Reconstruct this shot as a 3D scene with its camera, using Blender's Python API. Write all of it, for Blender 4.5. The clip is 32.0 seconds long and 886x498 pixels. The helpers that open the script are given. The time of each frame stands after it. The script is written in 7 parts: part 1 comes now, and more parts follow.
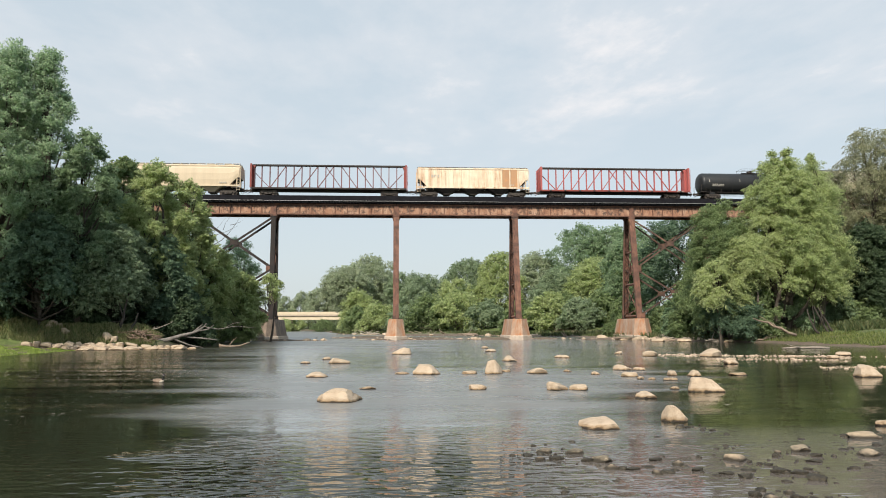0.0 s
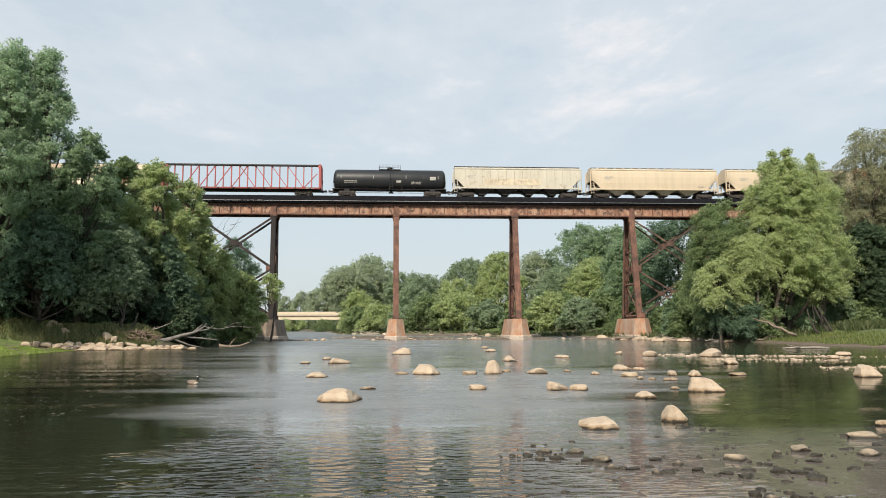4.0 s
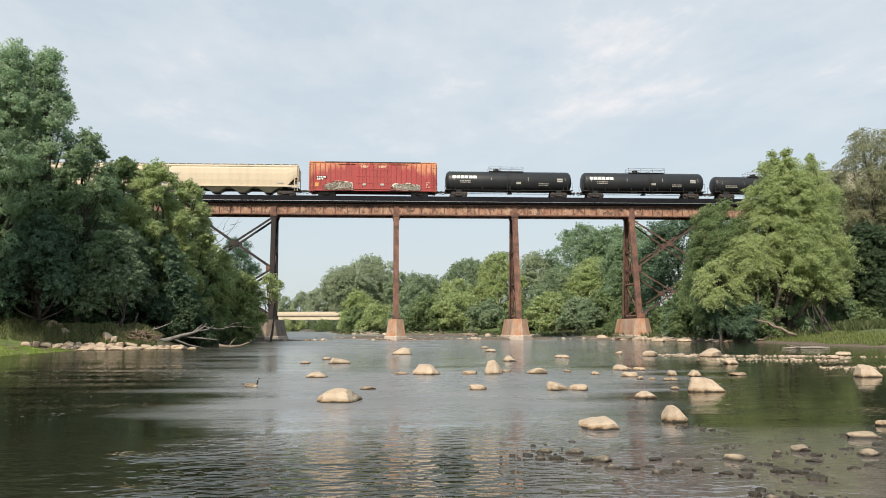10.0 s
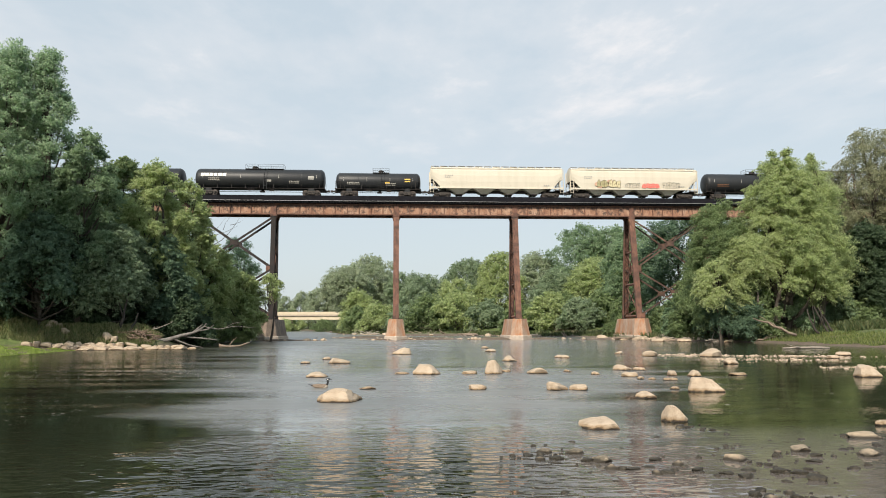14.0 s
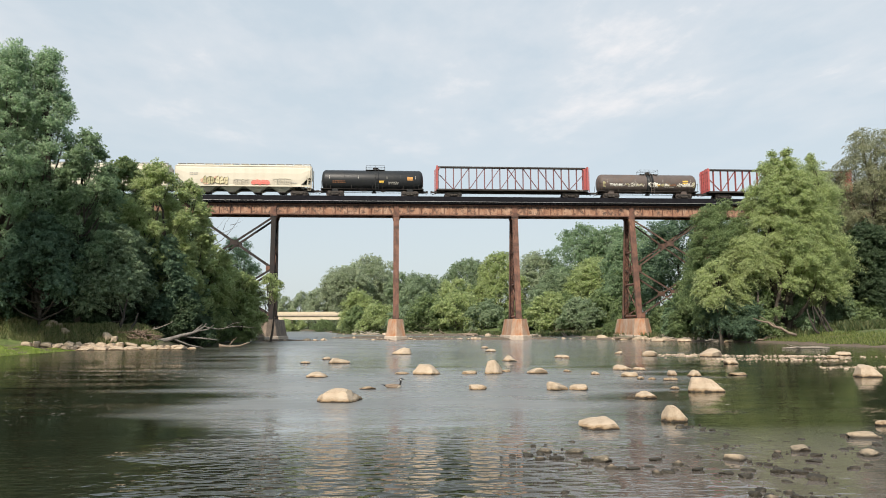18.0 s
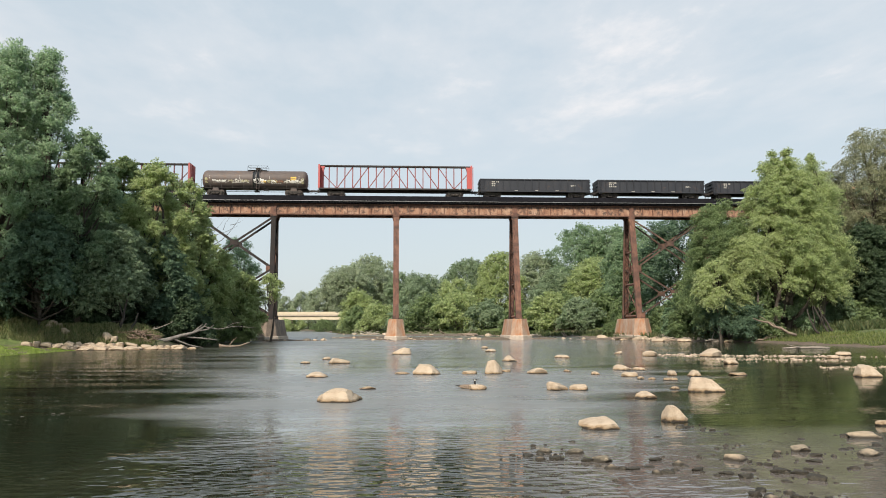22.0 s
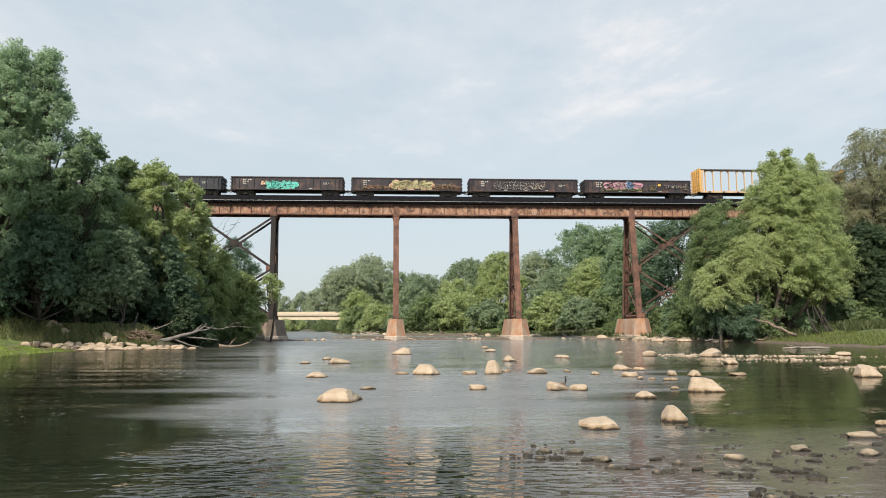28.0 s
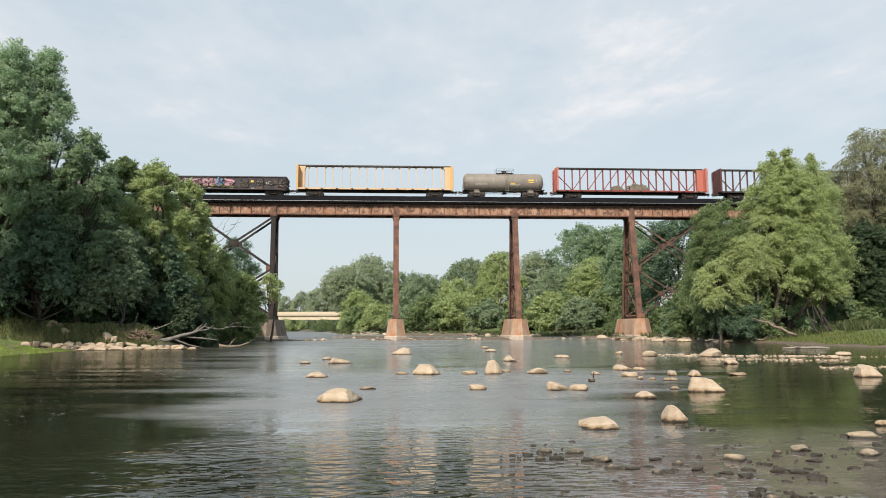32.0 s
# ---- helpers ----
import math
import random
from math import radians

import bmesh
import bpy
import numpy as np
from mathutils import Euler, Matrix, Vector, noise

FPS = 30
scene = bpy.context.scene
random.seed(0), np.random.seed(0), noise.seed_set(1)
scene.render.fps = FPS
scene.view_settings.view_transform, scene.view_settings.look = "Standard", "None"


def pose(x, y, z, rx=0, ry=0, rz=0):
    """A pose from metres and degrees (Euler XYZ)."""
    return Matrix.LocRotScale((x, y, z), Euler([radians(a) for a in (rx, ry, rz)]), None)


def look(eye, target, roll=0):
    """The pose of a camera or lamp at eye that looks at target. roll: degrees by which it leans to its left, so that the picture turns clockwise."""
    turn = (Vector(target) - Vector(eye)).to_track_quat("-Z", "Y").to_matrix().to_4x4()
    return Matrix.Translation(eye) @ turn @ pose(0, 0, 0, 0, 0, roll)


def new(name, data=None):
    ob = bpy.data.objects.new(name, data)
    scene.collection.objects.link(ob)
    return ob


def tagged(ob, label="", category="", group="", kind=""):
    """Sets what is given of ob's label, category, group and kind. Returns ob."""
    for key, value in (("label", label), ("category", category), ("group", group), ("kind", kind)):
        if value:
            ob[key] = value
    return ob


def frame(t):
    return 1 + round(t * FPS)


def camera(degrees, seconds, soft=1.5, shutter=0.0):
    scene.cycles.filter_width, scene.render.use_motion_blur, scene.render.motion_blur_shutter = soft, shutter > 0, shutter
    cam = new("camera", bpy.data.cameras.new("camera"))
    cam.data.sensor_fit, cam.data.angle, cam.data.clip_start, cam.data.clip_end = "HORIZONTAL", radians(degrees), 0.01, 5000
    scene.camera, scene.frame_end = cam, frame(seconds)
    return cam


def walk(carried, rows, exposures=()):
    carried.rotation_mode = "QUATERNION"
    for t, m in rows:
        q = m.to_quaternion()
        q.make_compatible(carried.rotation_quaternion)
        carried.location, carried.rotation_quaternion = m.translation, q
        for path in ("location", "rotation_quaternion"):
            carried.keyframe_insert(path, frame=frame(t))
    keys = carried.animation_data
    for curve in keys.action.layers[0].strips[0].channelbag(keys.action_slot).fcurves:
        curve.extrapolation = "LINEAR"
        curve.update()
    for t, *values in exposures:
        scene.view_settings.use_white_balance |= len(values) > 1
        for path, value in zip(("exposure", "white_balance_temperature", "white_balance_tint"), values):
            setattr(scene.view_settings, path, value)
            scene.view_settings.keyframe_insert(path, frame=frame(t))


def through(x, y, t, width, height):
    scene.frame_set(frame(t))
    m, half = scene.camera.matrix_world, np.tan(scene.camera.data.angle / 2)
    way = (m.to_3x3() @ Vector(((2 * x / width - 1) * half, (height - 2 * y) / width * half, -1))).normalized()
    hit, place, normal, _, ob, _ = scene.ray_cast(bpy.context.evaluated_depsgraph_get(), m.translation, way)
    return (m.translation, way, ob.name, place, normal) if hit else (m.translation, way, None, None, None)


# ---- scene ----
# The camera stands on a tripod at the water's edge and never moves.
cam = camera(64.18, 32.0, soft=0.95)
EYE, AIM = (0.0, 0.0, 1.9), (6.4291, 99.2033, 12.7866)
STAND = look(EYE, AIM, -0.2)
walk(cam, [(0.0, STAND), (32.0, STAND)])
scene.view_settings.exposure = 0.06

# ---- light ----
SUN_AZ, SUN_EL = radians(205), radians(42)      # compass bearing from +y towards +x, and height
world = bpy.data.worlds.new("hazy_sky")
scene.world = world
world.use_nodes = True
wt = world.node_tree
wt.nodes.clear()
w_out = wt.nodes.new("ShaderNodeOutputWorld")
w_bg = wt.nodes.new("ShaderNodeBackground")
w_sky = wt.nodes.new("ShaderNodeTexSky")
w_sky.sky_type = "NISHITA"
w_sky.sun_disc = False
w_sky.sun_elevation, w_sky.sun_rotation = SUN_EL, SUN_AZ
w_sky.air_density, w_sky.dust_density, w_sky.ozone_density = 1.0, 2.5, 1.0
w_haze = wt.nodes.new("ShaderNodeMixRGB")       # thin summer haze over the whole dome
w_haze.inputs[0].default_value = 0.72
w_co, w_xyz, w_up = wt.nodes.new("ShaderNodeTexCoord"), wt.nodes.new("ShaderNodeSeparateXYZ"), wt.nodes.new("ShaderNodeMixRGB")
wt.links.new(w_co.outputs["Generated"], w_xyz.inputs[0])
wt.links.new(w_xyz.outputs[2], w_up.inputs[0])
w_up.inputs[1].default_value, w_up.inputs[2].default_value = (7.75, 8.45, 8.65, 1), (5.3, 7.1, 8.6, 1)      # whiter towards the horizon
wt.links.new(w_up.outputs[0], w_haze.inputs[2])
wt.links.new(w_sky.outputs[0], w_haze.inputs[1])
wt.links.new(w_haze.outputs[0], w_bg.inputs[0])
w_bg.inputs[1].default_value = 0.1
wt.links.new(w_bg.outputs[0], w_out.inputs[0])

sun = new("sun", bpy.data.lights.new("sun", "SUN"))
sun.data.energy, sun.data.angle, sun.data.color = 5.0, radians(2.2), (1.0, 0.905, 0.775)
to_sun = Vector((math.sin(SUN_AZ) * math.cos(SUN_EL), math.cos(SUN_AZ) * math.cos(SUN_EL), math.sin(SUN_EL)))
sun.matrix_world = look(to_sun * 300, (0, 0, 0))


# ---- materials ----
class Nodes:
    """A principled material and short ways to wire noise into it."""

    def __init__(self, name, rough=0.8, metal=0.0):
        self.mat = bpy.data.materials.new(name)
        self.mat.use_nodes = True
        self.t = self.mat.node_tree
        self.b = self.t.nodes["Principled BSDF"]
        self.b.inputs["Roughness"].default_value = rough
        self.b.inputs["Metallic"].default_value = metal
        self.co = self.t.nodes.new("ShaderNodeTexCoord")

    def n(self, kind):
        return self.t.nodes.new(kind)

    def link(self, a, b):
        self.t.links.new(a, b)

    def scaled(self, s, source="Object"):
        m = self.n("ShaderNodeMapping")
        m.inputs["Scale"].default_value = s if hasattr(s, "__len__") else (s, s, s)
        self.link(self.co.outputs[source], m.inputs[0])
        return m.outputs[0]

    def noise(self, s, detail=4.0, rough=0.6, source="Object"):
        x = self.n("ShaderNodeTexNoise")
        x.inputs["Scale"].default_value = 1.0
        x.inputs["Detail"].default_value = detail
        x.inputs["Roughness"].default_value = rough
        self.link(self.scaled(s, source), x.inputs["Vector"])
        return x.outputs["Fac"]

    def ramp(self, fac, *stops):
        r = self.n("ShaderNodeValToRGB")
        e = r.color_ramp.elements
        while len(e) < len(stops):
            e.new(0.5)
        for k, (p, c) in enumerate(stops):
            e[k].position = p
            e[k].color = (*c, 1) if hasattr(c, "__len__") else (c, c, c, 1)
        self.link(fac, r.inputs[0])
        return r.outputs[0]

    def mix(self, fac, a, b, mode="MIX"):
        m = self.n("ShaderNodeMixRGB")
        m.blend_type = mode
        for v, k in ((fac, 0), (a, 1), (b, 2)):
            if isinstance(v, (int, float)):
                m.inputs[k].default_value = v if k == 0 else (v, v, v, 1)
            elif isinstance(v, tuple):
                m.inputs[k].default_value = (*v, 1)
            else:
                self.link(v, m.inputs[k])
        return m.outputs[0]

    def colour(self, c):
        if isinstance(c, tuple):
            self.b.inputs["Base Color"].default_value = (*c, 1)
        else:
            self.link(c, self.b.inputs["Base Color"])
        return self

    def bump(self, fac, strength=0.3, distance=0.02):
        u = self.n("ShaderNodeBump")
        u.inputs["Strength"].default_value = strength
        u.inputs["Distance"].default_value = distance
        self.link(fac, u.inputs["Height"])
        self.link(u.outputs[0], self.b.inputs["Normal"])
        return self

    def island(self):
        return self.n("ShaderNodeNewGeometry").outputs["Random Per Island"]

    def each(self):
        return self.n("ShaderNodeObjectInfo").outputs["Random"]


def worn_paint(name, base, dirt, rust, amount=0.45, rough=0.55, streak=1.0):
    """Car paint with vertical dirt streaks and rust blooms."""
    m = Nodes(name, rough)
    m.b.inputs["Specular IOR Level"].default_value = 0.3
    st = m.noise((0.9, 0.9, 0.12 * streak), 5, 0.65)
    big = m.noise(0.35, 3)
    fine = m.noise(6.0, 4)
    c = m.mix(m.ramp(st, (0.45, 0.0), (0.75, 0.55)), base, dirt)
    c = m.mix(m.ramp(big, (amount, 1.0), (amount + 0.18, 0.0)), c, c)
    spots = m.mix(1.0, m.ramp(m.noise(1.7, 5, 0.7), (1 - amount, 0.0), (1.1 - amount, 0.8)), m.ramp(big, (0.42, 0.0), (0.6, 1.0)), "MULTIPLY")
    c = m.mix(spots, c, rust)
    c = m.mix(m.ramp(fine, (0.3, 0.25), (0.7, 0.0)), c, dirt)
    return m.colour(c).bump(fine, 0.12, 0.01).mat


def plain(name, base, rough=0.6, metal=0.0, vary=0.25, scale=3.0, gloss=0.5):
    m = Nodes(name, rough, metal)
    m.b.inputs["Specular IOR Level"].default_value = gloss
    f = m.noise(scale, 5, 0.65)
    dark = tuple(v * (1 - vary) for v in base)
    lite = tuple(min(1.0, v * (1 + vary)) for v in base)
    return m.colour(m.ramp(f, (0.3, dark), (0.7, lite))).bump(f, 0.15, 0.01).mat


def leaf_stuff(name, dark, mid, lite, through=0.45):
    """Leaves: tones that go from spray to spray and less from leaf to leaf, and light that comes through them."""
    m = Nodes(name, 0.55)
    tone = m.mix(0.5, m.mix(0.45, m.noise(1.1, 3, 0.6), m.noise(0.3, 2, 0.5)), m.island())
    c = m.ramp(tone, (0.2, dark), (0.44, mid), (0.74, lite))
    m.b.inputs["Specular IOR Level"].default_value = 0.3
    m.colour(c)
    tr = m.n("ShaderNodeBsdfTranslucent")
    m.link(m.mix(0.25, c, lite), tr.inputs[0])
    mx = m.n("ShaderNodeMixShader")
    mx.inputs[0].default_value = through
    m.link(m.b.outputs[0], mx.inputs[1])
    m.link(tr.outputs[0], mx.inputs[2])
    m.link(mx.outputs[0], m.t.nodes["Material Output"].inputs[0])
    return m.mat


def rust_steel(name, lite, mid, dark, rough=0.85):
    m = Nodes(name, rough, 0.0)
    a = m.noise((0.5, 0.5, 0.8), 6, 0.7)
    b = m.noise((3.0, 3.0, 1.2), 5, 0.65)
    c = m.ramp(a, (0.32, dark), (0.5, mid), (0.68, lite))
    c = m.mix(m.ramp(b, (0.42, 0.0), (0.66, 0.75)), c, dark)
    return m.colour(c).bump(b, 0.3, 0.01).mat


def girder_steel():
    """Old paint gone to pale rust, with sooty blotches and drip marks."""
    m = Nodes("rusted_girder_steel", 0.85)
    c = m.ramp(m.noise((0.8, 0.8, 0.5), 6, 0.7), (0.32, (0.225, 0.108, 0.068)), (0.48, (0.335, 0.182, 0.115)), (0.68, (0.465, 0.31, 0.22)))
    c = m.mix(m.ramp(m.noise((1.5, 1.5, 1.3), 6, 0.75), (0.50, 0.0), (0.60, 0.9)), c, (0.075, 0.05, 0.042))
    c = m.mix(m.ramp(m.noise((4.0, 4.0, 0.35), 4, 0.6), (0.52, 0.0), (0.70, 0.65)), c, (0.13, 0.07, 0.05))
    # shade of the ties put into the colour, mottled like soot and creosote runs
    xyz, high = m.n("ShaderNodeSeparateXYZ"), m.n("ShaderNodeMapRange")
    m.link(m.co.outputs["Object"], xyz.inputs[0])
    high.inputs["From Min"].default_value, high.inputs["From Max"].default_value = 18.7, 20.1
    m.link(xyz.outputs[2], high.inputs["Value"])
    c = m.mix(m.ramp(m.mix(0.36, m.noise((2.2, 2.2, 1.1), 6, 0.75), high.outputs[0]), (0.50, 0.0), (0.60, 0.92)), c, (0.055, 0.04, 0.036))
    return m.colour(c).bump(m.noise(5.0, 5), 0.3, 0.01).mat


RUST_WEB = girder_steel()
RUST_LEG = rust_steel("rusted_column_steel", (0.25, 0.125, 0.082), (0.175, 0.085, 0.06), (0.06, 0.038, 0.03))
BLACK_LEG = rust_steel("blackish_column_steel", (0.062, 0.041, 0.034), (0.027, 0.021, 0.019), (0.013, 0.012, 0.012))
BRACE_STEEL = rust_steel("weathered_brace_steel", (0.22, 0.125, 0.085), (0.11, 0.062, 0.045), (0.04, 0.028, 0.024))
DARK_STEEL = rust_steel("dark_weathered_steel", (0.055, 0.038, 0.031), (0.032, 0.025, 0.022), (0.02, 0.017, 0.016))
TIMBER = plain("creosoted_timber", (0.014, 0.014, 0.017), 0.95, 0, 0.4, 2.0, 0.1)
PIPE = plain("galvanised_pipe", (0.32, 0.32, 0.32), 0.5, 0.5)
RAIL = plain("rail_steel", (0.12, 0.09, 0.08), 0.5, 0.6)


def concrete():
    m = Nodes("rust_stained_concrete", 0.9)
    g = m.noise(1.2, 6, 0.7)
    st = m.noise((1.0, 1.0, 0.18), 5, 0.6)
    c = m.ramp(g, (0.3, (0.28, 0.195, 0.14)), (0.7, (0.46, 0.345, 0.26)))
    c = m.mix(m.ramp(st, (0.42, 0.0), (0.60, 0.9)), c, (0.37, 0.155, 0.065))
    c = m.mix(m.ramp(m.noise((2.4, 2.4, 0.3), 5), (0.6, 0.0), (0.75, 0.5)), c, (0.14, 0.10, 0.08))
    return m.colour(c).bump(g, 0.5, 0.03).mat


CONCRETE = concrete()
GREY_CONCRETE = plain("dark_grey_brown_concrete", (0.20, 0.155, 0.12), 0.9, 0, 0.4, 1.2)
PALE_CONCRETE = plain("pale_concrete", (0.46, 0.38, 0.31), 0.9, 0, 0.25, 1.5)
BARK = plain("grey_brown_bark", (0.085, 0.07, 0.056), 0.95, 0, 0.5, 2.5)
DEADWOOD = plain("bleached_driftwood", (0.33, 0.285, 0.235), 0.9, 0, 0.3, 3.0)


def stone(name="pale_limestone", splash=True):
    """Sun-bleached limestone: soft blotches, a few pits, and an ochre tide mark over the wet foot."""
    m = Nodes(name, 0.85)
    g = m.noise(1.3, 4, 0.55)
    f = m.noise(7.0, 5, 0.65)
    c = m.ramp(g, (0.30, (0.36, 0.275, 0.195)), (0.5, (0.46, 0.36, 0.26)), (0.70, (0.54, 0.435, 0.325)))
    c = m.mix(m.ramp(f, (0.34, 0.5), (0.52, 0.0)), c, (0.27, 0.20, 0.135))
    c = m.mix(m.ramp(m.each(), (0.0, 0.0), (1.0, 0.4)), c, (0.38, 0.30, 0.215))
    z = m.n("ShaderNodeSeparateXYZ")
    m.link(m.n("ShaderNodeNewGeometry").outputs["Position"], z.inputs[0])
    if splash:
        tide = m.mix(0.15, z.outputs[2], m.noise(3.5, 4))
        c = m.mix(m.ramp(tide, (0.10, 0.8), (0.17, 0.0)), c, (0.24, 0.145, 0.06))
        c = m.mix(m.ramp(tide, (0.085, 1.0), (0.115, 0.0)), c, (0.03, 0.022, 0.015))
    return m.colour(c).bump(m.mix(0.6, g, f), 0.9, 0.07).mat


STONE = stone()


def damp_stone():
    """Grey-brown river stone, dark and wet below, part dry on top."""
    m = Nodes("damp_grey_brown_stone", 0.75)
    g = m.noise(4.0, 6, 0.75)
    c = m.ramp(g, (0.32, (0.10, 0.082, 0.056)), (0.52, (0.22, 0.18, 0.125)), (0.72, (0.42, 0.34, 0.24)))
    c = m.mix(m.ramp(m.each(), (0.45, 0.0), (0.9, 0.6)), c, (0.50, 0.38, 0.26))
    z = m.n("ShaderNodeSeparateXYZ")
    m.link(m.n("ShaderNodeNewGeometry").outputs["Position"], z.inputs[0])
    wet = m.ramp(m.mix(0.06, z.outputs[2], g), (0.055, 1.0), (0.095, 0.0))
    c = m.mix(wet, c, (0.035, 0.028, 0.018))
    return m.colour(c).bump(g, 0.8, 0.03).mat


DAMP_STONE = damp_stone()
GRAVEL_STONE = stone("pale_limestone_gravel", False)


def wet_stone():
    m = Nodes("wet_dark_stone", 0.7)
    g = m.noise(7.0, 6, 0.75)
    c = m.ramp(g, (0.38, (0.016, 0.014, 0.009)), (0.56, (0.045, 0.037, 0.024)), (0.74, (0.17, 0.14, 0.09)))
    z = m.n("ShaderNodeSeparateXYZ")
    m.link(m.n("ShaderNodeNewGeometry").outputs["Position"], z.inputs[0])
    dry = m.mix(1.0, m.ramp(z.outputs[2], (0.05, 0.0), (0.10, 0.8)), m.ramp(m.each(), (0.5, 0.0), (0.8, 1.0)), "MULTIPLY")      # tops that the water leaves dry
    c = m.mix(dry, c, m.ramp(g, (0.35, (0.16, 0.125, 0.09)), (0.65, (0.44, 0.35, 0.25))))
    return m.colour(c).bump(g, 0.6, 0.03).mat


WET_STONE = wet_stone()


def ground_stuff():
    m = Nodes("river_bank_soil", 0.95)
    big = m.noise(0.16, 4)
    g = m.noise(1.6, 6, 0.7)
    soil = m.ramp(g, (0.3, (0.09, 0.065, 0.045)), (0.7, (0.21, 0.16, 0.115)))
    green = m.ramp(g, (0.3, (0.05, 0.075, 0.02)), (0.7, (0.13, 0.17, 0.05)))
    c = m.mix(m.ramp(big, (0.38, 0.0), (0.52, 1.0)), soil, green)
    z = m.n("ShaderNodeSeparateXYZ")
    m.link(m.n("ShaderNodeNewGeometry").outputs["Position"], z.inputs[0])
    mud = m.ramp(g, (0.3, (0.075, 0.055, 0.038)), (0.7, (0.17, 0.13, 0.095)))
    c = m.mix(m.ramp(m.mix(0.25, z.outputs[2], g), (0.30, 1.0), (0.55, 0.0)), c, mud)
    return m.colour(c).bump(g, 0.7, 0.08).mat


GROUND = ground_stuff()


def water_stuff():
    """River water: ripples ride with the sheet, the calm and the broken reaches stay in their places."""
    m = Nodes("river_water", 0.04)
    place = m.n("ShaderNodeNewGeometry").outputs["Position"]
    reach = m.n("ShaderNodeTexNoise")
    mp = m.n("ShaderNodeMapping")
    mp.inputs["Scale"].default_value = (0.07, 0.42, 0.0)
    m.link(place, mp.inputs[0])
    m.link(mp.outputs[0], reach.inputs["Vector"])
    reach.inputs["Scale"].default_value = 1.0
    reach.inputs["Detail"].default_value = 3.0
    patchy = m.ramp(reach.outputs["Fac"], (0.42, 0.04), (0.62, 0.34))
    xyz = m.n("ShaderNodeSeparateXYZ")
    m.link(place, xyz.inputs[0])
    far = m.n("ShaderNodeMapRange")
    far.inputs["From Min"].default_value, far.inputs["From Max"].default_value = 10.2, 13.6
    far.inputs["To Min"].default_value, far.inputs["To Max"].default_value = 1.0, 0.0
    m.link(xyz.outputs[1], far.inputs["Value"])
    # the wind-roughened reach beyond the bridge
    beyond = m.n("ShaderNodeMapRange")
    beyond.inputs["From Min"].default_value, beyond.inputs["From Max"].default_value = 36.0, 78.0
    m.link(xyz.outputs[1], beyond.inputs["Value"])
    patchy = m.mix(beyond.outputs[0], patchy, 1.6)
    # calmer water towards the two banks; the mask also sets the painted tone below
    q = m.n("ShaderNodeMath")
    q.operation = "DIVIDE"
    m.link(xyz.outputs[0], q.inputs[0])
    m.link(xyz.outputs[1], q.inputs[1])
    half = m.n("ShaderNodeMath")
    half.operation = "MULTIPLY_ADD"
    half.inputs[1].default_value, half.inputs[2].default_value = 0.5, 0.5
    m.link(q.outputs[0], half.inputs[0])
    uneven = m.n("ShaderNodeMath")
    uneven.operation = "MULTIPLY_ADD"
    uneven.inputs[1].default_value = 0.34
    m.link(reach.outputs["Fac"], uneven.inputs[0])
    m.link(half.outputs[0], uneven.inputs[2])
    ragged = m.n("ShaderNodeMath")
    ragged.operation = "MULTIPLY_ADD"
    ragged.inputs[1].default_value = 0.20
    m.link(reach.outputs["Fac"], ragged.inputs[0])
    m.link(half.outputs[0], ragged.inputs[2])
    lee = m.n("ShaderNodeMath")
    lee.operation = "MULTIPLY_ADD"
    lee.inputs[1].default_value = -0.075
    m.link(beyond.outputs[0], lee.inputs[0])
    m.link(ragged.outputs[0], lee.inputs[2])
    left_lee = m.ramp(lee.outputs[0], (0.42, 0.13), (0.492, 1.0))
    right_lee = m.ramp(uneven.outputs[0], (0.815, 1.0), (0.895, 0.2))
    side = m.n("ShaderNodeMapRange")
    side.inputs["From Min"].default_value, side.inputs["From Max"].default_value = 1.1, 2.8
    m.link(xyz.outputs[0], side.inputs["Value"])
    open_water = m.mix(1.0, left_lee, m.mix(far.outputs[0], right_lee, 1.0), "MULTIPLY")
    broken = m.mix(1.0, m.mix(far.outputs[0], patchy, m.mix(side.outputs[0], 4.4, 0.18)), open_water, "MULTIPLY")
    small = m.noise((3.4, 5.8, 1.0), 1, 0.5)
    mid = m.noise((1.3, 2.4, 1.0), 0, 0.5)
    fine = m.noise((9.0, 12.0, 1.0), 2, 0.5)
    h = m.mix(0.4, small, mid)
    h = m.mix(0.03, h, fine)
    h = m.mix(1.0, h, broken, "MULTIPLY")
    # short wavelets that blur what the open water mirrors, in drawn-out streaks
    wavelet = m.noise((4.5, 10.0, 1.0), 1, 0.5)
    flow = m.n("ShaderNodeTexNoise")
    mp3 = m.n("ShaderNodeMapping")
    mp3.inputs["Scale"].default_value = (0.11, 0.75, 0.0)
    m.link(place, mp3.inputs[0])
    m.link(mp3.outputs[0], flow.inputs["Vector"])
    flow.inputs["Scale"].default_value, flow.inputs["Detail"].default_value = 1.0, 5.0
    wavelet = m.mix(far.outputs[0], wavelet, m.mix(1.0, wavelet, 0.2, "MULTIPLY"))
    broad = m.mix(1.0, m.mix(1.0, mid, m.mix(beyond.outputs[0], 0.0, m.ramp(flow.outputs["Fac"], (0.40, 0.2), (0.60, 2.6))), "MULTIPLY"), open_water, "MULTIPLY")
    h = m.mix(1.0, h, broad, "ADD")
    h = m.mix(1.0, h, m.mix(1.0, wavelet, m.mix(1.0, m.ramp(flow.outputs["Fac"], (0.42, 0.03), (0.60, 0.46)), m.ramp(open_water, (0.0, 0.25), (0.6, 1.0)), "MULTIPLY"), "MULTIPLY"), "ADD")
    u = m.n("ShaderNodeBump")
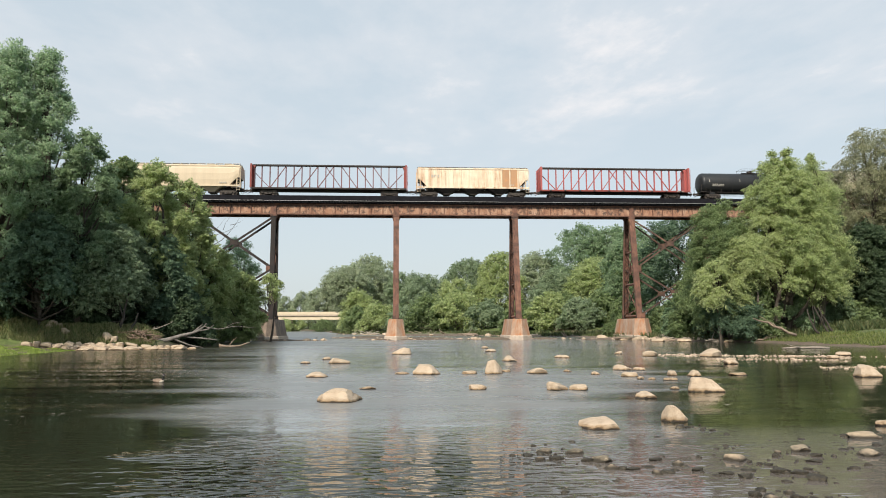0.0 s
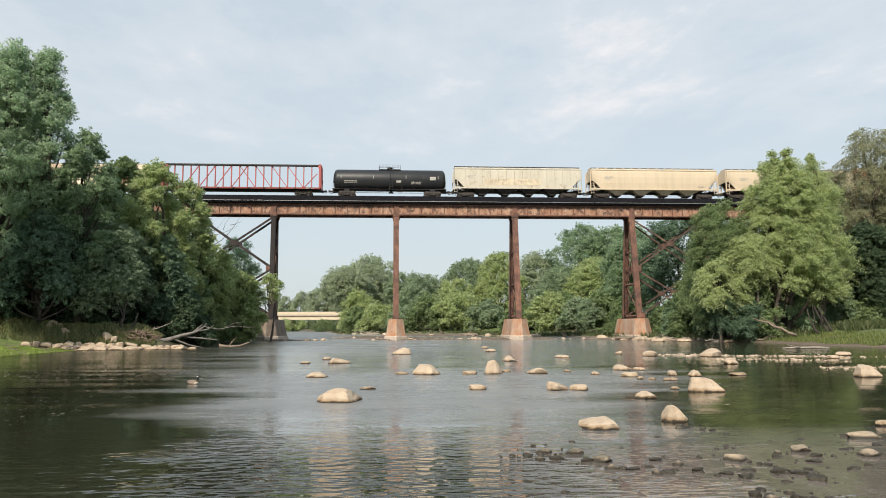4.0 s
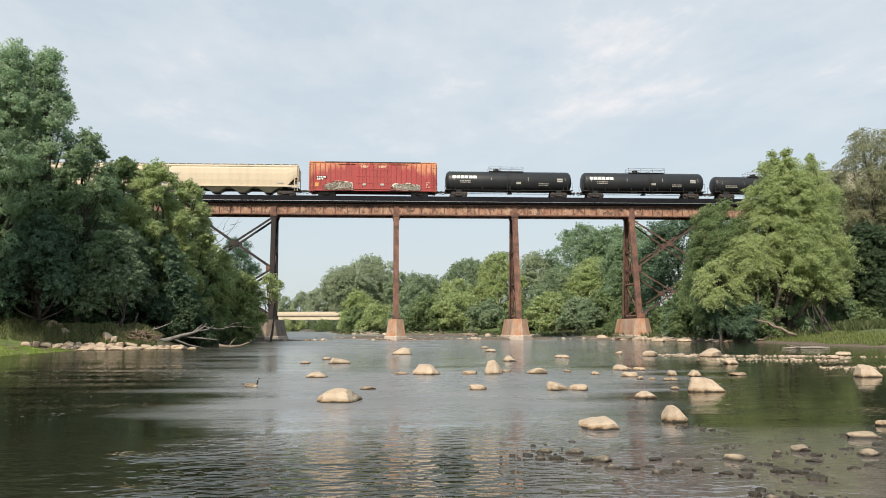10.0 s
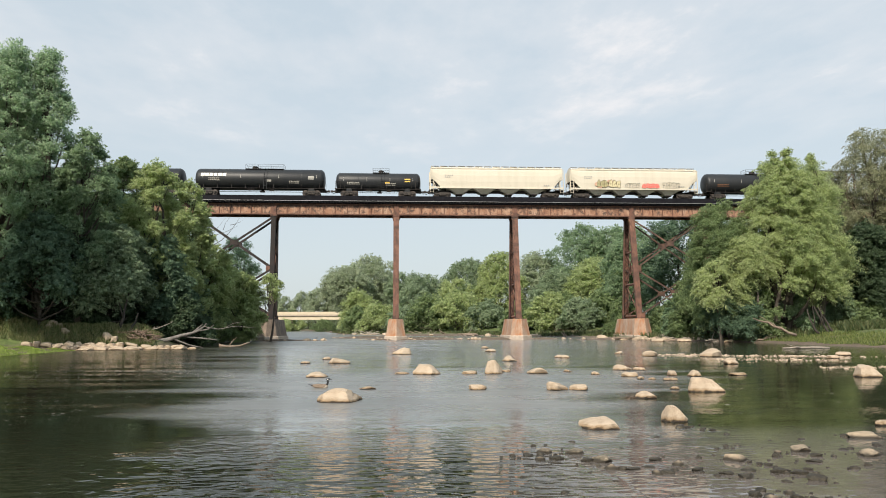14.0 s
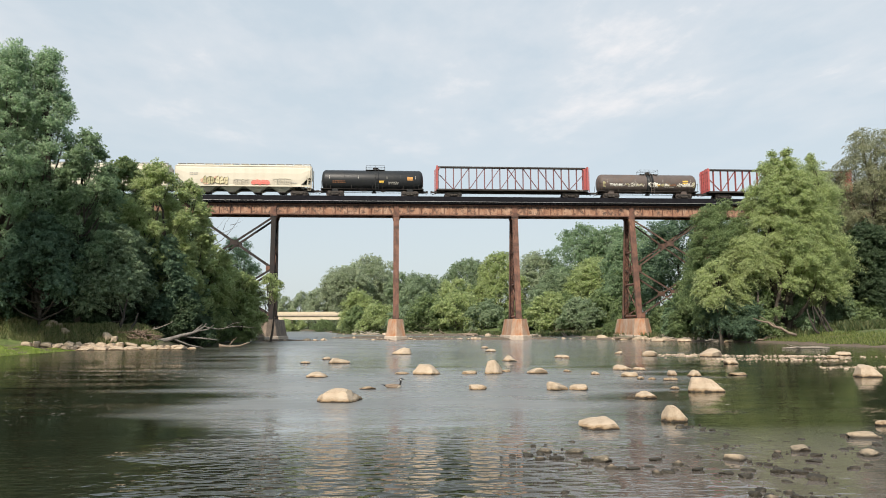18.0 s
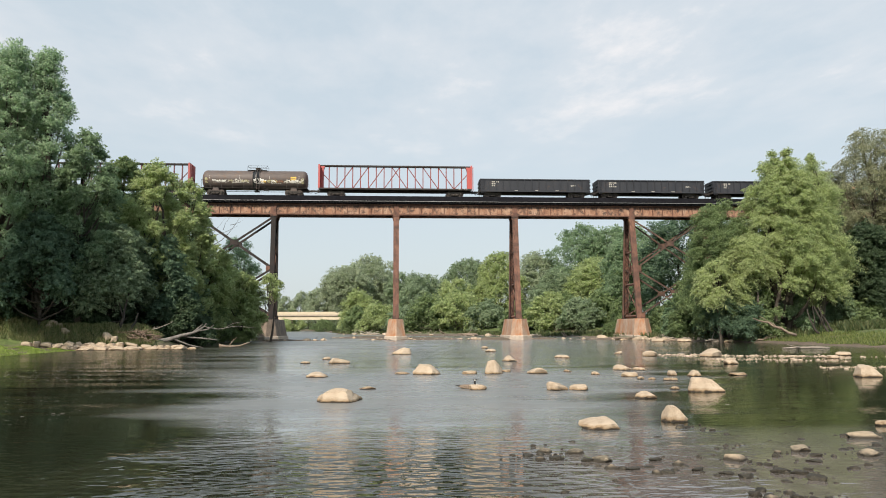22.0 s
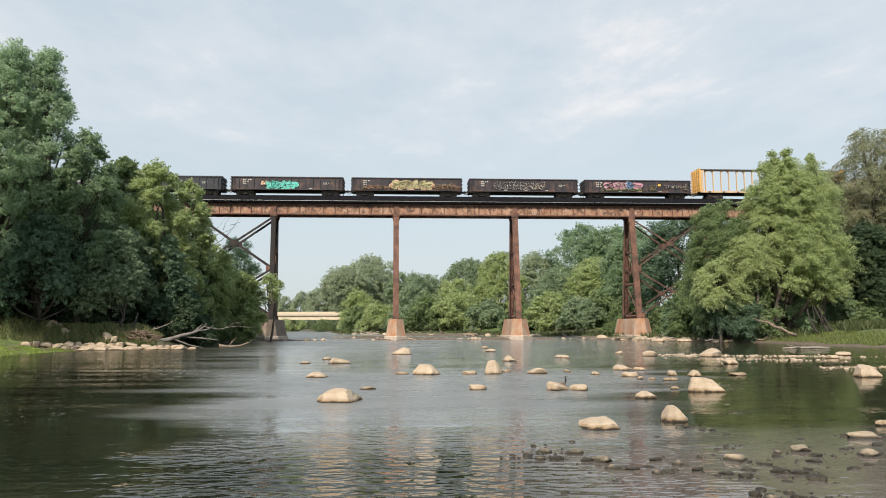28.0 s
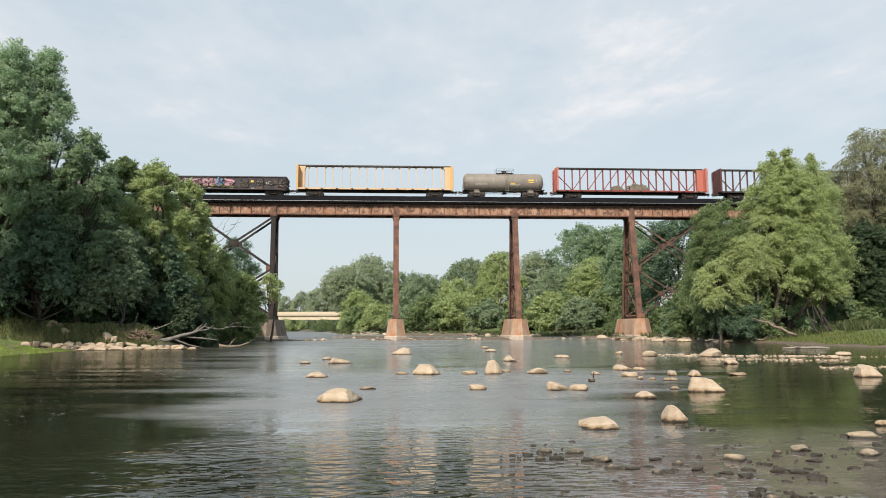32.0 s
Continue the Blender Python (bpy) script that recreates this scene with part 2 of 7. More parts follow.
    u.inputs["Strength"].default_value = 1.0
    u.inputs["Distance"].default_value = 0.044
    m.link(h, u.inputs["Height"])
    m.link(u.outputs[0], m.b.inputs["Normal"])
    # wind-ruffled streaks of open water are rougher than the slack water under the banks
    streak = m.n("ShaderNodeTexNoise")
    mp2 = m.n("ShaderNodeMapping")
    mp2.inputs["Scale"].default_value = (0.16, 1.2, 0.0)
    m.link(place, mp2.inputs[0])
    m.link(mp2.outputs[0], streak.inputs["Vector"])
    streak.inputs["Scale"].default_value = 1.0
    streak.inputs["Detail"].default_value = 4.0
    rows = m.ramp(streak.outputs["Fac"], (0.38, 0.05), (0.62, 0.13))
    ruffled = m.mix(1.0, m.mix(far.outputs[0], rows, 0.015), open_water, "MULTIPLY")
    near_side, far_side = m.n("ShaderNodeMapRange"), m.n("ShaderNodeMapRange")
    near_side.inputs["From Min"].default_value, near_side.inputs["From Max"].default_value = 13.5, 17.5
    far_side.inputs["From Min"].default_value, far_side.inputs["From Max"].default_value = 33.0, 27.0
    m.link(xyz.outputs[1], near_side.inputs["Value"])
    m.link(xyz.outputs[1], far_side.inputs["Value"])
    breeze = m.mix(1.0, m.mix(1.0, near_side.outputs[0], far_side.outputs[0], "MULTIPLY"), open_water, "MULTIPLY")
    ruffled = m.mix(breeze, m.mix(1.0, ruffled, 0.012, "ADD"), m.mix(1.0, rows, 0.2, "ADD"))
    m.link(m.mix(beyond.outputs[0], ruffled, m.ramp(uneven.outputs[0], (0.65, 0.34), (0.695, 0.08))), m.b.inputs["Roughness"])
    # sky sheen is put into the open water's colour, dark bank reflections into the rest
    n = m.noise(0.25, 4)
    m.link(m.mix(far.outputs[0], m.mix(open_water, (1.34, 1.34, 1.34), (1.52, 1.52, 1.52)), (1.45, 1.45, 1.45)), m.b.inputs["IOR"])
    sky_tone = m.ramp(n, (0.35, (0.155, 0.16, 0.157)), (0.7, (0.20, 0.20, 0.193)))
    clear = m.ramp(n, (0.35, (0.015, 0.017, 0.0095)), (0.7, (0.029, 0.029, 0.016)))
    c = m.mix(m.mix(1.0, m.ramp(open_water, (0.25, 0.0), (0.95, 1.0)), m.mix(far.outputs[0], 1.0, m.mix(side.outputs[0], 0.06, 0.5)), "MULTIPLY"), clear, sky_tone)
    # brown gravel bed under the thin water of the shallows
    thin = m.mix(1.0, far.outputs[0], side.outputs[0], "MULTIPLY")
    bed = m.ramp(m.noise((2.2, 1.4, 1.0), 5), (0.35, (0.105, 0.085, 0.074)), (0.65, (0.175, 0.146, 0.128)))
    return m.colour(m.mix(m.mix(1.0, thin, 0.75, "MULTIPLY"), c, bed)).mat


WATER = water_stuff()


# ---- mesh building ----
class Mesh:
    """Collects faces, then becomes one mesh."""

    def __init__(self):
        self.v, self.f = [], []

    def add(self, verts, faces):
        k = len(self.v)
        self.v += [tuple(p) for p in verts]
        self.f += [tuple(i + k for i in f) for f in faces]
        return self

    def box(self, x, y, z, sx, sy, sz):
        a, b, c = sx / 2, sy / 2, sz / 2
        p = [(x + i * a, y + j * b, z + k * c) for i in (-1, 1) for j in (-1, 1) for k in (-1, 1)]
        return self.add(p, [(0, 1, 3, 2), (4, 6, 7, 5), (0, 4, 5, 1), (2, 3, 7, 6), (0, 2, 6, 4), (1, 5, 7, 3)])

    def span(self, x0, x1, y0, y1, z0, z1):
        return self.box((x0 + x1) / 2, (y0 + y1) / 2, (z0 + z1) / 2, x1 - x0, y1 - y0, z1 - z0)

    def beam(self, p, q, w, d=None, up=(0, 1, 0)):
        """A straight bar of w by d from p to q."""
        d = w if d is None else d
        p, q = Vector(p), Vector(q)
        ax = (q - p).normalized()
        s = ax.cross(Vector(up))
        s = s.normalized() if s.length > 1e-4 else ax.orthogonal().normalized()
        t = ax.cross(s).normalized()
        pts = [e + s * (i * w / 2) + t * (j * d / 2) for e in (p, q) for i, j in ((-1, -1), (1, -1), (1, 1), (-1, 1))]
        return self.add(pts, [(0, 1, 2, 3), (7, 6, 5, 4), (0, 4, 5, 1), (1, 5, 6, 2), (2, 6, 7, 3), (3, 7, 4, 0)])

    def rod(self, p, q, r, r2=None, n=8):
        r2 = r if r2 is None else r2
        p, q = Vector(p), Vector(q)
        ax = (q - p).normalized()
        s = ax.orthogonal().normalized()
        t = ax.cross(s)
        pts = [e + (s * math.cos(a) + t * math.sin(a)) * rr for e, rr in ((p, r), (q, r2)) for a in [2 * math.pi * i / n for i in range(n)]]
        fs = [(i, (i + 1) % n, n + (i + 1) % n, n + i) for i in range(n)]
        return self.add(pts, fs + [tuple(range(n))[::-1], tuple(range(n, 2 * n))])

    def loft(self, rings, caps=True):
        n = len(rings[0])
        pts = [p for r in rings for p in r]
        fs = []
        for k in range(len(rings) - 1):
            for i in range(n):
                j = (i + 1) % n
                fs.append((k * n + i, k * n + j, (k + 1) * n + j, (k + 1) * n + i))
        if caps:
            fs += [tuple(range(n))[::-1], tuple(range((len(rings) - 1) * n, len(rings) * n))]
        return self.add(pts, fs)

    def prism(self, outline, y0, y1):
        """An outline in x, z pushed from y0 to y1."""
        return self.loft([[(x, y0, z) for x, z in outline], [(x, y1, z) for x, z in outline]])

    def data(self, name, mat, smooth=False):
        me = bpy.data.meshes.new(name)
        me.from_pydata(self.v, [], self.f)
        me.materials.append(mat)
        bm = bmesh.new()
        bm.from_mesh(me)
        bmesh.ops.recalc_face_normals(bm, faces=bm.faces)
        bm.to_mesh(me)
        bm.free()
        if smooth:
            me.shade_smooth()
        return me


def part(name, mesh, material, parent, label="", smooth=False, at=None):
    me = mesh if isinstance(mesh, bpy.types.Mesh) else mesh.data(name, material, smooth)
    ob = new(name, me)
    ob.parent = parent
    if at is not None:
        ob.matrix_basis = at
    if label:
        ob["label"] = label
    return ob


def thing(name, m, label, category, group="", kind=""):
    ob = new(name)
    ob.empty_display_size = 0.2
    ob.matrix_basis = m
    return tagged(ob, label, category, group, kind)


def quads(name, verts, mat, smooth=False):
    """A mesh of loose four-cornered pieces from an array of corners."""
    n = len(verts) // 4
    me = bpy.data.meshes.new(name)
    me.vertices.add(n * 4)
    me.vertices.foreach_set("co", np.asarray(verts, np.float32).ravel())
    me.loops.add(n * 4)
    me.loops.foreach_set("vertex_index", np.arange(n * 4, dtype=np.int32))
    me.polygons.add(n)
    me.polygons.foreach_set("loop_start", np.arange(0, n * 4, 4, dtype=np.int32))
    me.update(calc_edges=True)
    me.materials.append(mat)
    return me


def leaflets(name, verts, mat):
    """A mesh of loose three-cornered pieces from an array of corners."""
    n = len(verts) // 3
    me = bpy.data.meshes.new(name)
    me.vertices.add(n * 3)
    me.vertices.foreach_set("co", np.asarray(verts, np.float32).ravel())
    me.loops.add(n * 3)
    me.loops.foreach_set("vertex_index", np.arange(n * 3, dtype=np.int32))
    me.polygons.add(n)
    me.polygons.foreach_set("loop_start", np.arange(0, n * 3, 3, dtype=np.int32))
    me.update(calc_edges=True)
    me.materials.append(mat)
    return me


# ---- the river valley ----
RAIL_Z, TRACK_Y = 21.25, 105.4
LEFT_SHORE = [(-70, -60), (-48, 10), (-36, 30), (-29.5, 43), (-27.0, 50), (-27.0, 56), (-26.9, 61.3), (-18.4, 63.4), (-19.8, 67), (-20.5, 74), (-23.5, 88), (-22, 99), (-21.0, 112), (-22, 135), (-35, 216), (-52, 262), (-80, 320), (-170, 420), (-420, 640)]
RIGHT_SHORE = [(80, -60), (70, 6), (55, 34), (42, 52), (39, 66), (40, 76), (34.5, 86), (33, 97), (32, 110), (30, 126), (17, 145), (4.5, 161), (-13.5, 180), (-22, 235), (-30, 290), (-46, 345), (-115, 440), (-400, 700)]
NEAR_SHORE_Y = 2.5


def shore_distance(px, py):
    """Distance to the nearest shore, negative over the water."""
    outline = np.array(LEFT_SHORE + RIGHT_SHORE[::-1], float)
    a, b = outline, np.roll(outline, -1, axis=0)
    d = np.full(px.shape, 1e9)
    inside = np.zeros(px.shape, bool)
    for (ax, ay), (bx, by) in zip(a, b):
        ex, ey = bx - ax, by - ay
        t = np.clip(((px - ax) * ex + (py - ay) * ey) / (ex * ex + ey * ey), 0, 1)
        d = np.minimum(d, np.hypot(px - ax - t * ex, py - ay - t * ey))
        if ay != by:
            hit = ((ay > py) != (by > py)) & (px < (bx - ax) * (py - ay) / (by - ay) + ax)
            inside ^= hit
    d = np.where(inside, -d, d)
    return np.maximum(d, NEAR_SHORE_Y - py)


def smooth(e0, e1, v):
    t = np.clip((v - e0) / (e1 - e0), 0, 1)
    return t * t * (3 - 2 * t)


BARS = ((-16.0, 99.6, 6.0, 1.8, 0.26), (-4.0, 120.0, 7.5, 6.0, 0.4), (0.0, 101.4, 5.2, 2.2, 0.32), (4.2, 105.5, 6.0, 3.2, 0.4), (8.0, 150.0, 12.0, 6.0, 0.6),
        (13.4, 101.8, 3.8, 2.0, 0.42), (21.2, 103.4, 2.6, 1.6, 0.3), (32.5, 98.8, 7.5, 2.4, 0.42))


def ground_height(px, py):
    px, py = np.asarray(px, float), np.asarray(py, float)
    d = shore_distance(px, py)
    wob = 0.12 * np.sin(px * 0.9 + 1.3 * np.sin(py * 0.45)) * np.sin(py * 0.8 + 0.7) + 0.07 * np.sin(px * 2.3 + py * 1.7)
    h = np.where(d < 0, np.maximum(-1.3, 0.16 * d - 0.02), 0.0) + smooth(-0.3, 1.5, d) * (0.2 + wob) + smooth(3, 13, d) * 1.3 + smooth(9, 60, d) * 3.0
    # the mound of the wooded bank behind the riprap
    h = h + np.where(px < 0, 1.7 * smooth(0.5, 3.6, np.minimum(d, py - 61.6 - 0.245 * (px + 27.6))) * np.exp(-((py - 64.0) / 8.0) ** 2), 0.0)
    # low bars of mud and gravel round the pier feet
    for cx, cy, rx, ry, top in BARS:
        q = ((px - cx) / rx) ** 2 + ((py - cy) / ry) ** 2
        h = np.maximum(h, np.where(q < 1.6, top * (1 - q) * (0.8 + 2.0 * wob), -9))
    # the railway's embankment, once it has left the bridge
    away = np.where(px < 0, -px - 62, px - 78)
    crest = smooth(0, 16, away) * (RAIL_Z - 0.75)
    bank = crest - np.maximum(0, np.abs(py - TRACK_Y) - 3.2) * 0.6
    return np.maximum(h, np.where(away > 0, bank, -9))


def axis(lo, hi, fine_lo, fine_hi, step, grow=1.16):
    mid = list(np.arange(fine_lo, fine_hi + 1e-6, step))
    s, v, left = step, fine_lo, []
    while v > lo:
        s *= grow
        v -= s
        left.append(v)
    s, v, right = step, fine_hi, []
    while v < hi:
        s *= grow
        v += s
        right.append(v)
    return np.array(left[::-1] + mid + right)


def sheet(name, xs, ys, height, mat):
    gx, gy = np.meshgrid(xs, ys)
    gz = height(gx, gy)
    nx, ny = len(xs), len(ys)
    v = np.stack([gx.ravel(), gy.ravel(), gz.ravel()], 1)
    i = np.arange(nx * ny).reshape(ny, nx)
    f = np.stack([i[:-1, :-1].ravel(), i[:-1, 1:].ravel(), i[1:, 1:].ravel(), i[1:, :-1].ravel()], 1)
    me = bpy.data.meshes.new(name)
    me.from_pydata(v.tolist(), [], f.tolist())
    me.materials.append(mat)
    me.shade_smooth()
    return new(name, me)


ground = tagged(sheet("ground", axis(-3500, 3500, -75, 85, 1.0), axis(-3000, 4200, -4, 190, 1.0), ground_height, GROUND),
                "brown river bank soil with patchy low grass", "ground", kind="structure")
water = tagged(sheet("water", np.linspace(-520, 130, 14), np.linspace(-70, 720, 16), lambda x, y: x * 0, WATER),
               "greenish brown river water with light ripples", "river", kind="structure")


# ---- the bridge ----
LEG_X = [-83.0, -76.0, -58.5, -47.2, -29.4, -18.2, -0.2, 17.6, 35.5, 46.8, 64.8, 76.0]
PIER_X = LEG_X[2:-1]
PIER_TOP, GIRDER_LOW, GIRDER_TOP = 2.95, 18.36, 19.95
bridge = thing("railway_bridge", pose(0, TRACK_Y, 0), "rusted brown steel deck girder railway bridge on tall braced columns", "bridge")


def girder(x0, x1, side):
    y = side * 1.05
    web = Mesh().span(x0 + 0.03, x1 - 0.03, y - 0.02, y + 0.02, GIRDER_LOW + 0.05, GIRDER_TOP)
    g = part("girder", web, RUST_WEB, bridge, "orange rusted plate girder web")
    for z in (GIRDER_LOW + 0.05, GIRDER_TOP - 0.03):
        part("flange", Mesh().span(x0 + 0.02, x1 - 0.02, y - 0.24, y + 0.24, z - 0.05, z + 0.05).span(x0 + 0.05, x1 - 0.05, y + 0.022, y + 0.05, z - 0.13, z + 0.13).span(x0 + 0.05, x1 - 0.05, y - 0.05, y - 0.022, z - 0.13, z + 0.13),
             RUST_LEG, g)
    n = max(3, round((x1 - x0) / 1.72))
    stiff = Mesh().span(-0.045, 0.045, -0.16, -0.022, GIRDER_LOW + 0.1, GIRDER_TOP - 0.08).span(-0.045, 0.045, 0.022, 0.16, GIRDER_LOW + 0.1, GIRDER_TOP - 0.08).data("stiffener", RUST_LEG)
    for k in range(n + 1):
        x = x0 + 0.25 + (x1 - x0 - 0.5) * k / n
        part("stiffener", stiff, None, g, at=pose(x, y, 0))


for x0, x1 in zip(LEG_X[:-1], LEG_X[1:]):
    for side in (-1, 1):
        girder(x0, x1, side)
    n = max(2, round((x1 - x0) / 4.5))
    for k in range(n):
        xa, xb = x0 + (x1 - x0) * k / n, x0 + (x1 - x0) * (k + 1) / n
        for y in (-1.0, 1.0):
            part("lateral_brace", Mesh().beam((xa, y, GIRDER_LOW + 0.25 + 0.03 * y), (xb, -y, GIRDER_LOW + 0.25 + 0.03 * y), 0.12, 0.05), DARK_STEEL, bridge)
            part("cross_brace", Mesh().beam((xa + 0.2 + 0.03 * y, y, GIRDER_LOW + 0.2), (xa + 0.2 + 0.03 * y, -y, GIRDER_TOP - 0.3), 0.05, 0.12), DARK_STEEL, bridge)


def leg_y(z, side, x=0.0):
    """Columns lean outwards on their way down, less so in the towers of the wooded bank."""
    return side * (1.05 + (GIRDER_LOW - z) * (0.142 if x > -10 else 0.05))


def bent(x, leg):
    for side in (-1, 1):
        top, low = GIRDER_LOW - 0.02, PIER_TOP + 0.02
        yt, yl = leg_y(top, side, x), leg_y(low, side, x)
        # two channels with a cover plate on the outer side
        col = Mesh()
        wide = 0.27 if x < -10 else 0.36
        for dx in (-wide, wide):
            col.beam((x + dx, yt, top), (x + dx, yl, low), 0.5, 0.07, (1, 0, 0))
        col.beam((x, yt + side * 0.26, top), (x, yl + side * 0.26, low), 0.04, 2 * wide + 0.1, (1, 0, 0))
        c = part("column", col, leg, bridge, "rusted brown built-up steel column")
        lace = Mesh()
        n = 22
        for k in range(n):
            za, zb = top - (top - low) * k / n, top - (top - low) * (k + 1) / n
            s = 1 if k % 2 else -1
            lace.beam((x - s * wide, leg_y(za, side, x) - side * 0.26, za), (x + s * wide, leg_y(zb, side, x) - side * 0.26, zb), 0.08, 0.03, (0, 1, 0))
        tagged(part("lacing", lace, DARK_STEEL, c), kind="stuff")
        part("base_plate", Mesh().box(x, yl, low + 0.02, 1.15, 0.95, 0.08).box(x, yl, low + 0.3, 0.95, 0.1, 0.5), DARK_STEEL, c)
        part("cap_plate", Mesh().box(x, yt, top - 0.1, 1.0, 0.7, 0.22).prism([(x - 0.62, top), (x + 0.62, top), (x + 0.42, top - 0.6), (x - 0.42, top - 0.6)], yt - 0.03, yt + 0.03), RUST_LEG, c)
    levels = [GIRDER_LOW - 0.4, 13.0, 8.1, PIER_TOP + 0.35]
    for z in levels:
        part("strut", Mesh().beam((x, leg_y(z, -1, x), z), (x, leg_y(z, 1, x), z), 0.22, 0.3), RUST_LEG, bridge)
    for za, zb in zip(levels[:-1], levels[1:]):
        for s in (-1, 1):
            part("brace", Mesh().beam((x + 0.06 * s, leg_y(za, s, x), za), (x + 0.06 * s, leg_y(zb, -s, x), zb), 0.1, 0.16), RUST_LEG, bridge)


for x in PIER_X:
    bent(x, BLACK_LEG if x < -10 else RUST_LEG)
    for side in (-1, 1):
        part("joint_plate", Mesh().span(x - 0.36, x + 0.36, side * 1.05 + side * 0.17 - 0.02, side * 1.05 + side * 0.17 + 0.02, GIRDER_LOW - 0.02, GIRDER_TOP - 0.1).span(x - 0.3, x + 0.3, side * 1.05 - 0.15, side * 1.05 + 0.15, GIRDER_LOW + 0.1, GIRDER_TOP - 0.1), RUST_LEG, bridge, "dark rusted plate over a girder joint")

# the braced towers: two crossed panels on each face
for xa, xb in ((-29.4, -18.2), (35.5, 46.8), (-58.5, -47.2)):
    for side in (-1, 1):
        for zt, zb in ((GIRDER_LOW - 0.3, 10.35), (10.35, PIER_TOP + 0.35)):
            for s in (0, 1):
                pa = (xa if s else xb, leg_y(zt, side, xa), zt)
                pb = (xb if s else xa, leg_y(zb, side, xa), zb)
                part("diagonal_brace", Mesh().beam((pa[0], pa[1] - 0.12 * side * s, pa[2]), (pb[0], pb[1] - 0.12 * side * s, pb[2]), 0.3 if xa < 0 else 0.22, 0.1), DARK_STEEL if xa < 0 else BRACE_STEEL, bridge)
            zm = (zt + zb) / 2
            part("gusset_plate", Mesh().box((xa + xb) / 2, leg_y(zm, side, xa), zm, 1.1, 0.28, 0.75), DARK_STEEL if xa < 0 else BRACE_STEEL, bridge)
            for xx, s in ((xa + 0.55, 1), (xb - 0.55, -1)):
                part("gusset_plate", Mesh().box(xx, leg_y(zb, side, xa), zb, 0.7, 0.06, 0.8), RUST_LEG, bridge)

# timber deck, walkway edge, conduit and rails
TIE = [Mesh().box(0, 0, 0, 0.24, 3.3 + 0.14 * k, 0.34).data("tie", TIMBER) for k in range(3)]
for k, (x0, x1) in enumerate(zip(LEG_X[:-1], LEG_X[1:])):
    n = round((x1 - x0) / 0.42)
    near = -50 < x0 and x1 < 66
    rest = Mesh()
    for i in range(n):
        x = x0 + (i + 0.5) * (x1 - x0) / n
        if near:
            part("tie", TIE[(i * 7) % 3], None, bridge, at=pose(x, 0, GIRDER_TOP + 0.28))
        else:
            rest.box(x, 0, GIRDER_TOP + 0.28, 0.24, 3.3, 0.3)
    if not near:
        tagged(part("tie", rest, TIMBER, bridge), kind="stuff")
    for side in (-1, 1):
        part("guard_timber", Mesh().span(x0, x1, side * 1.68 - 0.1, side * 1.68 + 0.1, GIRDER_TOP + 0.44, RAIL_Z - 0.1), TIMBER, bridge)
        part("edge_board", Mesh().span(x0, x1, side * 1.78 - 0.04, side * 1.78 + 0.04, GIRDER_TOP + 0.36, GIRDER_TOP + 0.5), TIMBER, bridge)
    part("conduit", Mesh().rod((x0, -1.87, GIRDER_TOP + 0.40), (x1, -1.87, GIRDER_TOP + 0.40), 0.035), PIPE, bridge, "thin pale grey conduit")
for side in (-1, 1):
    tagged(part("rail", Mesh().span(-520, 640, side * 0.755 - 0.035, side * 0.755 + 0.035, RAIL_Z - 0.05, RAIL_Z).span(-520, 640, side * 0.755 - 0.01, side * 0.755 + 0.01, RAIL_Z - 0.16, RAIL_Z - 0.05).span(-520, 640, side * 0.755 - 0.07, side * 0.755 + 0.07, RAIL_Z - 0.18, RAIL_Z - 0.15), RAIL, bridge))

# stone-grey piers under the columns
def pier(x):
    low = -1.6
    p = thing("bridge_pier", pose(x, TRACK_Y, 0), "tapered dark grey-brown concrete pier beside the wooded bank" if x < -10 else "tapered concrete pier streaked with orange rust, standing in shallow water", "bridge pier", "piers of the railway bridge")
    def ring(z, w, d):
        """Both ends run to a blunt cutwater."""
        n, t = w * 0.46, 0.12
        half = [(-w / 2, -d / 2 + n), (-t, -d / 2), (t, -d / 2), (w / 2, -d / 2 + n)]
        return [(a, b, z) for a, b in half] + [(-a, -b, z) for a, b in half]

    part("plinth", Mesh().loft([ring(low, 3.4, 12.6), ring(0.5, 3.2, 12.3), ring(0.58, 3.05, 12.1)]), PALE_CONCRETE, p, "pale water-worn concrete plinth")
    part("shaft", Mesh().loft([ring(0.58, 2.8, 11.7), ring(2.8, 2.05, 10.3), ring(2.95, 1.94, 10.2)]), GREY_CONCRETE if x < -10 else CONCRETE, p)
    return p


for x in PIER_X:
    pier(x)
for x in (LEG_X[1], LEG_X[-1]):
    ab = thing("bridge_abutment", pose(x, TRACK_Y, 0), "plain concrete bridge abutment in the embankment", "abutment", "abutments of the railway bridge")
    part("wall", Mesh().span(-1.5, 1.5, -2.6, 2.6, 0, GIRDER_LOW - 0.02), PALE_CONCRETE, ab)


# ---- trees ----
# the shade inside the woods is put into these two leaf colours
LEAF_HALF_SHADE = leaf_stuff("understorey_leaves_toned_for_shade", (0.066, 0.115, 0.072), (0.118, 0.19, 0.117), (0.20, 0.285, 0.175), 0.52)
LEAF_SHADE = leaf_stuff("green_leaves_darkened_for_shade", (0.038, 0.064, 0.034), (0.068, 0.108, 0.056), (0.12, 0.17, 0.088), 0.5)
LEAF_DARK = leaf_stuff("dark_cottonwood_leaves", (0.132, 0.205, 0.118), (0.235, 0.33, 0.19), (0.375, 0.48, 0.285), 0.58)
LEAF_MID = leaf_stuff("green_ash_leaves", (0.11, 0.165, 0.072), (0.19, 0.26, 0.115), (0.33, 0.405, 0.19), 0.56)
LEAF_LITE = leaf_stuff("light_willow_leaves", (0.215, 0.285, 0.12), (0.37, 0.445, 0.195), (0.55, 0.61, 0.32), 0.58)
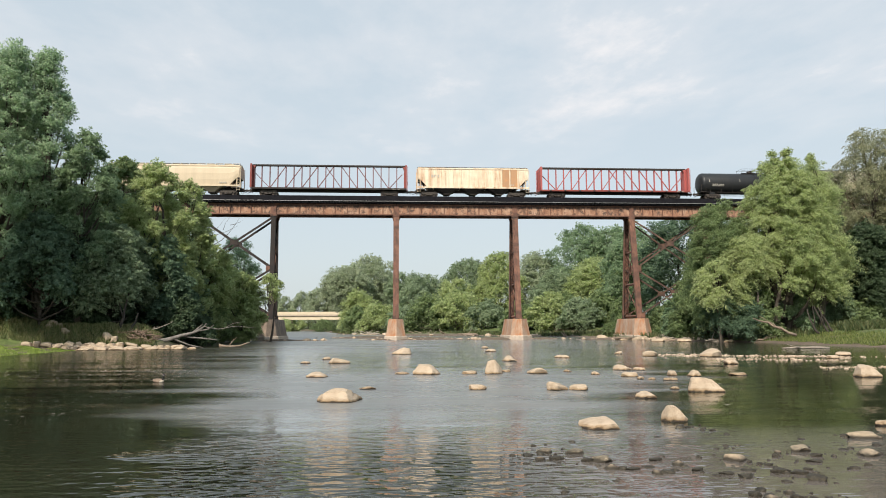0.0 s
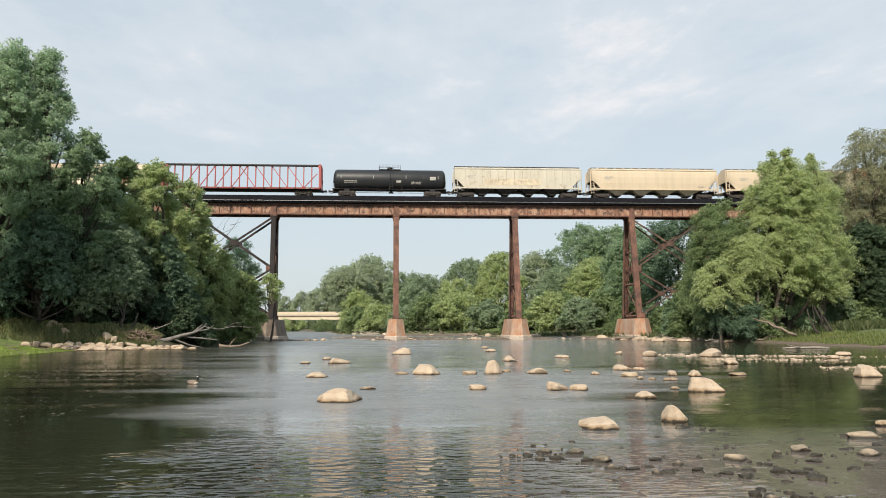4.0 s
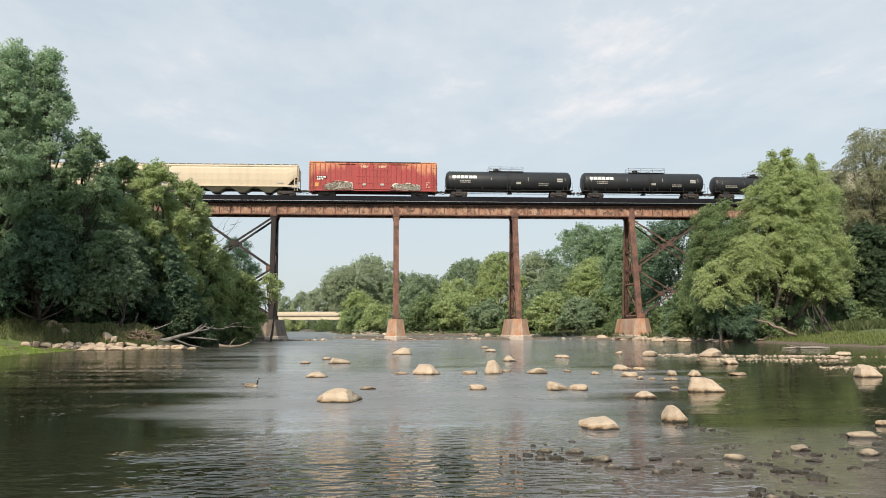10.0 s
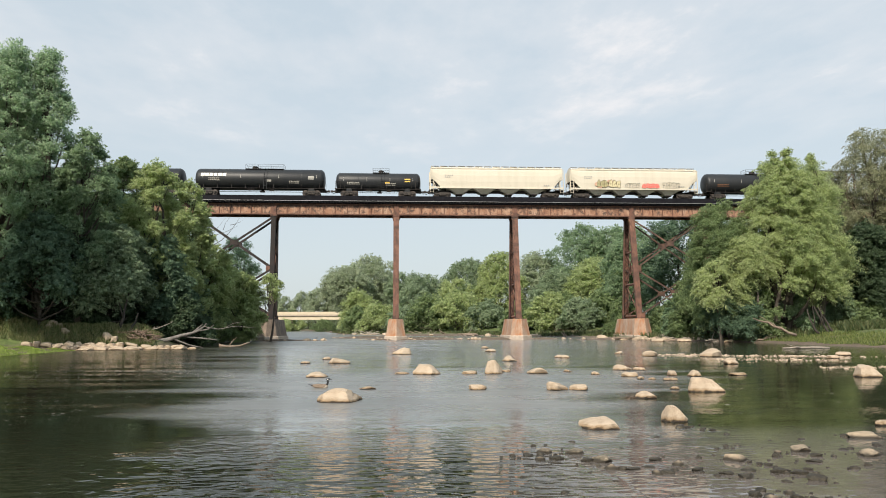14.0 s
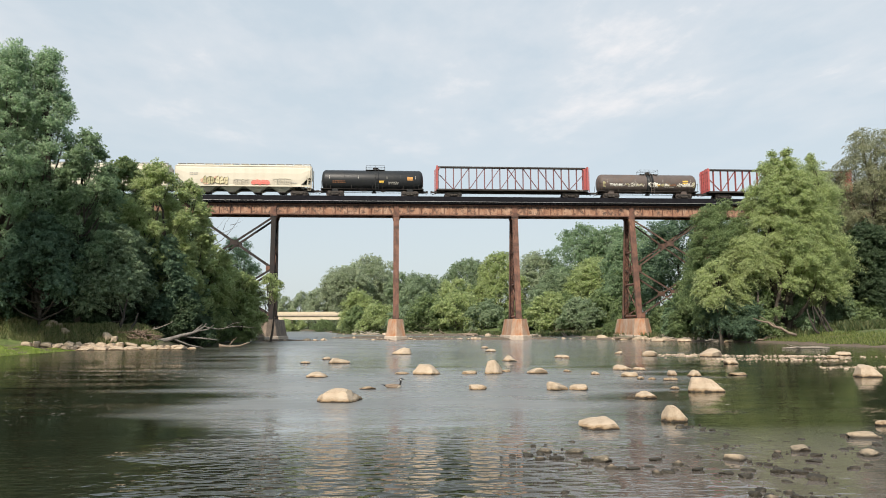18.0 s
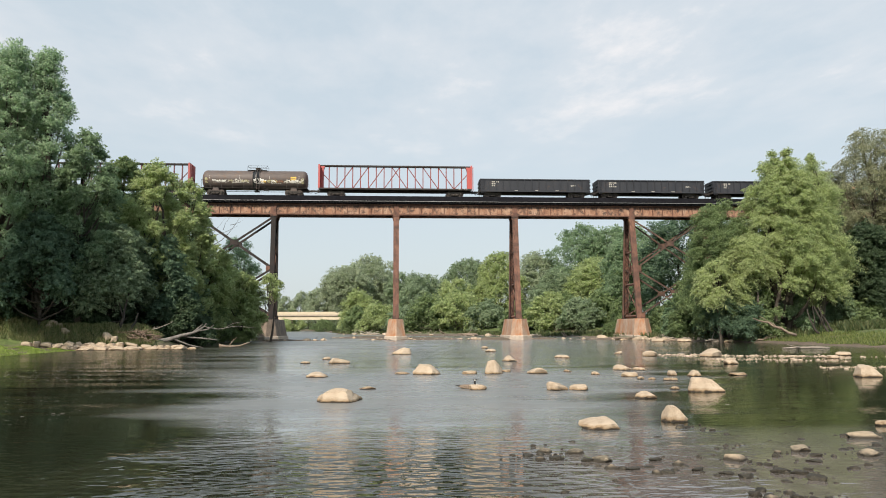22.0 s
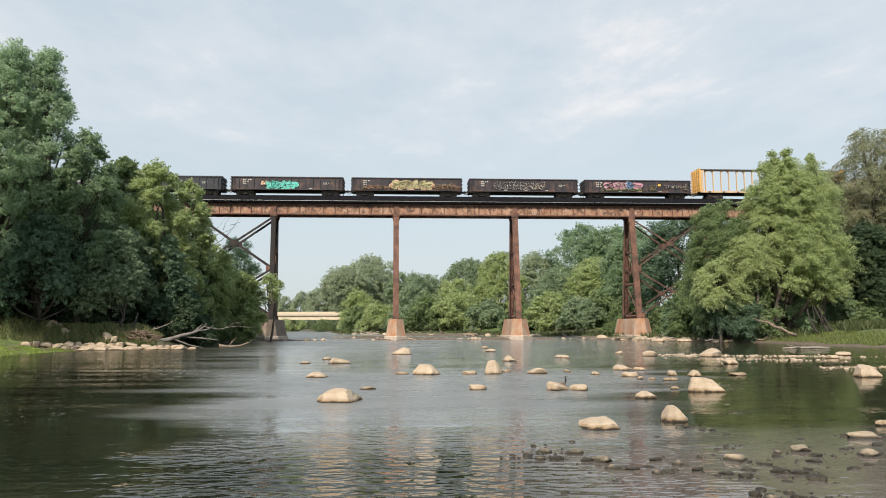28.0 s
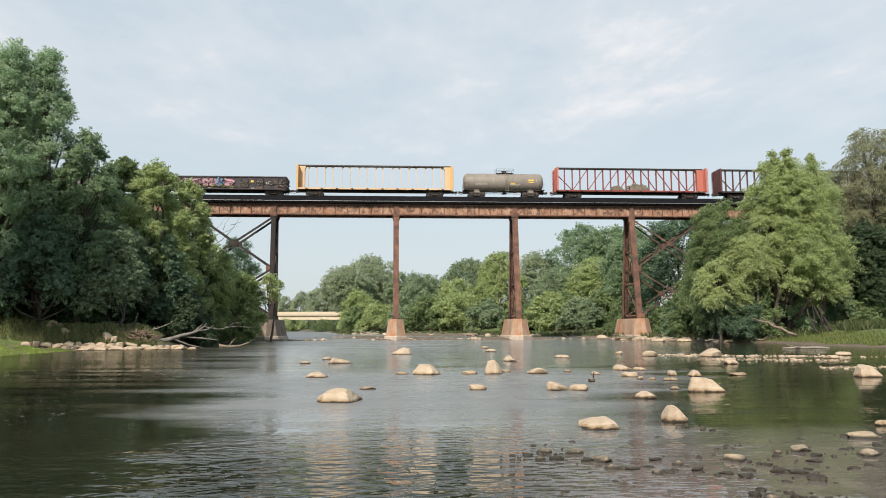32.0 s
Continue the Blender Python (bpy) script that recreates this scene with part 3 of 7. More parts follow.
# lighter copy of the willow leaves, the sunlit look is in the colour
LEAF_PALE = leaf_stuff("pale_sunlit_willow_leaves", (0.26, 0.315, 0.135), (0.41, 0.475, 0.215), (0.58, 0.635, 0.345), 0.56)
LEAF_BROWN = leaf_stuff("olive_brown_leaves", (0.17, 0.19, 0.105), (0.28, 0.295, 0.175), (0.43, 0.43, 0.28), 0.56)
# cottonwood leaves lightened in colour for sun and summer haze
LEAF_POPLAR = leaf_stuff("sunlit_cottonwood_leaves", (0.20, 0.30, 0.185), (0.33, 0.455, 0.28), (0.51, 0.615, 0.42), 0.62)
# haze is put into these two leaf colours as a paler, greyer green
LEAF_HAZE = leaf_stuff("far_leaves_paled_for_haze", (0.22, 0.27, 0.17), (0.35, 0.41, 0.265), (0.50, 0.55, 0.39), 0.56)
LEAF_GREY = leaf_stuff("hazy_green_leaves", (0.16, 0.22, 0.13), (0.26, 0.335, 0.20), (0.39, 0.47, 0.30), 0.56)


LEAF_SHARE, LEAF_SIZE = 1.8, 0.74


def profile(shape, s):
    """How wide a crown is at the share s of its height."""
    if shape == "column":
        return (1 - s ** 5) ** 0.5 * (0.72 + 0.28 * math.sin(math.pi * min(1, s * 1.15)))
    if shape == "round":
        return math.sqrt(max(0.05, 1 - abs(2 * s - 1) ** 3)) * (1.04 - 0.08 * s)
    if shape == "cone":
        return 1.08 - 0.86 * s
    return max(0.16, 1 - s ** 2.6) ** 0.5 * 1.03


def crown(rng, h0, h1, r, shape, lobes, tufts, spread):
    """Boughs round the stem, each set with leafy sprays: bough centres, and rows of spray root, its way, its length."""
    boughs, rows = [], []
    turn = rng.uniform(0, 6.28)
    lobes = int(lobes * 1.45)
    for k in range(lobes):
        s = (k + rng.uniform(0.1, 0.9)) / lobes
        prof = profile(shape, s)
        br = min(r * rng.uniform(0.22, 0.44) * (0.62 + 0.38 * prof), (h1 - h0) * 0.26)
        a = turn + k * 2.39996 + rng.uniform(-0.5, 0.5)
        out = max(0.0, r * prof * rng.uniform(0.80, 1.14) - br)
        cz = h0 + br * 0.4 + (h1 - h0 - br * 1.15) * s
        c = np.array([math.cos(a) * out, math.sin(a) * out, cz])
        boughs.append((c, br))
        n = max(12, int(tufts * 2.3 * (br / r / 0.35) ** 2))
        d = rng.normal(size=(n, 3)) + np.array([math.cos(a) * 0.5, math.sin(a) * 0.5, 0.4])
        d /= np.linalg.norm(d, axis=1)[:, None]
        q = rng.uniform(0.25, 0.95, n) ** 0.5
        p = c + d * (br * q)[:, None] * np.array([1, 1, 0.82])
        way = d + rng.normal(size=(n, 3)) * 0.35 + np.array([math.cos(a) * 0.35, math.sin(a) * 0.35, 0.15])
        way /= np.linalg.norm(way, axis=1)[:, None]
        for i in range(n):
            rows.append((*p[i], *way[i], spread * rng.uniform(0.6, 1.4)))
    return boughs, np.array(rows)


def leaf_corners(rng, tufts, leaves, size, droop):
    """Leaves along each spray: it tapers to its tip, hangs by droop, and its leaves face up and outwards."""
    w = tufts[:, 6] ** 1.3
    k = rng.choice(len(tufts), leaves, p=w / w.sum())
    c, d, s = tufts[k, :3], tufts[k, 3:6], tufts[k, 6]
    run = rng.uniform(-0.5, 1.25, leaves)
    side = rng.normal(size=(leaves, 3))
    side -= d * (side * d).sum(1)[:, None]
    side /= np.linalg.norm(side, axis=1)[:, None] + 1e-9
    thick = np.sqrt(rng.uniform(0, 1, leaves)) * 0.8 * (1.05 - 0.6 * np.clip(run, 0, 1.25))
    off = (d * run[:, None] * 1.15 + side * thick[:, None] * np.array([1, 1, 0.75])) * s[:, None]
    off[:, 2] -= droop * s * np.clip(run + 0.3, 0, 2) ** 2
    p = c + off
    nrm = d * 0.55 + side * 0.45 + rng.normal(size=(leaves, 3)) * 0.42 + np.array([0, 0, 0.45])
    nrm /= np.linalg.norm(nrm, axis=1)[:, None]
    u = np.cross(nrm, rng.normal(size=(leaves, 3)))
    u /= np.linalg.norm(u, axis=1)[:, None] + 1e-9
    v = np.cross(nrm, u)
    sz = size * rng.uniform(0.6, 1.3, leaves)
    a, b = u * sz[:, None], v * sz[:, None] * 0.46
    return np.stack([p - a * 0.5 - b, p - a * 0.35 + b, p + a * 0.6], 1).reshape(-1, 3)


def limb(mesh, p, q, r0, r1, rng, segs=4, n=6, sag=0.06):
    """One bent, tapering tube from p to q."""
    p, q = np.array(p, float), np.array(q, float)
    long = np.linalg.norm(q - p)
    ax = (q - p) / long
    s = np.cross(ax, (0.31, 0.95, 0.08))
    s /= np.linalg.norm(s)
    t = np.cross(ax, s)
    side = rng.normal(size=3) * long * 0.05
    rings = []
    for i in range(segs + 1):
        f = i / segs
        c = p + (q - p) * f + (side + np.array([0, 0, -sag * long])) * math.sin(math.pi * f) + rng.normal(size=3) * long * 0.012 * (0 < i < segs)
        rr = r0 + (r1 - r0) * f
        rings.append([tuple(c + (s * math.cos(2 * math.pi * j / n) + t * math.sin(2 * math.pi * j / n)) * rr) for j in range(n)])
    mesh.loft(rings)


def tree(x, y, top, r, mat, label, shape="round", low=0.12, leaves=22000, leaf=0.3, lobes=14, tufts=26, spread=0.55, seed=1, name="tree", group="", droop=0.1, lean=(0, 0)):
    rng = np.random.default_rng(seed)
    gz = float(ground_height(np.array([x]), np.array([y]))[0])
    h = top - gz
    t = thing(name, pose(x, y, gz - 0.05), label, name, group)
    boughs, rows = crown(rng, h * low, h, r, shape, lobes, tufts, spread)
    rows[:, 0] += lean[0] * rows[:, 2] / h
    rows[:, 1] += lean[1] * rows[:, 2] / h
    wood = Mesh()
    tr = max(0.06, h * 0.015)
    tip = np.array([lean[0] * 0.85, lean[1] * 0.85, h * 0.85])
    limb(wood, (0, 0, -0.3), tip, tr * 1.25, tr * 0.22, rng, 7, 8, 0.0)
    part("trunk", wood, BARK, t, smooth=True)
    for c, br in boughs:
        f = max(0.06, min(0.8, c[2] / h - 0.16 - 0.1 * rng.random()))
        b = Mesh()
        end = (c[0] + lean[0] * c[2] / h, c[1] + lean[1] * c[2] / h, c[2])
        limb(b, tip * f / 0.85 * 1.0, end, tr * (1 - f) * 0.6 + 0.02, 0.03, rng, 4, 5)
        part("limb", b, BARK, t, smooth=True)
    part("crown", leaflets("crown", leaf_corners(rng, rows, int(leaves * LEAF_SHARE), leaf * LEAF_SIZE, droop), mat), None, t)
    return t


# ---- thin cloud layer, far off and drifting ----
def cloud_stuff():
    m = Nodes("thin_cloud", 1.0)
    a = m.noise((0.0019, 0.0011, 1.0), 7, 0.6)
    b = m.noise((0.0005, 0.00042, 1.0), 3, 0.5)
    f = m.mix(0.5, a, b)
    cover = m.ramp(f, (0.44, 0.10), (0.53, 0.36), (0.605, 1.0))
    xyz = m.n("ShaderNodeSeparateXYZ")
    m.link(m.co.outputs["Object"], xyz.inputs[0])
    edge = m.n("ShaderNodeMapRange")
    edge.inputs["From Min"].default_value, edge.inputs["From Max"].default_value = 4600.0, 2300.0
    m.link(xyz.outputs[1], edge.inputs["Value"])
    cover = m.mix(1.0, cover, edge.outputs[0], "MULTIPLY")
    clear = m.n("ShaderNodeBsdfTransparent")
    glow = m.n("ShaderNodeEmission")
    glow.inputs[0].default_value = (0.84, 0.825, 0.835, 1)
    glow.inputs[1].default_value = 1.06
    mx = m.n("ShaderNodeMixShader")
    m.link(cover, mx.inputs[0])
    m.link(clear.outputs[0], mx.inputs[1])
    m.link(glow.outputs[0], mx.inputs[2])
    m.link(mx.outputs[0], m.t.nodes["Material Output"].inputs[0])
    return m.mat


backdrop = tagged(sheet("backdrop", np.linspace(-4800, 4800, 5), np.linspace(700, 4700, 5), lambda x, y: x * 0, cloud_stuff()), "thin broken white summer clouds", "clouds", kind="structure")
backdrop.matrix_basis = pose(0, 0, 900)


LEFT_WOOD, RIGHT_WOOD, FAR_WOOD = "trees of the near wood", "trees of the opposite wood", "trees along the far river bend"
SHADEDL = "dense understorey tree on the bank, its green toned for shade"
DARKL, MIDL, LITEL = "tall dark green cottonwood on the river bank", "leafy green ash tree on the river bank", "light green willow leaning over the water's edge"
CONIFER = "tall olive-brown conifer behind the willow"
FARL, FARLL = "leafy green tree on the far bank", "light green tree on the far bank"


def wood(rows, group):
    for x, y, top, r, mat, label, shape, low, leaves, leaf, lobes, spread, seed, droop in rows:
        tree(x, y, top, r, mat, label, shape, low, leaves, leaf, lobes, 30, spread, seed, "tree", group, droop)


wood((
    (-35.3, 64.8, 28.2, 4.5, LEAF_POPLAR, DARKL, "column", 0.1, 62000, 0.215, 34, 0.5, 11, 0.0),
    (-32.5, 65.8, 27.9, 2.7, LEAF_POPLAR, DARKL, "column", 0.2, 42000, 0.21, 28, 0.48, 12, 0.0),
    (-42.5, 74, 20.0, 4.5, LEAF_DARK, DARKL, "column", 0.1, 14000, 0.4, 22, 0.5, 13, 0.0),
    (-28.7, 66, 20.2, 2.7, LEAF_DARK, DARKL, "round", 0.1, 46000, 0.21, 22, 0.42, 14, 0.05),
    (-29.6, 77, 20.2, 3.4, LEAF_MID, MIDL, "round", 0.1, 30000, 0.3, 18, 0.48, 15, 0.1),
    (-25.2, 74, 18.9, 3.9, LEAF_LITE, MIDL, "round", 0.08, 64000, 0.21, 24, 0.48, 16, 0.1),
    (-23.0, 79, 18.0, 2.6, LEAF_LITE, MIDL, "round", 0.1, 36000, 0.22, 18, 0.45, 17, 0.1),
    (-22.6, 86, 12.2, 3.1, LEAF_LITE, MIDL, "round", 0.06, 42000, 0.22, 20, 0.5, 18, 0.2),
    (-19.6, 91, 8.8, 2.5, LEAF_LITE, MIDL, "round", 0.04, 20000, 0.28, 14, 0.45, 19, 0.2),
    (-16.7, 93, 9.0, 1.7, LEAF_LITE, "slim light green sapling beside the pier", "round", 0.62, 2200, 0.26, 7, 0.4, 27, 0.3),
    (-25.4, 113.0, 16.2, 3.4, LEAF_POPLAR, MIDL, "round", 0.2, 15000, 0.26, 18, 0.5, 28, 0.2),
    (-31.0, 64.0, 12.0, 4.2, LEAF_HALF_SHADE, SHADEDL, "dome", 0.16, 30000, 0.26, 18, 0.45, 20, 0.2),
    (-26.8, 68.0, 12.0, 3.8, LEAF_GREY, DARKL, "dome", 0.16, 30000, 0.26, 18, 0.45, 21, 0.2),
    (-23.6, 72.5, 11.0, 3.3, LEAF_HALF_SHADE, MIDL, "dome", 0.16, 36000, 0.2, 18, 0.45, 22, 0.2),
    # added tree outside the view, placed to cast shade on the wood
    (-35.2, 49.5, 27.5, 3.7, LEAF_DARK, "unseen tall cottonwood added down the bank to shade the wood", "column", 0.56, 16000, 0.6, 24, 0.8, 71, 0.1),
    (-43.6, 88, 20.0, 7.0, LEAF_DARK, DARKL, "round", 0.02, 12000, 0.7, 20, 0.9, 23, 0.1),
    (-35.5, 92, 18.5, 6.5, LEAF_DARK, DARKL, "round", 0.02, 14000, 0.65, 20, 0.9, 24, 0.1),
    (-46, 70, 19.0, 6.0, LEAF_DARK, DARKL, "round", 0.02, 9000, 0.75, 20, 0.9, 25, 0.1),
    (-27.5, 84, 15.0, 5.0, LEAF_DARK, DARKL, "round", 0.02, 20000, 0.42, 18, 0.8, 26, 0.1),
), LEFT_WOOD)
wood((
    (46.3, 82, 22.4, 5.3, LEAF_LITE, LITEL, "dome", 0.2, 130000, 0.175, 34, 0.62, 31, 0.25),
    (47.3, 81.6, 23.5, 1.0, LEAF_LITE, LITEL, "cone", 0.66, 7000, 0.175, 9, 0.4, 49, 0.15),
    (45.5, 81.4, 23.0, 0.9, LEAF_LITE, LITEL, "cone", 0.66, 6000, 0.175, 8, 0.4, 68, 0.15),
    (50.7, 82.0, 22.9, 0.9, LEAF_LITE, LITEL, "cone", 0.66, 6000, 0.175, 8, 0.4, 69, 0.15),
    (38.6, 82.5, 16.8, 4.3, LEAF_MID, MIDL, "dome", 0.1, 80000, 0.18, 26, 0.7, 32, 0.2),
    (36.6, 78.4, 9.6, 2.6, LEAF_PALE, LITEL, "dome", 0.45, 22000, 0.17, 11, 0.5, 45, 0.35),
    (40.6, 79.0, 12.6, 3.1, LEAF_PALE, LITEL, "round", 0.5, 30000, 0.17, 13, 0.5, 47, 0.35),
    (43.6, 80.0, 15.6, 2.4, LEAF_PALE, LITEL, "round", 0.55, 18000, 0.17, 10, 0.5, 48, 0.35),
    # shade below the pale willow, given as darker leaf colour
    (38.4, 80.0, 6.9, 3.5, LEAF_HALF_SHADE, "drooping willow boughs over the water, coloured as in shade", "dome", 0.08, 34000, 0.19, 18, 0.5, 46, 0.35),
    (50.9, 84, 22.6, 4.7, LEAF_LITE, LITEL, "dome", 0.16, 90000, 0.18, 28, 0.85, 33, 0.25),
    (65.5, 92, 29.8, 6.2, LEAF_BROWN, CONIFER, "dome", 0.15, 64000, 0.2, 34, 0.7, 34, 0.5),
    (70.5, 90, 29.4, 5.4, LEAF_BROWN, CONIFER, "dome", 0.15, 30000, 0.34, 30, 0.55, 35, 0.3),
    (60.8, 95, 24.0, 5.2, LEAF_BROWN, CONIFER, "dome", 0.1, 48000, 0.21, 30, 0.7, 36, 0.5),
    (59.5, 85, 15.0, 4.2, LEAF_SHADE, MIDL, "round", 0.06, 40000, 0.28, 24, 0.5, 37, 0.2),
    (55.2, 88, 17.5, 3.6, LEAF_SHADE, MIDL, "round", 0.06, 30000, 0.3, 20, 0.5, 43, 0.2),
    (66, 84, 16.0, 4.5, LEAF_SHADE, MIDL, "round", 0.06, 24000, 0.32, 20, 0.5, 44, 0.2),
    (39.4, 89, 10.2, 3.8, LEAF_MID, MIDL, "dome", 0.05, 26000, 0.28, 18, 0.5, 38, 0.3),
    (51.5, 126, 22.6, 7.4, LEAF_HALF_SHADE, SHADEDL, "round", 0.03, 24000, 0.42, 20, 0.8, 39, 0.1),
    (47.0, 142, 20.0, 6.0, LEAF_DARK, DARKL, "round", 0.03, 20000, 0.42, 20, 0.8, 40, 0.1),
    (57.5, 120, 21.5, 6.4, LEAF_DARK, DARKL, "round", 0.03, 20000, 0.42, 20, 0.8, 41, 0.1),
    (70, 114, 22.0, 7.0, LEAF_DARK, DARKL, "round", 0.03, 8000, 0.7, 20, 0.9, 42, 0.1),
), RIGHT_WOOD)
wood((
    (-8.6, 215, 23.6, 9.8, LEAF_HAZE, FARL, "round", 0.02, 26000, 0.55, 24, 1.0, 51, 0.1),
    (-14.0, 203, 19.2, 7.0, LEAF_HAZE, FARL, "round", 0.4, 20000, 0.5, 22, 0.9, 52, 0.1),
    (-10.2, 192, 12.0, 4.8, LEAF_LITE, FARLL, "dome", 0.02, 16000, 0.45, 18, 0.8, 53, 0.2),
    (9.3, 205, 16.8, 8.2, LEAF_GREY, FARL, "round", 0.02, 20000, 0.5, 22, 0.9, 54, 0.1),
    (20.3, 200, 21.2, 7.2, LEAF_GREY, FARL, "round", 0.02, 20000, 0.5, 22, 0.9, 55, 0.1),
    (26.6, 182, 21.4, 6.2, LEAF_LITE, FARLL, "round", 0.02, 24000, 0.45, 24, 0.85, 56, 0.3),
    (38.1, 195, 22.6, 6.8, LEAF_HAZE, FARL, "round", 0.02, 20000, 0.5, 22, 0.9, 57, 0.1),
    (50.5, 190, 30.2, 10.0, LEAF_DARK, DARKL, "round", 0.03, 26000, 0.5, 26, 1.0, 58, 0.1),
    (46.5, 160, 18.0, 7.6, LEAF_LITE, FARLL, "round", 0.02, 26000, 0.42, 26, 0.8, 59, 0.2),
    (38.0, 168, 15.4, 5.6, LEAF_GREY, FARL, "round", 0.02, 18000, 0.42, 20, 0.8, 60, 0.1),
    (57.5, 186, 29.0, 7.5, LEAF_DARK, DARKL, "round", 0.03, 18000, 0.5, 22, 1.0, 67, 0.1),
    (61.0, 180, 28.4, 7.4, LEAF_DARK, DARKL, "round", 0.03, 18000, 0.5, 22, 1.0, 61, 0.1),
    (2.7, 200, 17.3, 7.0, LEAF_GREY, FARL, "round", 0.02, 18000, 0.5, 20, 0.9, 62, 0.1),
    (-57.2, 430, 22.8, 6.5, LEAF_HAZE, FARL, "round", 0.1, 5000, 0.9, 14, 1.2, 63, 0.1),
    (-71, 450, 21.0, 6.2, LEAF_HAZE, FARL, "round", 0.1, 4000, 0.9, 14, 1.2, 64, 0.1),
    (-36.9, 335, 20.0, 6.0, LEAF_HAZE, FARL, "round", 0.03, 6000, 0.8, 14, 1.1, 65, 0.1),
    (-27.5, 335, 20.0, 6.6, LEAF_HAZE, FARL, "round", 0.03, 9000, 0.7, 16, 1.1, 66, 0.1),
), FAR_WOOD)


# ---- the road bridge far up the river ----
road_bridge = thing("road_bridge", pose(-40, 310, 0), "pale beige concrete road bridge far up the river", "bridge")
BEIGE = plain("beige_concrete", (0.62, 0.52, 0.38), 0.85, 0, 0.1, 0.4)
part("parapet", Mesh().span(-60, 45, -4.6, -4.3, 7.05, 8.25), BEIGE, road_bridge)
part("deck", Mesh().span(-60, 45, -4.5, 4.5, 6.5, 7.05), PALE_CONCRETE, road_bridge)
part("beam", Mesh().span(-60, 45, -4.0, -3.4, 4.9, 6.4), BEIGE, road_bridge)
part("beam", Mesh().span(-60, 45, 3.4, 4.0, 4.9, 6.5), BEIGE, road_bridge)
for x in (-27, -6, 9, 30):
    part("column", Mesh().box(x, 0, 1.2, 1.2, 6.5, 7.3), PALE_CONCRETE, road_bridge)


# ---- the goods train ----
MAROON = worn_paint("faded_maroon_paint", (0.19, 0.085, 0.09), (0.09, 0.05, 0.045), (0.20, 0.09, 0.05))
RED = worn_paint("faded_red_paint", (0.42, 0.105, 0.10), (0.26, 0.09, 0.08), (0.30, 0.13, 0.07))
BRIGHT_RED = worn_paint("orange_red_paint", (0.50, 0.115, 0.11), (0.33, 0.10, 0.09), (0.34, 0.14, 0.07))
DARK_RED = worn_paint("dark_red_paint", (0.26, 0.06, 0.05), (0.15, 0.05, 0.045), (0.22, 0.10, 0.06))
FADED_RED = worn_paint("sun_faded_orange_red_paint", (0.50, 0.165, 0.13), (0.36, 0.13, 0.10), (0.33, 0.14, 0.08), 0.5)
DARK_MAROON = worn_paint("grimy_dark_maroon_paint", (0.125, 0.05, 0.047), (0.07, 0.036, 0.034), (0.15, 0.07, 0.05), 0.5)
YELLOW = worn_paint("orange_yellow_paint", (0.68, 0.40, 0.125), (0.50, 0.29, 0.10), (0.40, 0.20, 0.08), 0.4)
BLEACHED_YELLOW = worn_paint("sun_bleached_yellow_paint", (0.66, 0.47, 0.29), (0.50, 0.32, 0.19), (0.42, 0.22, 0.11), 0.45)
CREAM = worn_paint("warm_cream_paint", (0.626, 0.518, 0.374), (0.435, 0.357, 0.252), (0.365, 0.226, 0.113), 0.36, streak=0.5)
PALE_CREAM = worn_paint("pale_cream_paint", (0.655, 0.60, 0.495), (0.52, 0.465, 0.36), (0.383, 0.261, 0.139), 0.34, streak=0.5)
GREY_CREAM = worn_paint("stained_ivory_paint", (0.574, 0.531, 0.435), (0.365, 0.331, 0.261), (0.348, 0.261, 0.165), 0.46)


def streaked_cream():
    """Cream paint with long rust runs below the roof rail."""
    m = Nodes("rust_streaked_cream_paint", 0.6)
    m.b.inputs["Specular IOR Level"].default_value = 0.3
    runs = m.ramp(m.noise((1.5, 1.5, 0.11), 6, 0.75), (0.43, 0.0), (0.62, 0.9))
    big = m.ramp(m.noise((0.22, 0.22, 0.3), 3, 0.5), (0.38, 0.4), (0.56, 1.0))
    c = m.mix(m.ramp(m.noise(0.8, 5, 0.65), (0.35, 0.0), (0.7, 0.6)), (0.78, 0.69, 0.54), (0.62, 0.50, 0.36))
    c = m.mix(m.mix(1.0, runs, big, "MULTIPLY"), c, m.ramp(m.noise(2.0, 4), (0.35, (0.34, 0.19, 0.11)), (0.65, (0.55, 0.31, 0.16))))
    return m.colour(c).bump(m.noise(6.0, 4), 0.12, 0.01).mat


RUSTY_CREAM = streaked_cream()
TANK_BLACK = worn_paint("black_tank_paint", (0.020, 0.022, 0.025), (0.036, 0.035, 0.033), (0.07, 0.05, 0.04), 0.36, 0.45)
TANK_BROWN = worn_paint("grimy_grey_brown_tank_paint", (0.125, 0.10, 0.09), (0.07, 0.057, 0.052), (0.16, 0.10, 0.07), 0.5)
TANK_GREY = worn_paint("dusty_grey_tank_paint", (0.255, 0.225, 0.195), (0.15, 0.13, 0.11), (0.22, 0.16, 0.10), 0.45)
GON_BLACK = worn_paint("black_gondola_paint", (0.030, 0.033, 0.041), (0.058, 0.058, 0.064), (0.09, 0.06, 0.045), 0.42)
GON_GREY = worn_paint("rusty_charcoal_gondola_paint", (0.036, 0.031, 0.034), (0.062, 0.052, 0.070), (0.14, 0.08, 0.055), 0.5)
UNDER = plain("grimy_underframe_steel", (0.036, 0.030, 0.027), 0.8, 0, 0.4, 4.0)
TRUCK = plain("dusty_cast_steel", (0.062, 0.052, 0.045), 0.8, 0, 0.4, 5.0)
WHEEL = plain("worn_wheel_steel", (0.10, 0.08, 0.07), 0.5, 0.5, 0.3, 5.0)
WHITE_PAINT = plain("white_lettering_paint", (0.78, 0.76, 0.70), 0.6, 0, 0.08)
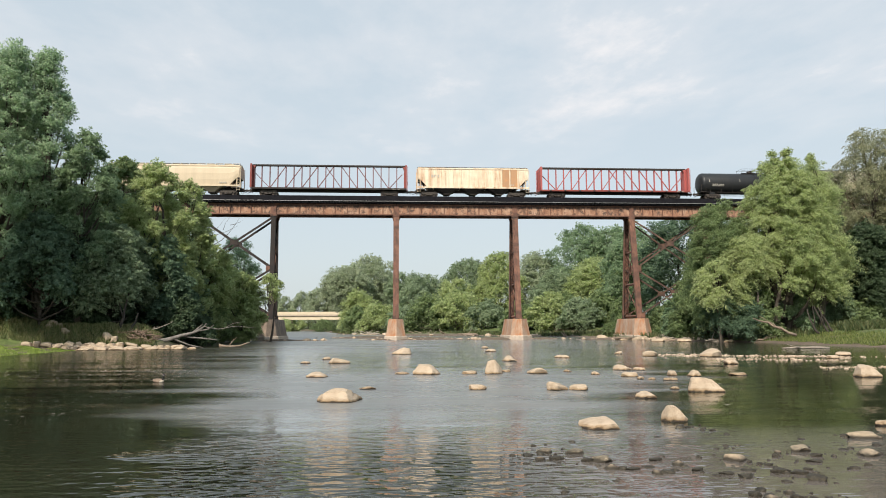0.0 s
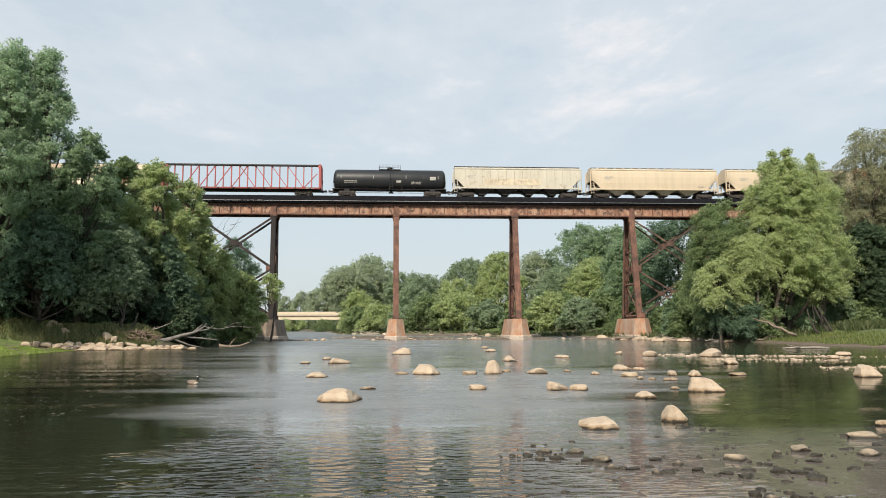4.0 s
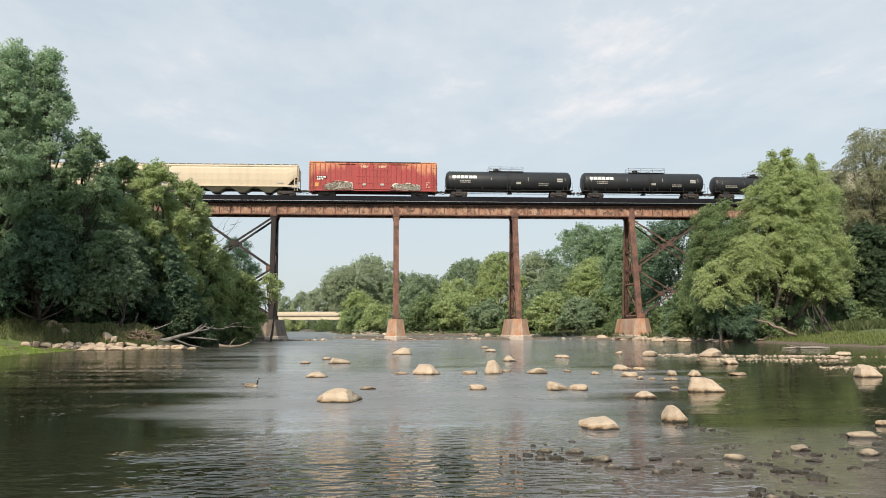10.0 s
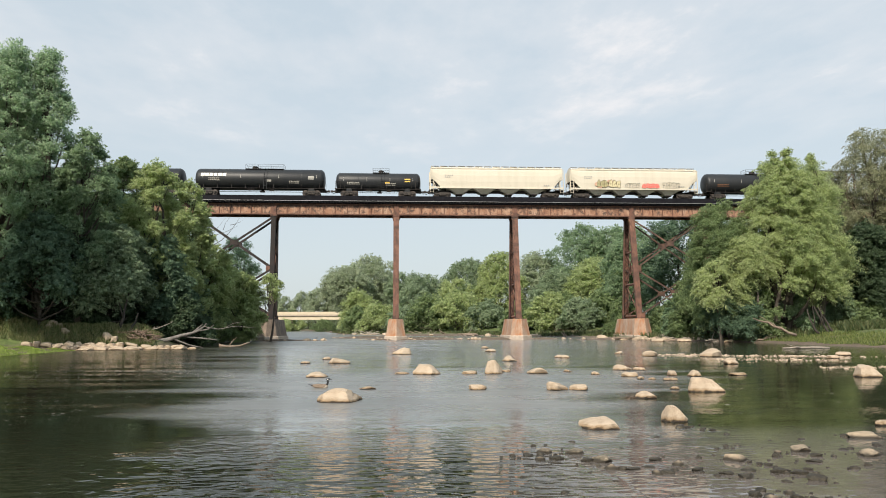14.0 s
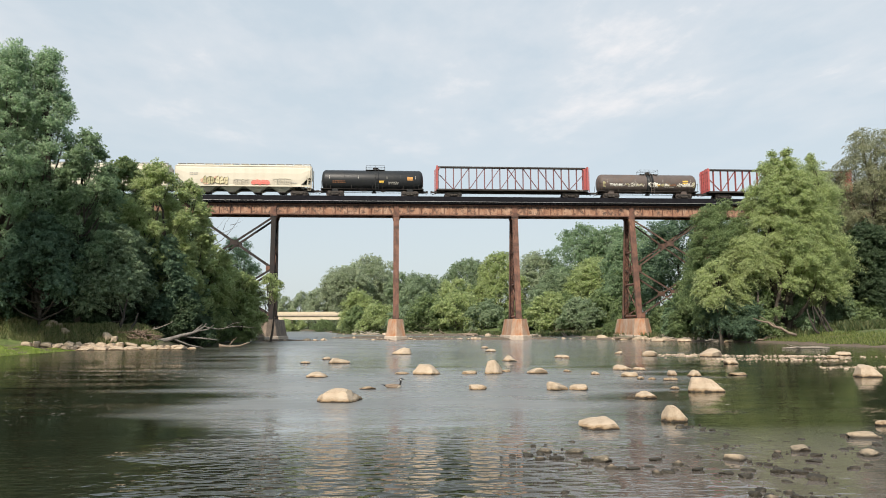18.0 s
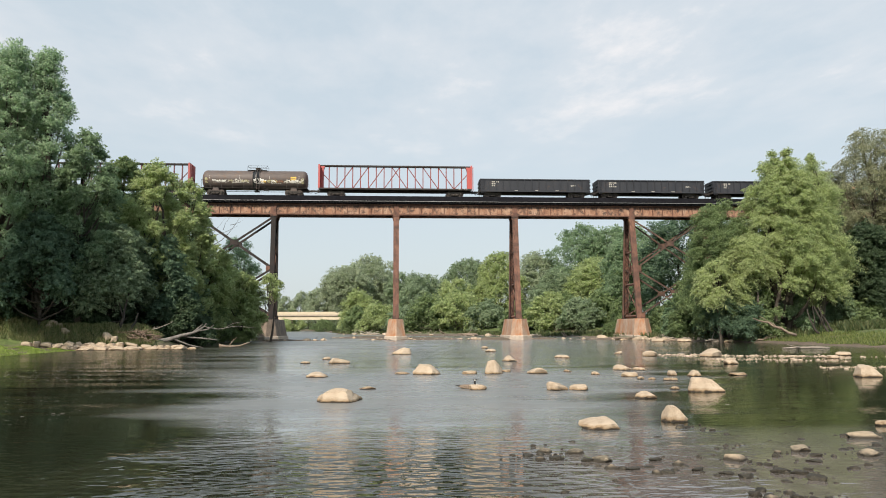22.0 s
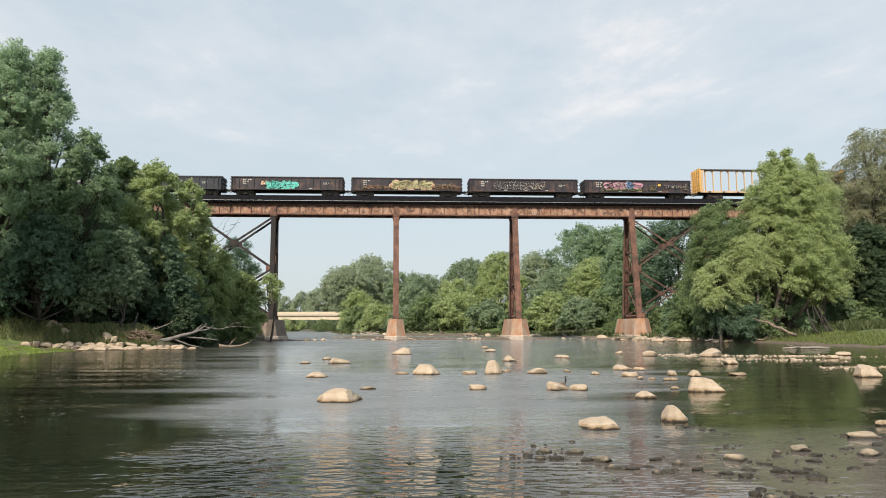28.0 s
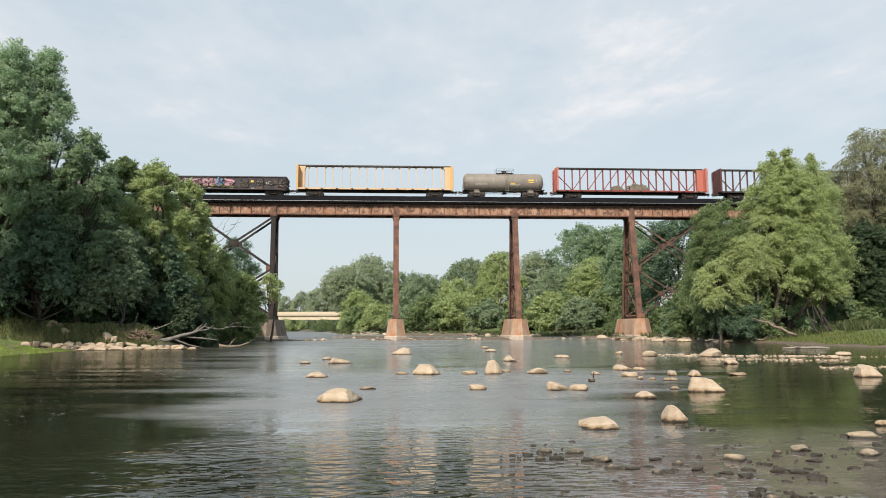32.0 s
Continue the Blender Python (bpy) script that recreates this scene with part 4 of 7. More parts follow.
DIM_PAINT = plain("dim_lettering_paint", (0.40, 0.38, 0.34), 0.6, 0, 0.15)
SIGN_YELLOW = plain("yellow_plate_paint", (0.72, 0.46, 0.08), 0.6, 0, 0.12)
RUST_MARK = plain("dull_orange_lettering_paint", (0.22, 0.10, 0.05), 0.6, 0, 0.2)
SIGN_ORANGE = plain("orange_paint_patch", (0.62, 0.30, 0.08), 0.6, 0, 0.15)
TEAL = plain("turquoise_spray_paint", (0.13, 0.52, 0.45), 0.6, 0, 0.12)
PALE_TEAL = plain("pale_turquoise_spray_paint", (0.30, 0.66, 0.60), 0.6, 0, 0.12)
PINK = plain("pink_spray_paint", (0.50, 0.24, 0.33), 0.6, 0, 0.2)
BLUE = plain("blue_spray_paint", (0.16, 0.30, 0.60), 0.6, 0, 0.2)
LIME = plain("olive_spray_paint", (0.40, 0.44, 0.16), 0.6, 0, 0.2)
OCHRE = plain("ochre_spray_paint", (0.40, 0.36, 0.20), 0.6, 0, 0.15)
SALMON = plain("salmon_spray_paint", (0.58, 0.36, 0.25), 0.6, 0, 0.15)
UMBER = plain("umber_spray_paint", (0.13, 0.09, 0.05), 0.6, 0, 0.2)
PALE_OCHRE = plain("pale_ochre_spray_paint", (0.60, 0.53, 0.33), 0.6, 0, 0.15)
CORAL = plain("coral_spray_paint", (0.80, 0.22, 0.18), 0.6, 0, 0.15)
SILVER = plain("silver_spray_paint", (0.60, 0.57, 0.50), 0.5, 0, 0.15)
PALE_SILVER = plain("pale_silver_spray_paint", (0.70, 0.66, 0.57), 0.5, 0, 0.2, 4.0)
INK = plain("black_spray_paint", (0.03, 0.03, 0.03), 0.6, 0, 0.2)
HAY = plain("dry_bark_and_straw", (0.18, 0.15, 0.115), 0.95, 0, 0.4, 5.0)

WHEEL_R = 0.42
axle_mesh = Mesh()
for sy in (-1, 1):
    axle_mesh.rod((0, sy * 0.70, 0), (0, sy * 0.83, 0), WHEEL_R, n=18).rod((0, sy * 0.67, 0), (0, sy * 0.70, 0), WHEEL_R + 0.03, n=18).rod((0, sy * 0.82, 0), (0, sy * 0.98, 0), 0.13, n=8).box(0.16, sy * 0.835, 0.16, 0.09, 0.02, 0.09)
axle_mesh.rod((0, -0.7, 0), (0, 0.7, 0), 0.08)
AXLE = axle_mesh.data("wheelset", WHEEL)
frame_mesh = Mesh()
for sy in (-1, 1):
    y0, y1 = sy * 0.93 - 0.07, sy * 0.93 + 0.07
    frame_mesh.prism([(-1.16, 0.40), (-0.74, 0.50), (-0.34, 0.18), (0.34, 0.18), (0.74, 0.50), (1.16, 0.40), (1.14, 0.58), (0.5, 0.72), (-0.5, 0.72), (-1.14, 0.58)], y0, y1)
    for sx in (-1, 1):
        frame_mesh.box(sx * 0.87, sy * 1.03, 0.42, 0.24, 0.16, 0.24)
    for sx in (-0.22, 0, 0.22):
        frame_mesh.rod((sx, sy * 1.02, 0.2), (sx, sy * 1.02, 0.46), 0.085)
frame_mesh.box(0, 0, 0.5, 0.42, 1.9, 0.32).rod((0, 0, 0.5), (0, 0, 0.86), 0.24, n=10)
SIDE_FRAMES = frame_mesh.data("truck", TRUCK)
coupler_mesh = Mesh().box(0.3, 0, 0.85, 0.75, 0.2, 0.22).box(0.68, 0.03, 0.85, 0.3, 0.34, 0.3).box(0.1, 0, 0.85, 0.22, 0.55, 0.42).rod((0.05, -0.35, 0.75), (0.62, -0.22, 0.5), 0.04).rod((0.0, -1.0, 0.75), (0.12, -0.3, 0.98), 0.02)
COUPLER = coupler_mesh.data("coupler", UNDER)
train, wheels = [], []


def car_base(x0, x1, name, label, category, reach=2.2):
    """Running gear at the railhead: trucks with turning wheelsets, and couplers."""
    c = (x0 + x1) / 2
    car = thing(name, pose(c, TRACK_Y, RAIL_Z), label, category, "cars of the goods train")
    half = (x1 - x0) / 2
    for s in (-1, 1):
        t = part("truck", SIDE_FRAMES, None, car, at=pose(s * (half - reach), 0, 0))
        for k, dx in enumerate((-0.87, 0.87)):
            w = part("wheelset", AXLE, None, t, at=pose(dx, 0, WHEEL_R))
            wheels.append((w, k))
        part("coupler", COUPLER, None, car, at=pose(s * (half - 0.1), 0, 0, 0, 0, 0 if s > 0 else 180))
    train.append((car, c))
    return car, half


def ladder(car, x, y, z0, z1, mat, w=0.42, along=True):
    m = Mesh()
    d = (w / 2, 0) if along else (0, w / 2)
    for s in (-1, 1):
        m.beam((x + s * d[0], y + s * d[1], z0), (x + s * d[0], y + s * d[1], z1), 0.05)
    n = max(2, round((z1 - z0) / 0.36))
    for k in range(n):
        z = z0 + (k + 0.4) * (z1 - z0) / n
        m.beam((x - d[0], y - d[1], z), (x + d[0], y + d[1], z), 0.035)
    return part("ladder", m, mat, car)


def brake_wheel(car, x, y, z):
    m = Mesh()
    n = 12
    for k in range(n):
        a, b = 2 * math.pi * k / n, 2 * math.pi * (k + 1) / n
        m.beam((x, y + 0.28 * math.cos(a), z + 0.28 * math.sin(a)), (x, y + 0.28 * math.cos(b), z + 0.28 * math.sin(b)), 0.04)
    m.beam((x, y - 0.28, z), (x, y + 0.28, z), 0.03).beam((x, y, z - 0.28), (x, y, z + 0.28), 0.03)
    part("brake_wheel", m, UNDER, car)


def lettering(car, x, z, w, h, rows, y, mat, seed=1):
    """Rows of plain bars where the small stencils are."""
    r = random.Random(seed)
    m = Mesh()
    for k in range(rows):
        zz = z - h * (k + 0.5) / rows
        xx = x
        end = x + w * (1.0 if k == 0 else r.uniform(0.55, 1.0))
        while xx < end - 0.1:
            cw = r.uniform(0.12, 0.3)
            m.box(xx + cw / 2, y, zz, cw, 0.012, h / rows * 0.62)
            xx += cw + 0.09
    return tagged(part("stencil", m, mat, car), kind="stuff")


def plate(car, x, z, w, h, y, mat, name="placard"):
    part(name, Mesh().box(x, y, z, w, 0.02, h), mat, car)


def graffiti(car, x0, x1, z0, z1, y, line, fill, letters, seed, halo=None, thick=0.085):
    """Sprayed letters: rounded fills with thick outlines, none of them readable."""
    r = random.Random(seed)
    w = (x1 - x0) / letters
    body, edge, cloud = Mesh(), Mesh(), Mesh()
    for k in range(letters):
        cx, cz = x0 + (k + 0.5) * w, (z0 + z1) / 2 + r.uniform(-0.06, 0.06)
        n = 14
        a0 = r.uniform(0, 6)
        ring = []
        for i in range(n):
            a = 2 * math.pi * i / n
            q = 1 + 0.16 * math.sin(3 * a + a0) + 0.08 * math.sin(5 * a + 2 * a0)
            ca, sa = math.cos(a), math.sin(a)
            sq = max(abs(ca), abs(sa)) ** 0.6
            ring.append((cx + ca / sq * w * 0.52 * q, cz + sa / sq * (z1 - z0) * 0.46 * q))
        body.prism(ring, y - 0.008, y)
        for i in range(n):
            (ax, az), (bx, bz) = ring[i], ring[(i + 1) % n]
            edge.beam((ax, y - 0.012, az), (bx, y - 0.012, bz), 0.012, thick)
        for _ in range(2):
            a = r.uniform(0, math.pi)
            dx, dz = math.cos(a) * w * 0.25, math.sin(a) * (z1 - z0) * 0.26
            ox = r.uniform(-0.12, 0.12) * w
            edge.beam((cx + ox - dx, y - 0.012, cz - dz), (cx + ox + dx, y - 0.012, cz + dz), 0.012, thick)
        if halo:
            for _ in range(2):
                hx, hz, hr = cx + r.uniform(-0.5, 0.5) * w, cz + r.uniform(-0.5, 0.35) * (z1 - z0), r.uniform(0.22, 0.42)
                cloud.prism([(hx + hr * 1.5 * math.cos(2 * math.pi * i / 10), max(z0 - 0.1, hz + hr * math.sin(2 * math.pi * i / 10))) for i in range(10)], y - 0.004, y + 0.004)
    if halo:
        part("graffiti", cloud, halo, car)
    if fill:
        part("graffiti", body, fill, car)
    part("graffiti", edge, line, car)


def scribble(car, x0, x1, z0, z1, y, colours, strokes, seed):
    """A dense piece of sprayed loops under an arched top, none of it readable."""
    r = random.Random(seed)
    layers = [Mesh() for _ in colours]
    for k in range(strokes):
        u = r.random()
        px = x0 + (x1 - x0) * u
        high = z0 + (z1 - z0) * (0.62 + 0.38 * math.sin(math.pi * u)) * r.uniform(0.75, 1.05)
        pz = z0 + (high - z0) * r.random()
        a = r.choice((0.15, 1.2, 1.7, 2.6)) + r.uniform(-0.3, 0.3)
        pts = [(px, pz)]
        for _ in range(r.randrange(2, 5)):
            a += r.uniform(0.3, 1.1)
            q = r.uniform(0.12, 0.3)
            pts.append((pts[-1][0] + q * math.cos(a), min(max(pts[-1][1] + q * math.sin(a), z0), high)))
        d = y - 0.006 * (k % len(colours)) - 0.0001 * k
        for (ax, az), (bx, bz) in zip(pts[:-1], pts[1:]):
            if abs(ax - bx) + abs(az - bz) > 0.02:
                layers[k % len(colours)].beam((ax, d, az), (bx, d, bz), 0.006, r.uniform(0.07, 0.13))
    for m, c in zip(layers, colours):
        tagged(part("graffiti", m, c, car), kind="stuff")


def centerbeam_car(x0, x1, beam, ends, label, bays=19, crossed=True, load=None, load_x=None):
    car, half = car_base(x0, x1, "flatcar", label, "flatcar", 2.7)
    top, deck = 4.84, 1.12
    part("deck", Mesh().span(-half + 0.2, half - 0.2, -1.42, 1.42, deck - 0.1, deck).span(-half + 0.2, half - 0.2, -0.3, 0.3, deck - 0.42, deck - 0.1), UNDER, car)
    for s in (-1, 1):
        part("side_sill", Mesh().loft([[(x, s * 1.42 - 0.04, deck - d), (x, s * 1.42 + 0.04, deck - d), (x, s * 1.42 + 0.04, deck + 0.03), (x, s * 1.42 - 0.04, deck + 0.03)] for x, d in ((-half + 0.2, 0.2), (half - 0.2, 0.2))]), BLEACHED_YELLOW if ends is YELLOW else DARK_RED if beam is RED or ends is FADED_RED else UNDER, car)
        winch = Mesh()
        for k in range(10):
            winch.box(-half + 1.6 + k * (2 * half - 3.2) / 9, s * 1.47, deck - 0.1, 0.3, 0.08, 0.16)
        part("winch_row", winch, UNDER, car)
        xb = s * (half - 0.22)
        b = part("bulkhead", Mesh().box(xb, 0, (deck + top - 0.12) / 2, 0.14, 2.74, top - 0.12 - deck), ends, car)
        for y in (-1.36, -0.7, 0, 0.7, 1.36):
            part("bulkhead_post", Mesh().box(xb, y, (deck + top) / 2 - 0.08, 0.26, 0.12, top - deck - 0.16), ends, b)
        for k in range(5):
            part("bulkhead_rib", Mesh().box(xb + s * 0.05, 0, deck + 0.45 + k * 0.66, 0.14, 2.6, 0.1), ends, b)
        gw = 0.95 if ends is YELLOW else 1.0 if ends is FADED_RED and s > 0 else 0.55 if ends is BRIGHT_RED else 0.28
        part("gusset", Mesh().prism([(xb - s * 0.07, deck), (xb - s * gw, deck), (xb - s * gw, top - 0.7), (xb - s * (gw + 0.18), top - 0.2), (xb - s * 0.07, top - 0.2)], -0.35, 0.35), BLEACHED_YELLOW if ends is YELLOW else ends, b)
        ladder(car, xb + s * 0.26, -s * 1.1, deck - 0.3, top - 0.3, ends, along=False)
    brake_wheel(car, half + 0.02, 0.5, 2.3)
    # the shaded look of the chord's underside is put into its dark colour
    part("top_chord", Mesh().span(-half + 0.3, half - 0.3, -0.34, 0.34, top - 0.2, top - 0.01), TRUCK if beam is BLEACHED_YELLOW else UNDER, car)
    part("bottom_chord", Mesh().span(-half + 0.3, half - 0.3, -0.2, 0.2, deck + 0.004, deck + 0.2), beam, car)
    step = (2 * half - 0.8) / bays
    xs = [-half + 0.4 + step * k for k in range(bays + 1)]
    post = Mesh().box(0, 0, (deck + top) / 2, 0.13 if crossed else 0.09, 0.3, top - deck - 0.3).data("post", beam)
    for k, x in enumerate(xs[1:-1], 1):
        part("post", post, None, car, at=pose(x, 0, 0))
        if not crossed:
            part("post_bracket", Mesh().prism([(x, top - 0.26), (x + 0.34, top - 0.26), (x, top - 0.62)] if k % 2 else [(x, top - 0.26), (x - 0.34, top - 0.26), (x, top - 0.62)], -0.12, 0.12), beam, car)
    if crossed:
        mid = bays // 2
        runs = [(0.2, top - 1.3, 2, deck + 0.2)]
        runs += [(k, deck + 0.2, k + 2, top - 0.2) for k in range(2, mid, 2)]
        runs += [(mid - 0, top - 0.2, mid + 2, deck + 0.2), (mid - 1, deck + 0.2, mid + 1, top - 0.2)]
        runs += [(k, top - 0.2, k + 2, deck + 0.2) for k in range(mid + 2, bays - 2, 2)]
        runs += [(bays - 2, deck + 0.2, bays - 0.3, top - 1.3)]
        for k, (a, za, b, zb) in enumerate(runs):
            y = 0.03 * (k % 3 - 1)
            part("diagonal", Mesh().beam((xs[0] + a * step, y, za), (xs[0] + b * step, y, zb), 0.11, 0.14), beam, car)
    if load:
        r = random.Random(load)
        lx0 = half - 3.2 if load_x is None else load_x
        for cx, lx, lz in ((lx0, 3.2, 1.15), (lx0 - 3.2, 1.7, 0.65)):
            heap = Mesh()
            for _ in range(60):
                px, pz = r.uniform(-1, 1), r.uniform(0, 1)
                if px * px + pz * pz < 1:
                    heap.beam((cx + px * lx / 2 - 0.3, -0.95 + r.uniform(-0.35, 0.35), deck + 0.05 + pz * lz), (cx + px * lx / 2 + 0.3, -0.95 + r.uniform(-0.35, 0.35), deck + 0.05 + pz * lz + r.uniform(-0.1, 0.1)), 0.22, 0.22)
            part("scrap_bundle", heap.box(cx, -0.95, deck + lz * 0.35, lx * 0.8, 0.7, lz * 0.7), HAY, car, "bundle of grey-brown bark left on the deck")
    lettering(car, half - 2.2, deck - 0.05, 1.2, 0.15, 1, -1.475, DIM_PAINT, int(half * 10))
    return car


def hopper_car(x0, x1, mat, label, bays=4, ribbed=False, stains=None):
    car, half = car_base(x0, x1, "covered_hopper", label, "hopper car", 2.0)
    low = 1.38
    eave, ridge = (4.16, 4.50) if bays == 3 else (4.26, 4.67)
    bulge = 0.0 if ribbed else 0.08

    def ring(x, zb):
        h = eave - zb
        right = [(1.46, zb), (1.48 + bulge * 0.8, zb + h * 0.3), (1.48 + bulge, zb + h * 0.62), (1.46 + bulge * 0.6, zb + h * 0.88), (1.42, eave), (1.15, eave + 0.24), (0.55, ridge - 0.05)]
        pts = [(-y, z) for y, z in right] + [(y, z) for y, z in reversed(right)]
        return [(x, y, z) for y, z in pts]

    cut = 1.75
    part("body", Mesh().loft([ring(-half + 0.3, 2.65), ring(-half + 0.62, 2.6), ring(-half + cut, low), ring(half - cut, low), ring(half - 0.62, 2.6), ring(half - 0.3, 2.65)]), mat, car, smooth=False)
    for s in (-1, 1):
        part("side_sill", Mesh().span(-half + 0.25, half - 0.25, s * 1.5 - 0.05, s * 1.5 + 0.05, low - 0.16, low + 0.06), mat, car)
        part("top_rail", Mesh().span(-half + 0.3, half - 0.3, s * 1.45 - 0.06, s * 1.45 + 0.06, eave - 0.04, eave + 0.1), mat, car)
        xe = s * (half - 0.16)
        part("end_platform", Mesh().box(s * (half - 0.7), 0, 1.05, 1.3, 2.8, 0.1).box(s * (half - 0.9), 0, 0.85, 1.7, 0.5, 0.34), UNDER, car)
        for y in (-1.36, 1.36):
            part("corner_post", Mesh().beam((xe, y, 1.0), (xe, y, eave), 0.1).beam((xe - s * 0.55, y, 1.1), (xe - s * 0.55, y, 2.7), 0.08), mat, car)
            ladder(car, s * (half - 0.42), y * 1.07, 0.6, eave, mat)
        # shade of the open car end is put into this sheet's dark colour
        part("slope_sheet", Mesh().prism([(s * (half - 0.35), 2.62), (s * (half - 0.5), 2.74), (s * (half - 2.6), 1.1), (s * (half - 2.4), 1.0)], -1.3, 1.3), UNDER, car)
        part("slope_brace", Mesh().beam((s * (half - 1.3), -0.9, 1.1), (s * (half - 0.5), -0.9, 2.6), 0.1).beam((s * (half - 1.3), 0.9, 1.1), (s * (half - 0.5), 0.9, 2.6), 0.1), mat, car)
    span = 2 * half - 2 * 2.7
    bw = span / bays
    for k in range(bays):
        x = -half + 2.7 + (k + 0.5) * bw
        b = part("hopper_bay", Mesh().loft([[(x - a, -y, z), (x + a, -y, z), (x + a, y, z), (x - a, y, z)] for z, a, y in ((low - 0.02, bw * 0.49, 1.4), (low - 0.34, bw * 0.36, 1.15), (0.52, 0.42, 0.75))]), mat if not ribbed else UNDER, car)
        part("outlet_gate", Mesh().box(x, 0, 0.46, 1.0, 1.7, 0.12).rod((x, -0.95, 0.46), (x, 0.95, 0.46), 0.05), UNDER, b)
    part("center_sill", Mesh().span(-half + 1, half - 1, -0.25, 0.25, 0.75, 1.1), UNDER, car)
    n = max(8, round(half * 1.5))
    step = (2 * half - 0.5) / n
    for k in range(n):
        x = -half + 0.25 + (k + 0.5) * step
        for y in (-0.62, 0.62):
            part("running_board", Mesh().box(x, y, ridge + (0.04 if ribbed else 0.08), step - (0.02 if ribbed else 0.22), 0.42, 0.06), UNDER if ribbed else PIPE, car)
        part("walkway_support", Mesh().box(x - step * 0.4, 0, ridge + 0.03, 0.1, 1.5, 0.1), mat, car)
        if k % 2:
            part("roof_hatch", Mesh().box(x, 0, ridge + 0.02, 1.1, 0.55, 0.16), mat, car)
    if ribbed:
        rib = Mesh().box(0, 0, (low + eave) / 2, 0.09, 0.1, eave - low - 0.02).data("side_post", mat)
        n = 14 if half > 9 else 12
        for k in range(n):
            x = -half + cut + 0.1 + k * (2 * half - 2 * cut - 0.2) / (n - 1)
            for s in (-1, 1):
                part("side_post", rib, None, car, at=pose(x, s * 1.52, 0))
    brake_wheel(car, -half + 0.1, 0.6, 2.2)
    y = -1.5 - bulge - (0.0 if not ribbed else 0.004)
    lettering(car, -half + 2.3, 3.3, 1.3, 0.5, 2, y, DIM_PAINT, int(x0))
    lettering(car, half - 3.2, 1.9, 0.9, 0.25, 1, y, DIM_PAINT, int(x0) + 1)
    return car, half


def tank_car(x0, x1, mat, label, radius=1.46, dome=0.0, brand=None, deck_len=3.2, marks=1):
    car, half = car_base(x0, x1, "tank_car", label, "tank car", 2.0)
    radius += 0.06
    zc = 0.92 + radius
    rings = []
    for x, k in ((-half, 0.3), (-half + 0.07, 0.6), (-half + 0.2, 0.82), (-half + 0.4, 0.95), (-half + 0.62, 1.0), (half - 0.62, 1.0), (half - 0.4, 0.95), (half - 0.2, 0.82), (half - 0.07, 0.6), (half, 0.3)):
        rings.append([(x, radius * k * math.cos(2 * math.pi * i / 28), zc + radius * k * math.sin(2 * math.pi * i / 28)) for i in range(28)])
    part("tank", Mesh().loft(rings), mat, car, smooth=True)
    for x in (-half + 3.4, half - 3.4):
        seam = []
        for xx in (x - 0.05, x + 0.05):
            seam.append([(xx, (radius + 0.012) * math.cos(2 * math.pi * i / 28), zc + (radius + 0.012) * math.sin(2 * math.pi * i / 28)) for i in range(28)])
        part("seam_band", Mesh().loft(seam), mat, car)
    for s in (-1, 1):
        part("stub_sill", Mesh().box(s * (half - 1.6), 0, 0.86, 3.4, 0.6, 0.36), UNDER, car)
        part("saddle", Mesh().prism([(s * (half - 2.5), 0.72), (s * (half - 1.5), 0.72), (s * (half - 1.7), 1.3), (s * (half - 2.3), 1.3)], -0.85, 0.85), mat, car)
        part("end_platform", Mesh().box(s * (half - 0.35), 0, 1.06, 0.8, 2.8, 0.08), UNDER, car)
        rails = Mesh()
        for y in (-1.38, 1.38):
            rails.rod((s * (half - 0.05), y, 1.1), (s * (half - 0.05), y, 2.2), 0.025).rod((s * (half - 0.75), y, 1.1), (s * (half - 0.75), y, 2.2), 0.025).rod((s * (half - 0.75), y, 2.2), (s * (half - 0.05), y, 2.2), 0.025)
        part("end_handrail", rails, UNDER, car)
        side = Mesh().rod((-half + 0.7, s * 1.46, 0.98), (half - 0.7, s * 1.46, 0.98), 0.035)
        for k in range(9):
            x = -half + 1.4 + k * (2 * half - 2.8) / 8
            side.beam((x, s * 1.46, 0.98), (x, s * 1.25, 1.65), 0.03)
        part("side_handrail", side, UNDER, car)
    part("bottom_valve", Mesh().rod((0.2, 0, 0.7), (0.2, 0, 1.3), 0.2).box(0.2, 0, 0.72, 0.7, 0.5, 0.16), UNDER, car)
    part("brake_rigging", Mesh().rod((-1.9, -0.5, 0.95), (-0.9, -0.5, 0.95), 0.16).rod((-half + 3.4, -0.35, 0.9), (half - 3.4, -0.35, 0.9), 0.03).box(1.6, -0.4, 0.95, 0.7, 0.4, 0.3), UNDER, car)
    ztop = zc + radius
    part("top_platform", Mesh().box(dome, -0.62, ztop - 0.04, deck_len, 0.42, 0.04).box(dome, 0.62, ztop - 0.04, deck_len, 0.42, 0.04), UNDER, car)
    cap = dome - deck_len * 0.28 if deck_len > 4 else dome
    m = part("manway", Mesh().rod((cap, 0, ztop - 0.15), (cap, 0, ztop + 0.30), 0.36, n=14), UNDER, car)
    part("manway_lid", Mesh().rod((cap, 0, ztop + 0.30), (cap, 0, ztop + 0.40), 0.42, n=14).rod((cap + 0.5, 0, ztop - 0.1), (cap + 0.5, 0, ztop + 0.26), 0.1).rod((cap + 0.75, 0.1, ztop - 0.1), (cap + 0.75, 0.1, ztop + 0.2), 0.08), UNDER, m)
    guard = Mesh()
    x0, x1 = dome - deck_len / 2, dome + deck_len / 2
    for y in (-0.86, 0.86):
        for k in range(max(2, round(deck_len / 1.6)) + 1):
            x = x0 + k * deck_len / max(2, round(deck_len / 1.6))
            guard.rod((x, y, ztop - 0.2), (x, y, ztop + 0.62), 0.02, n=5)
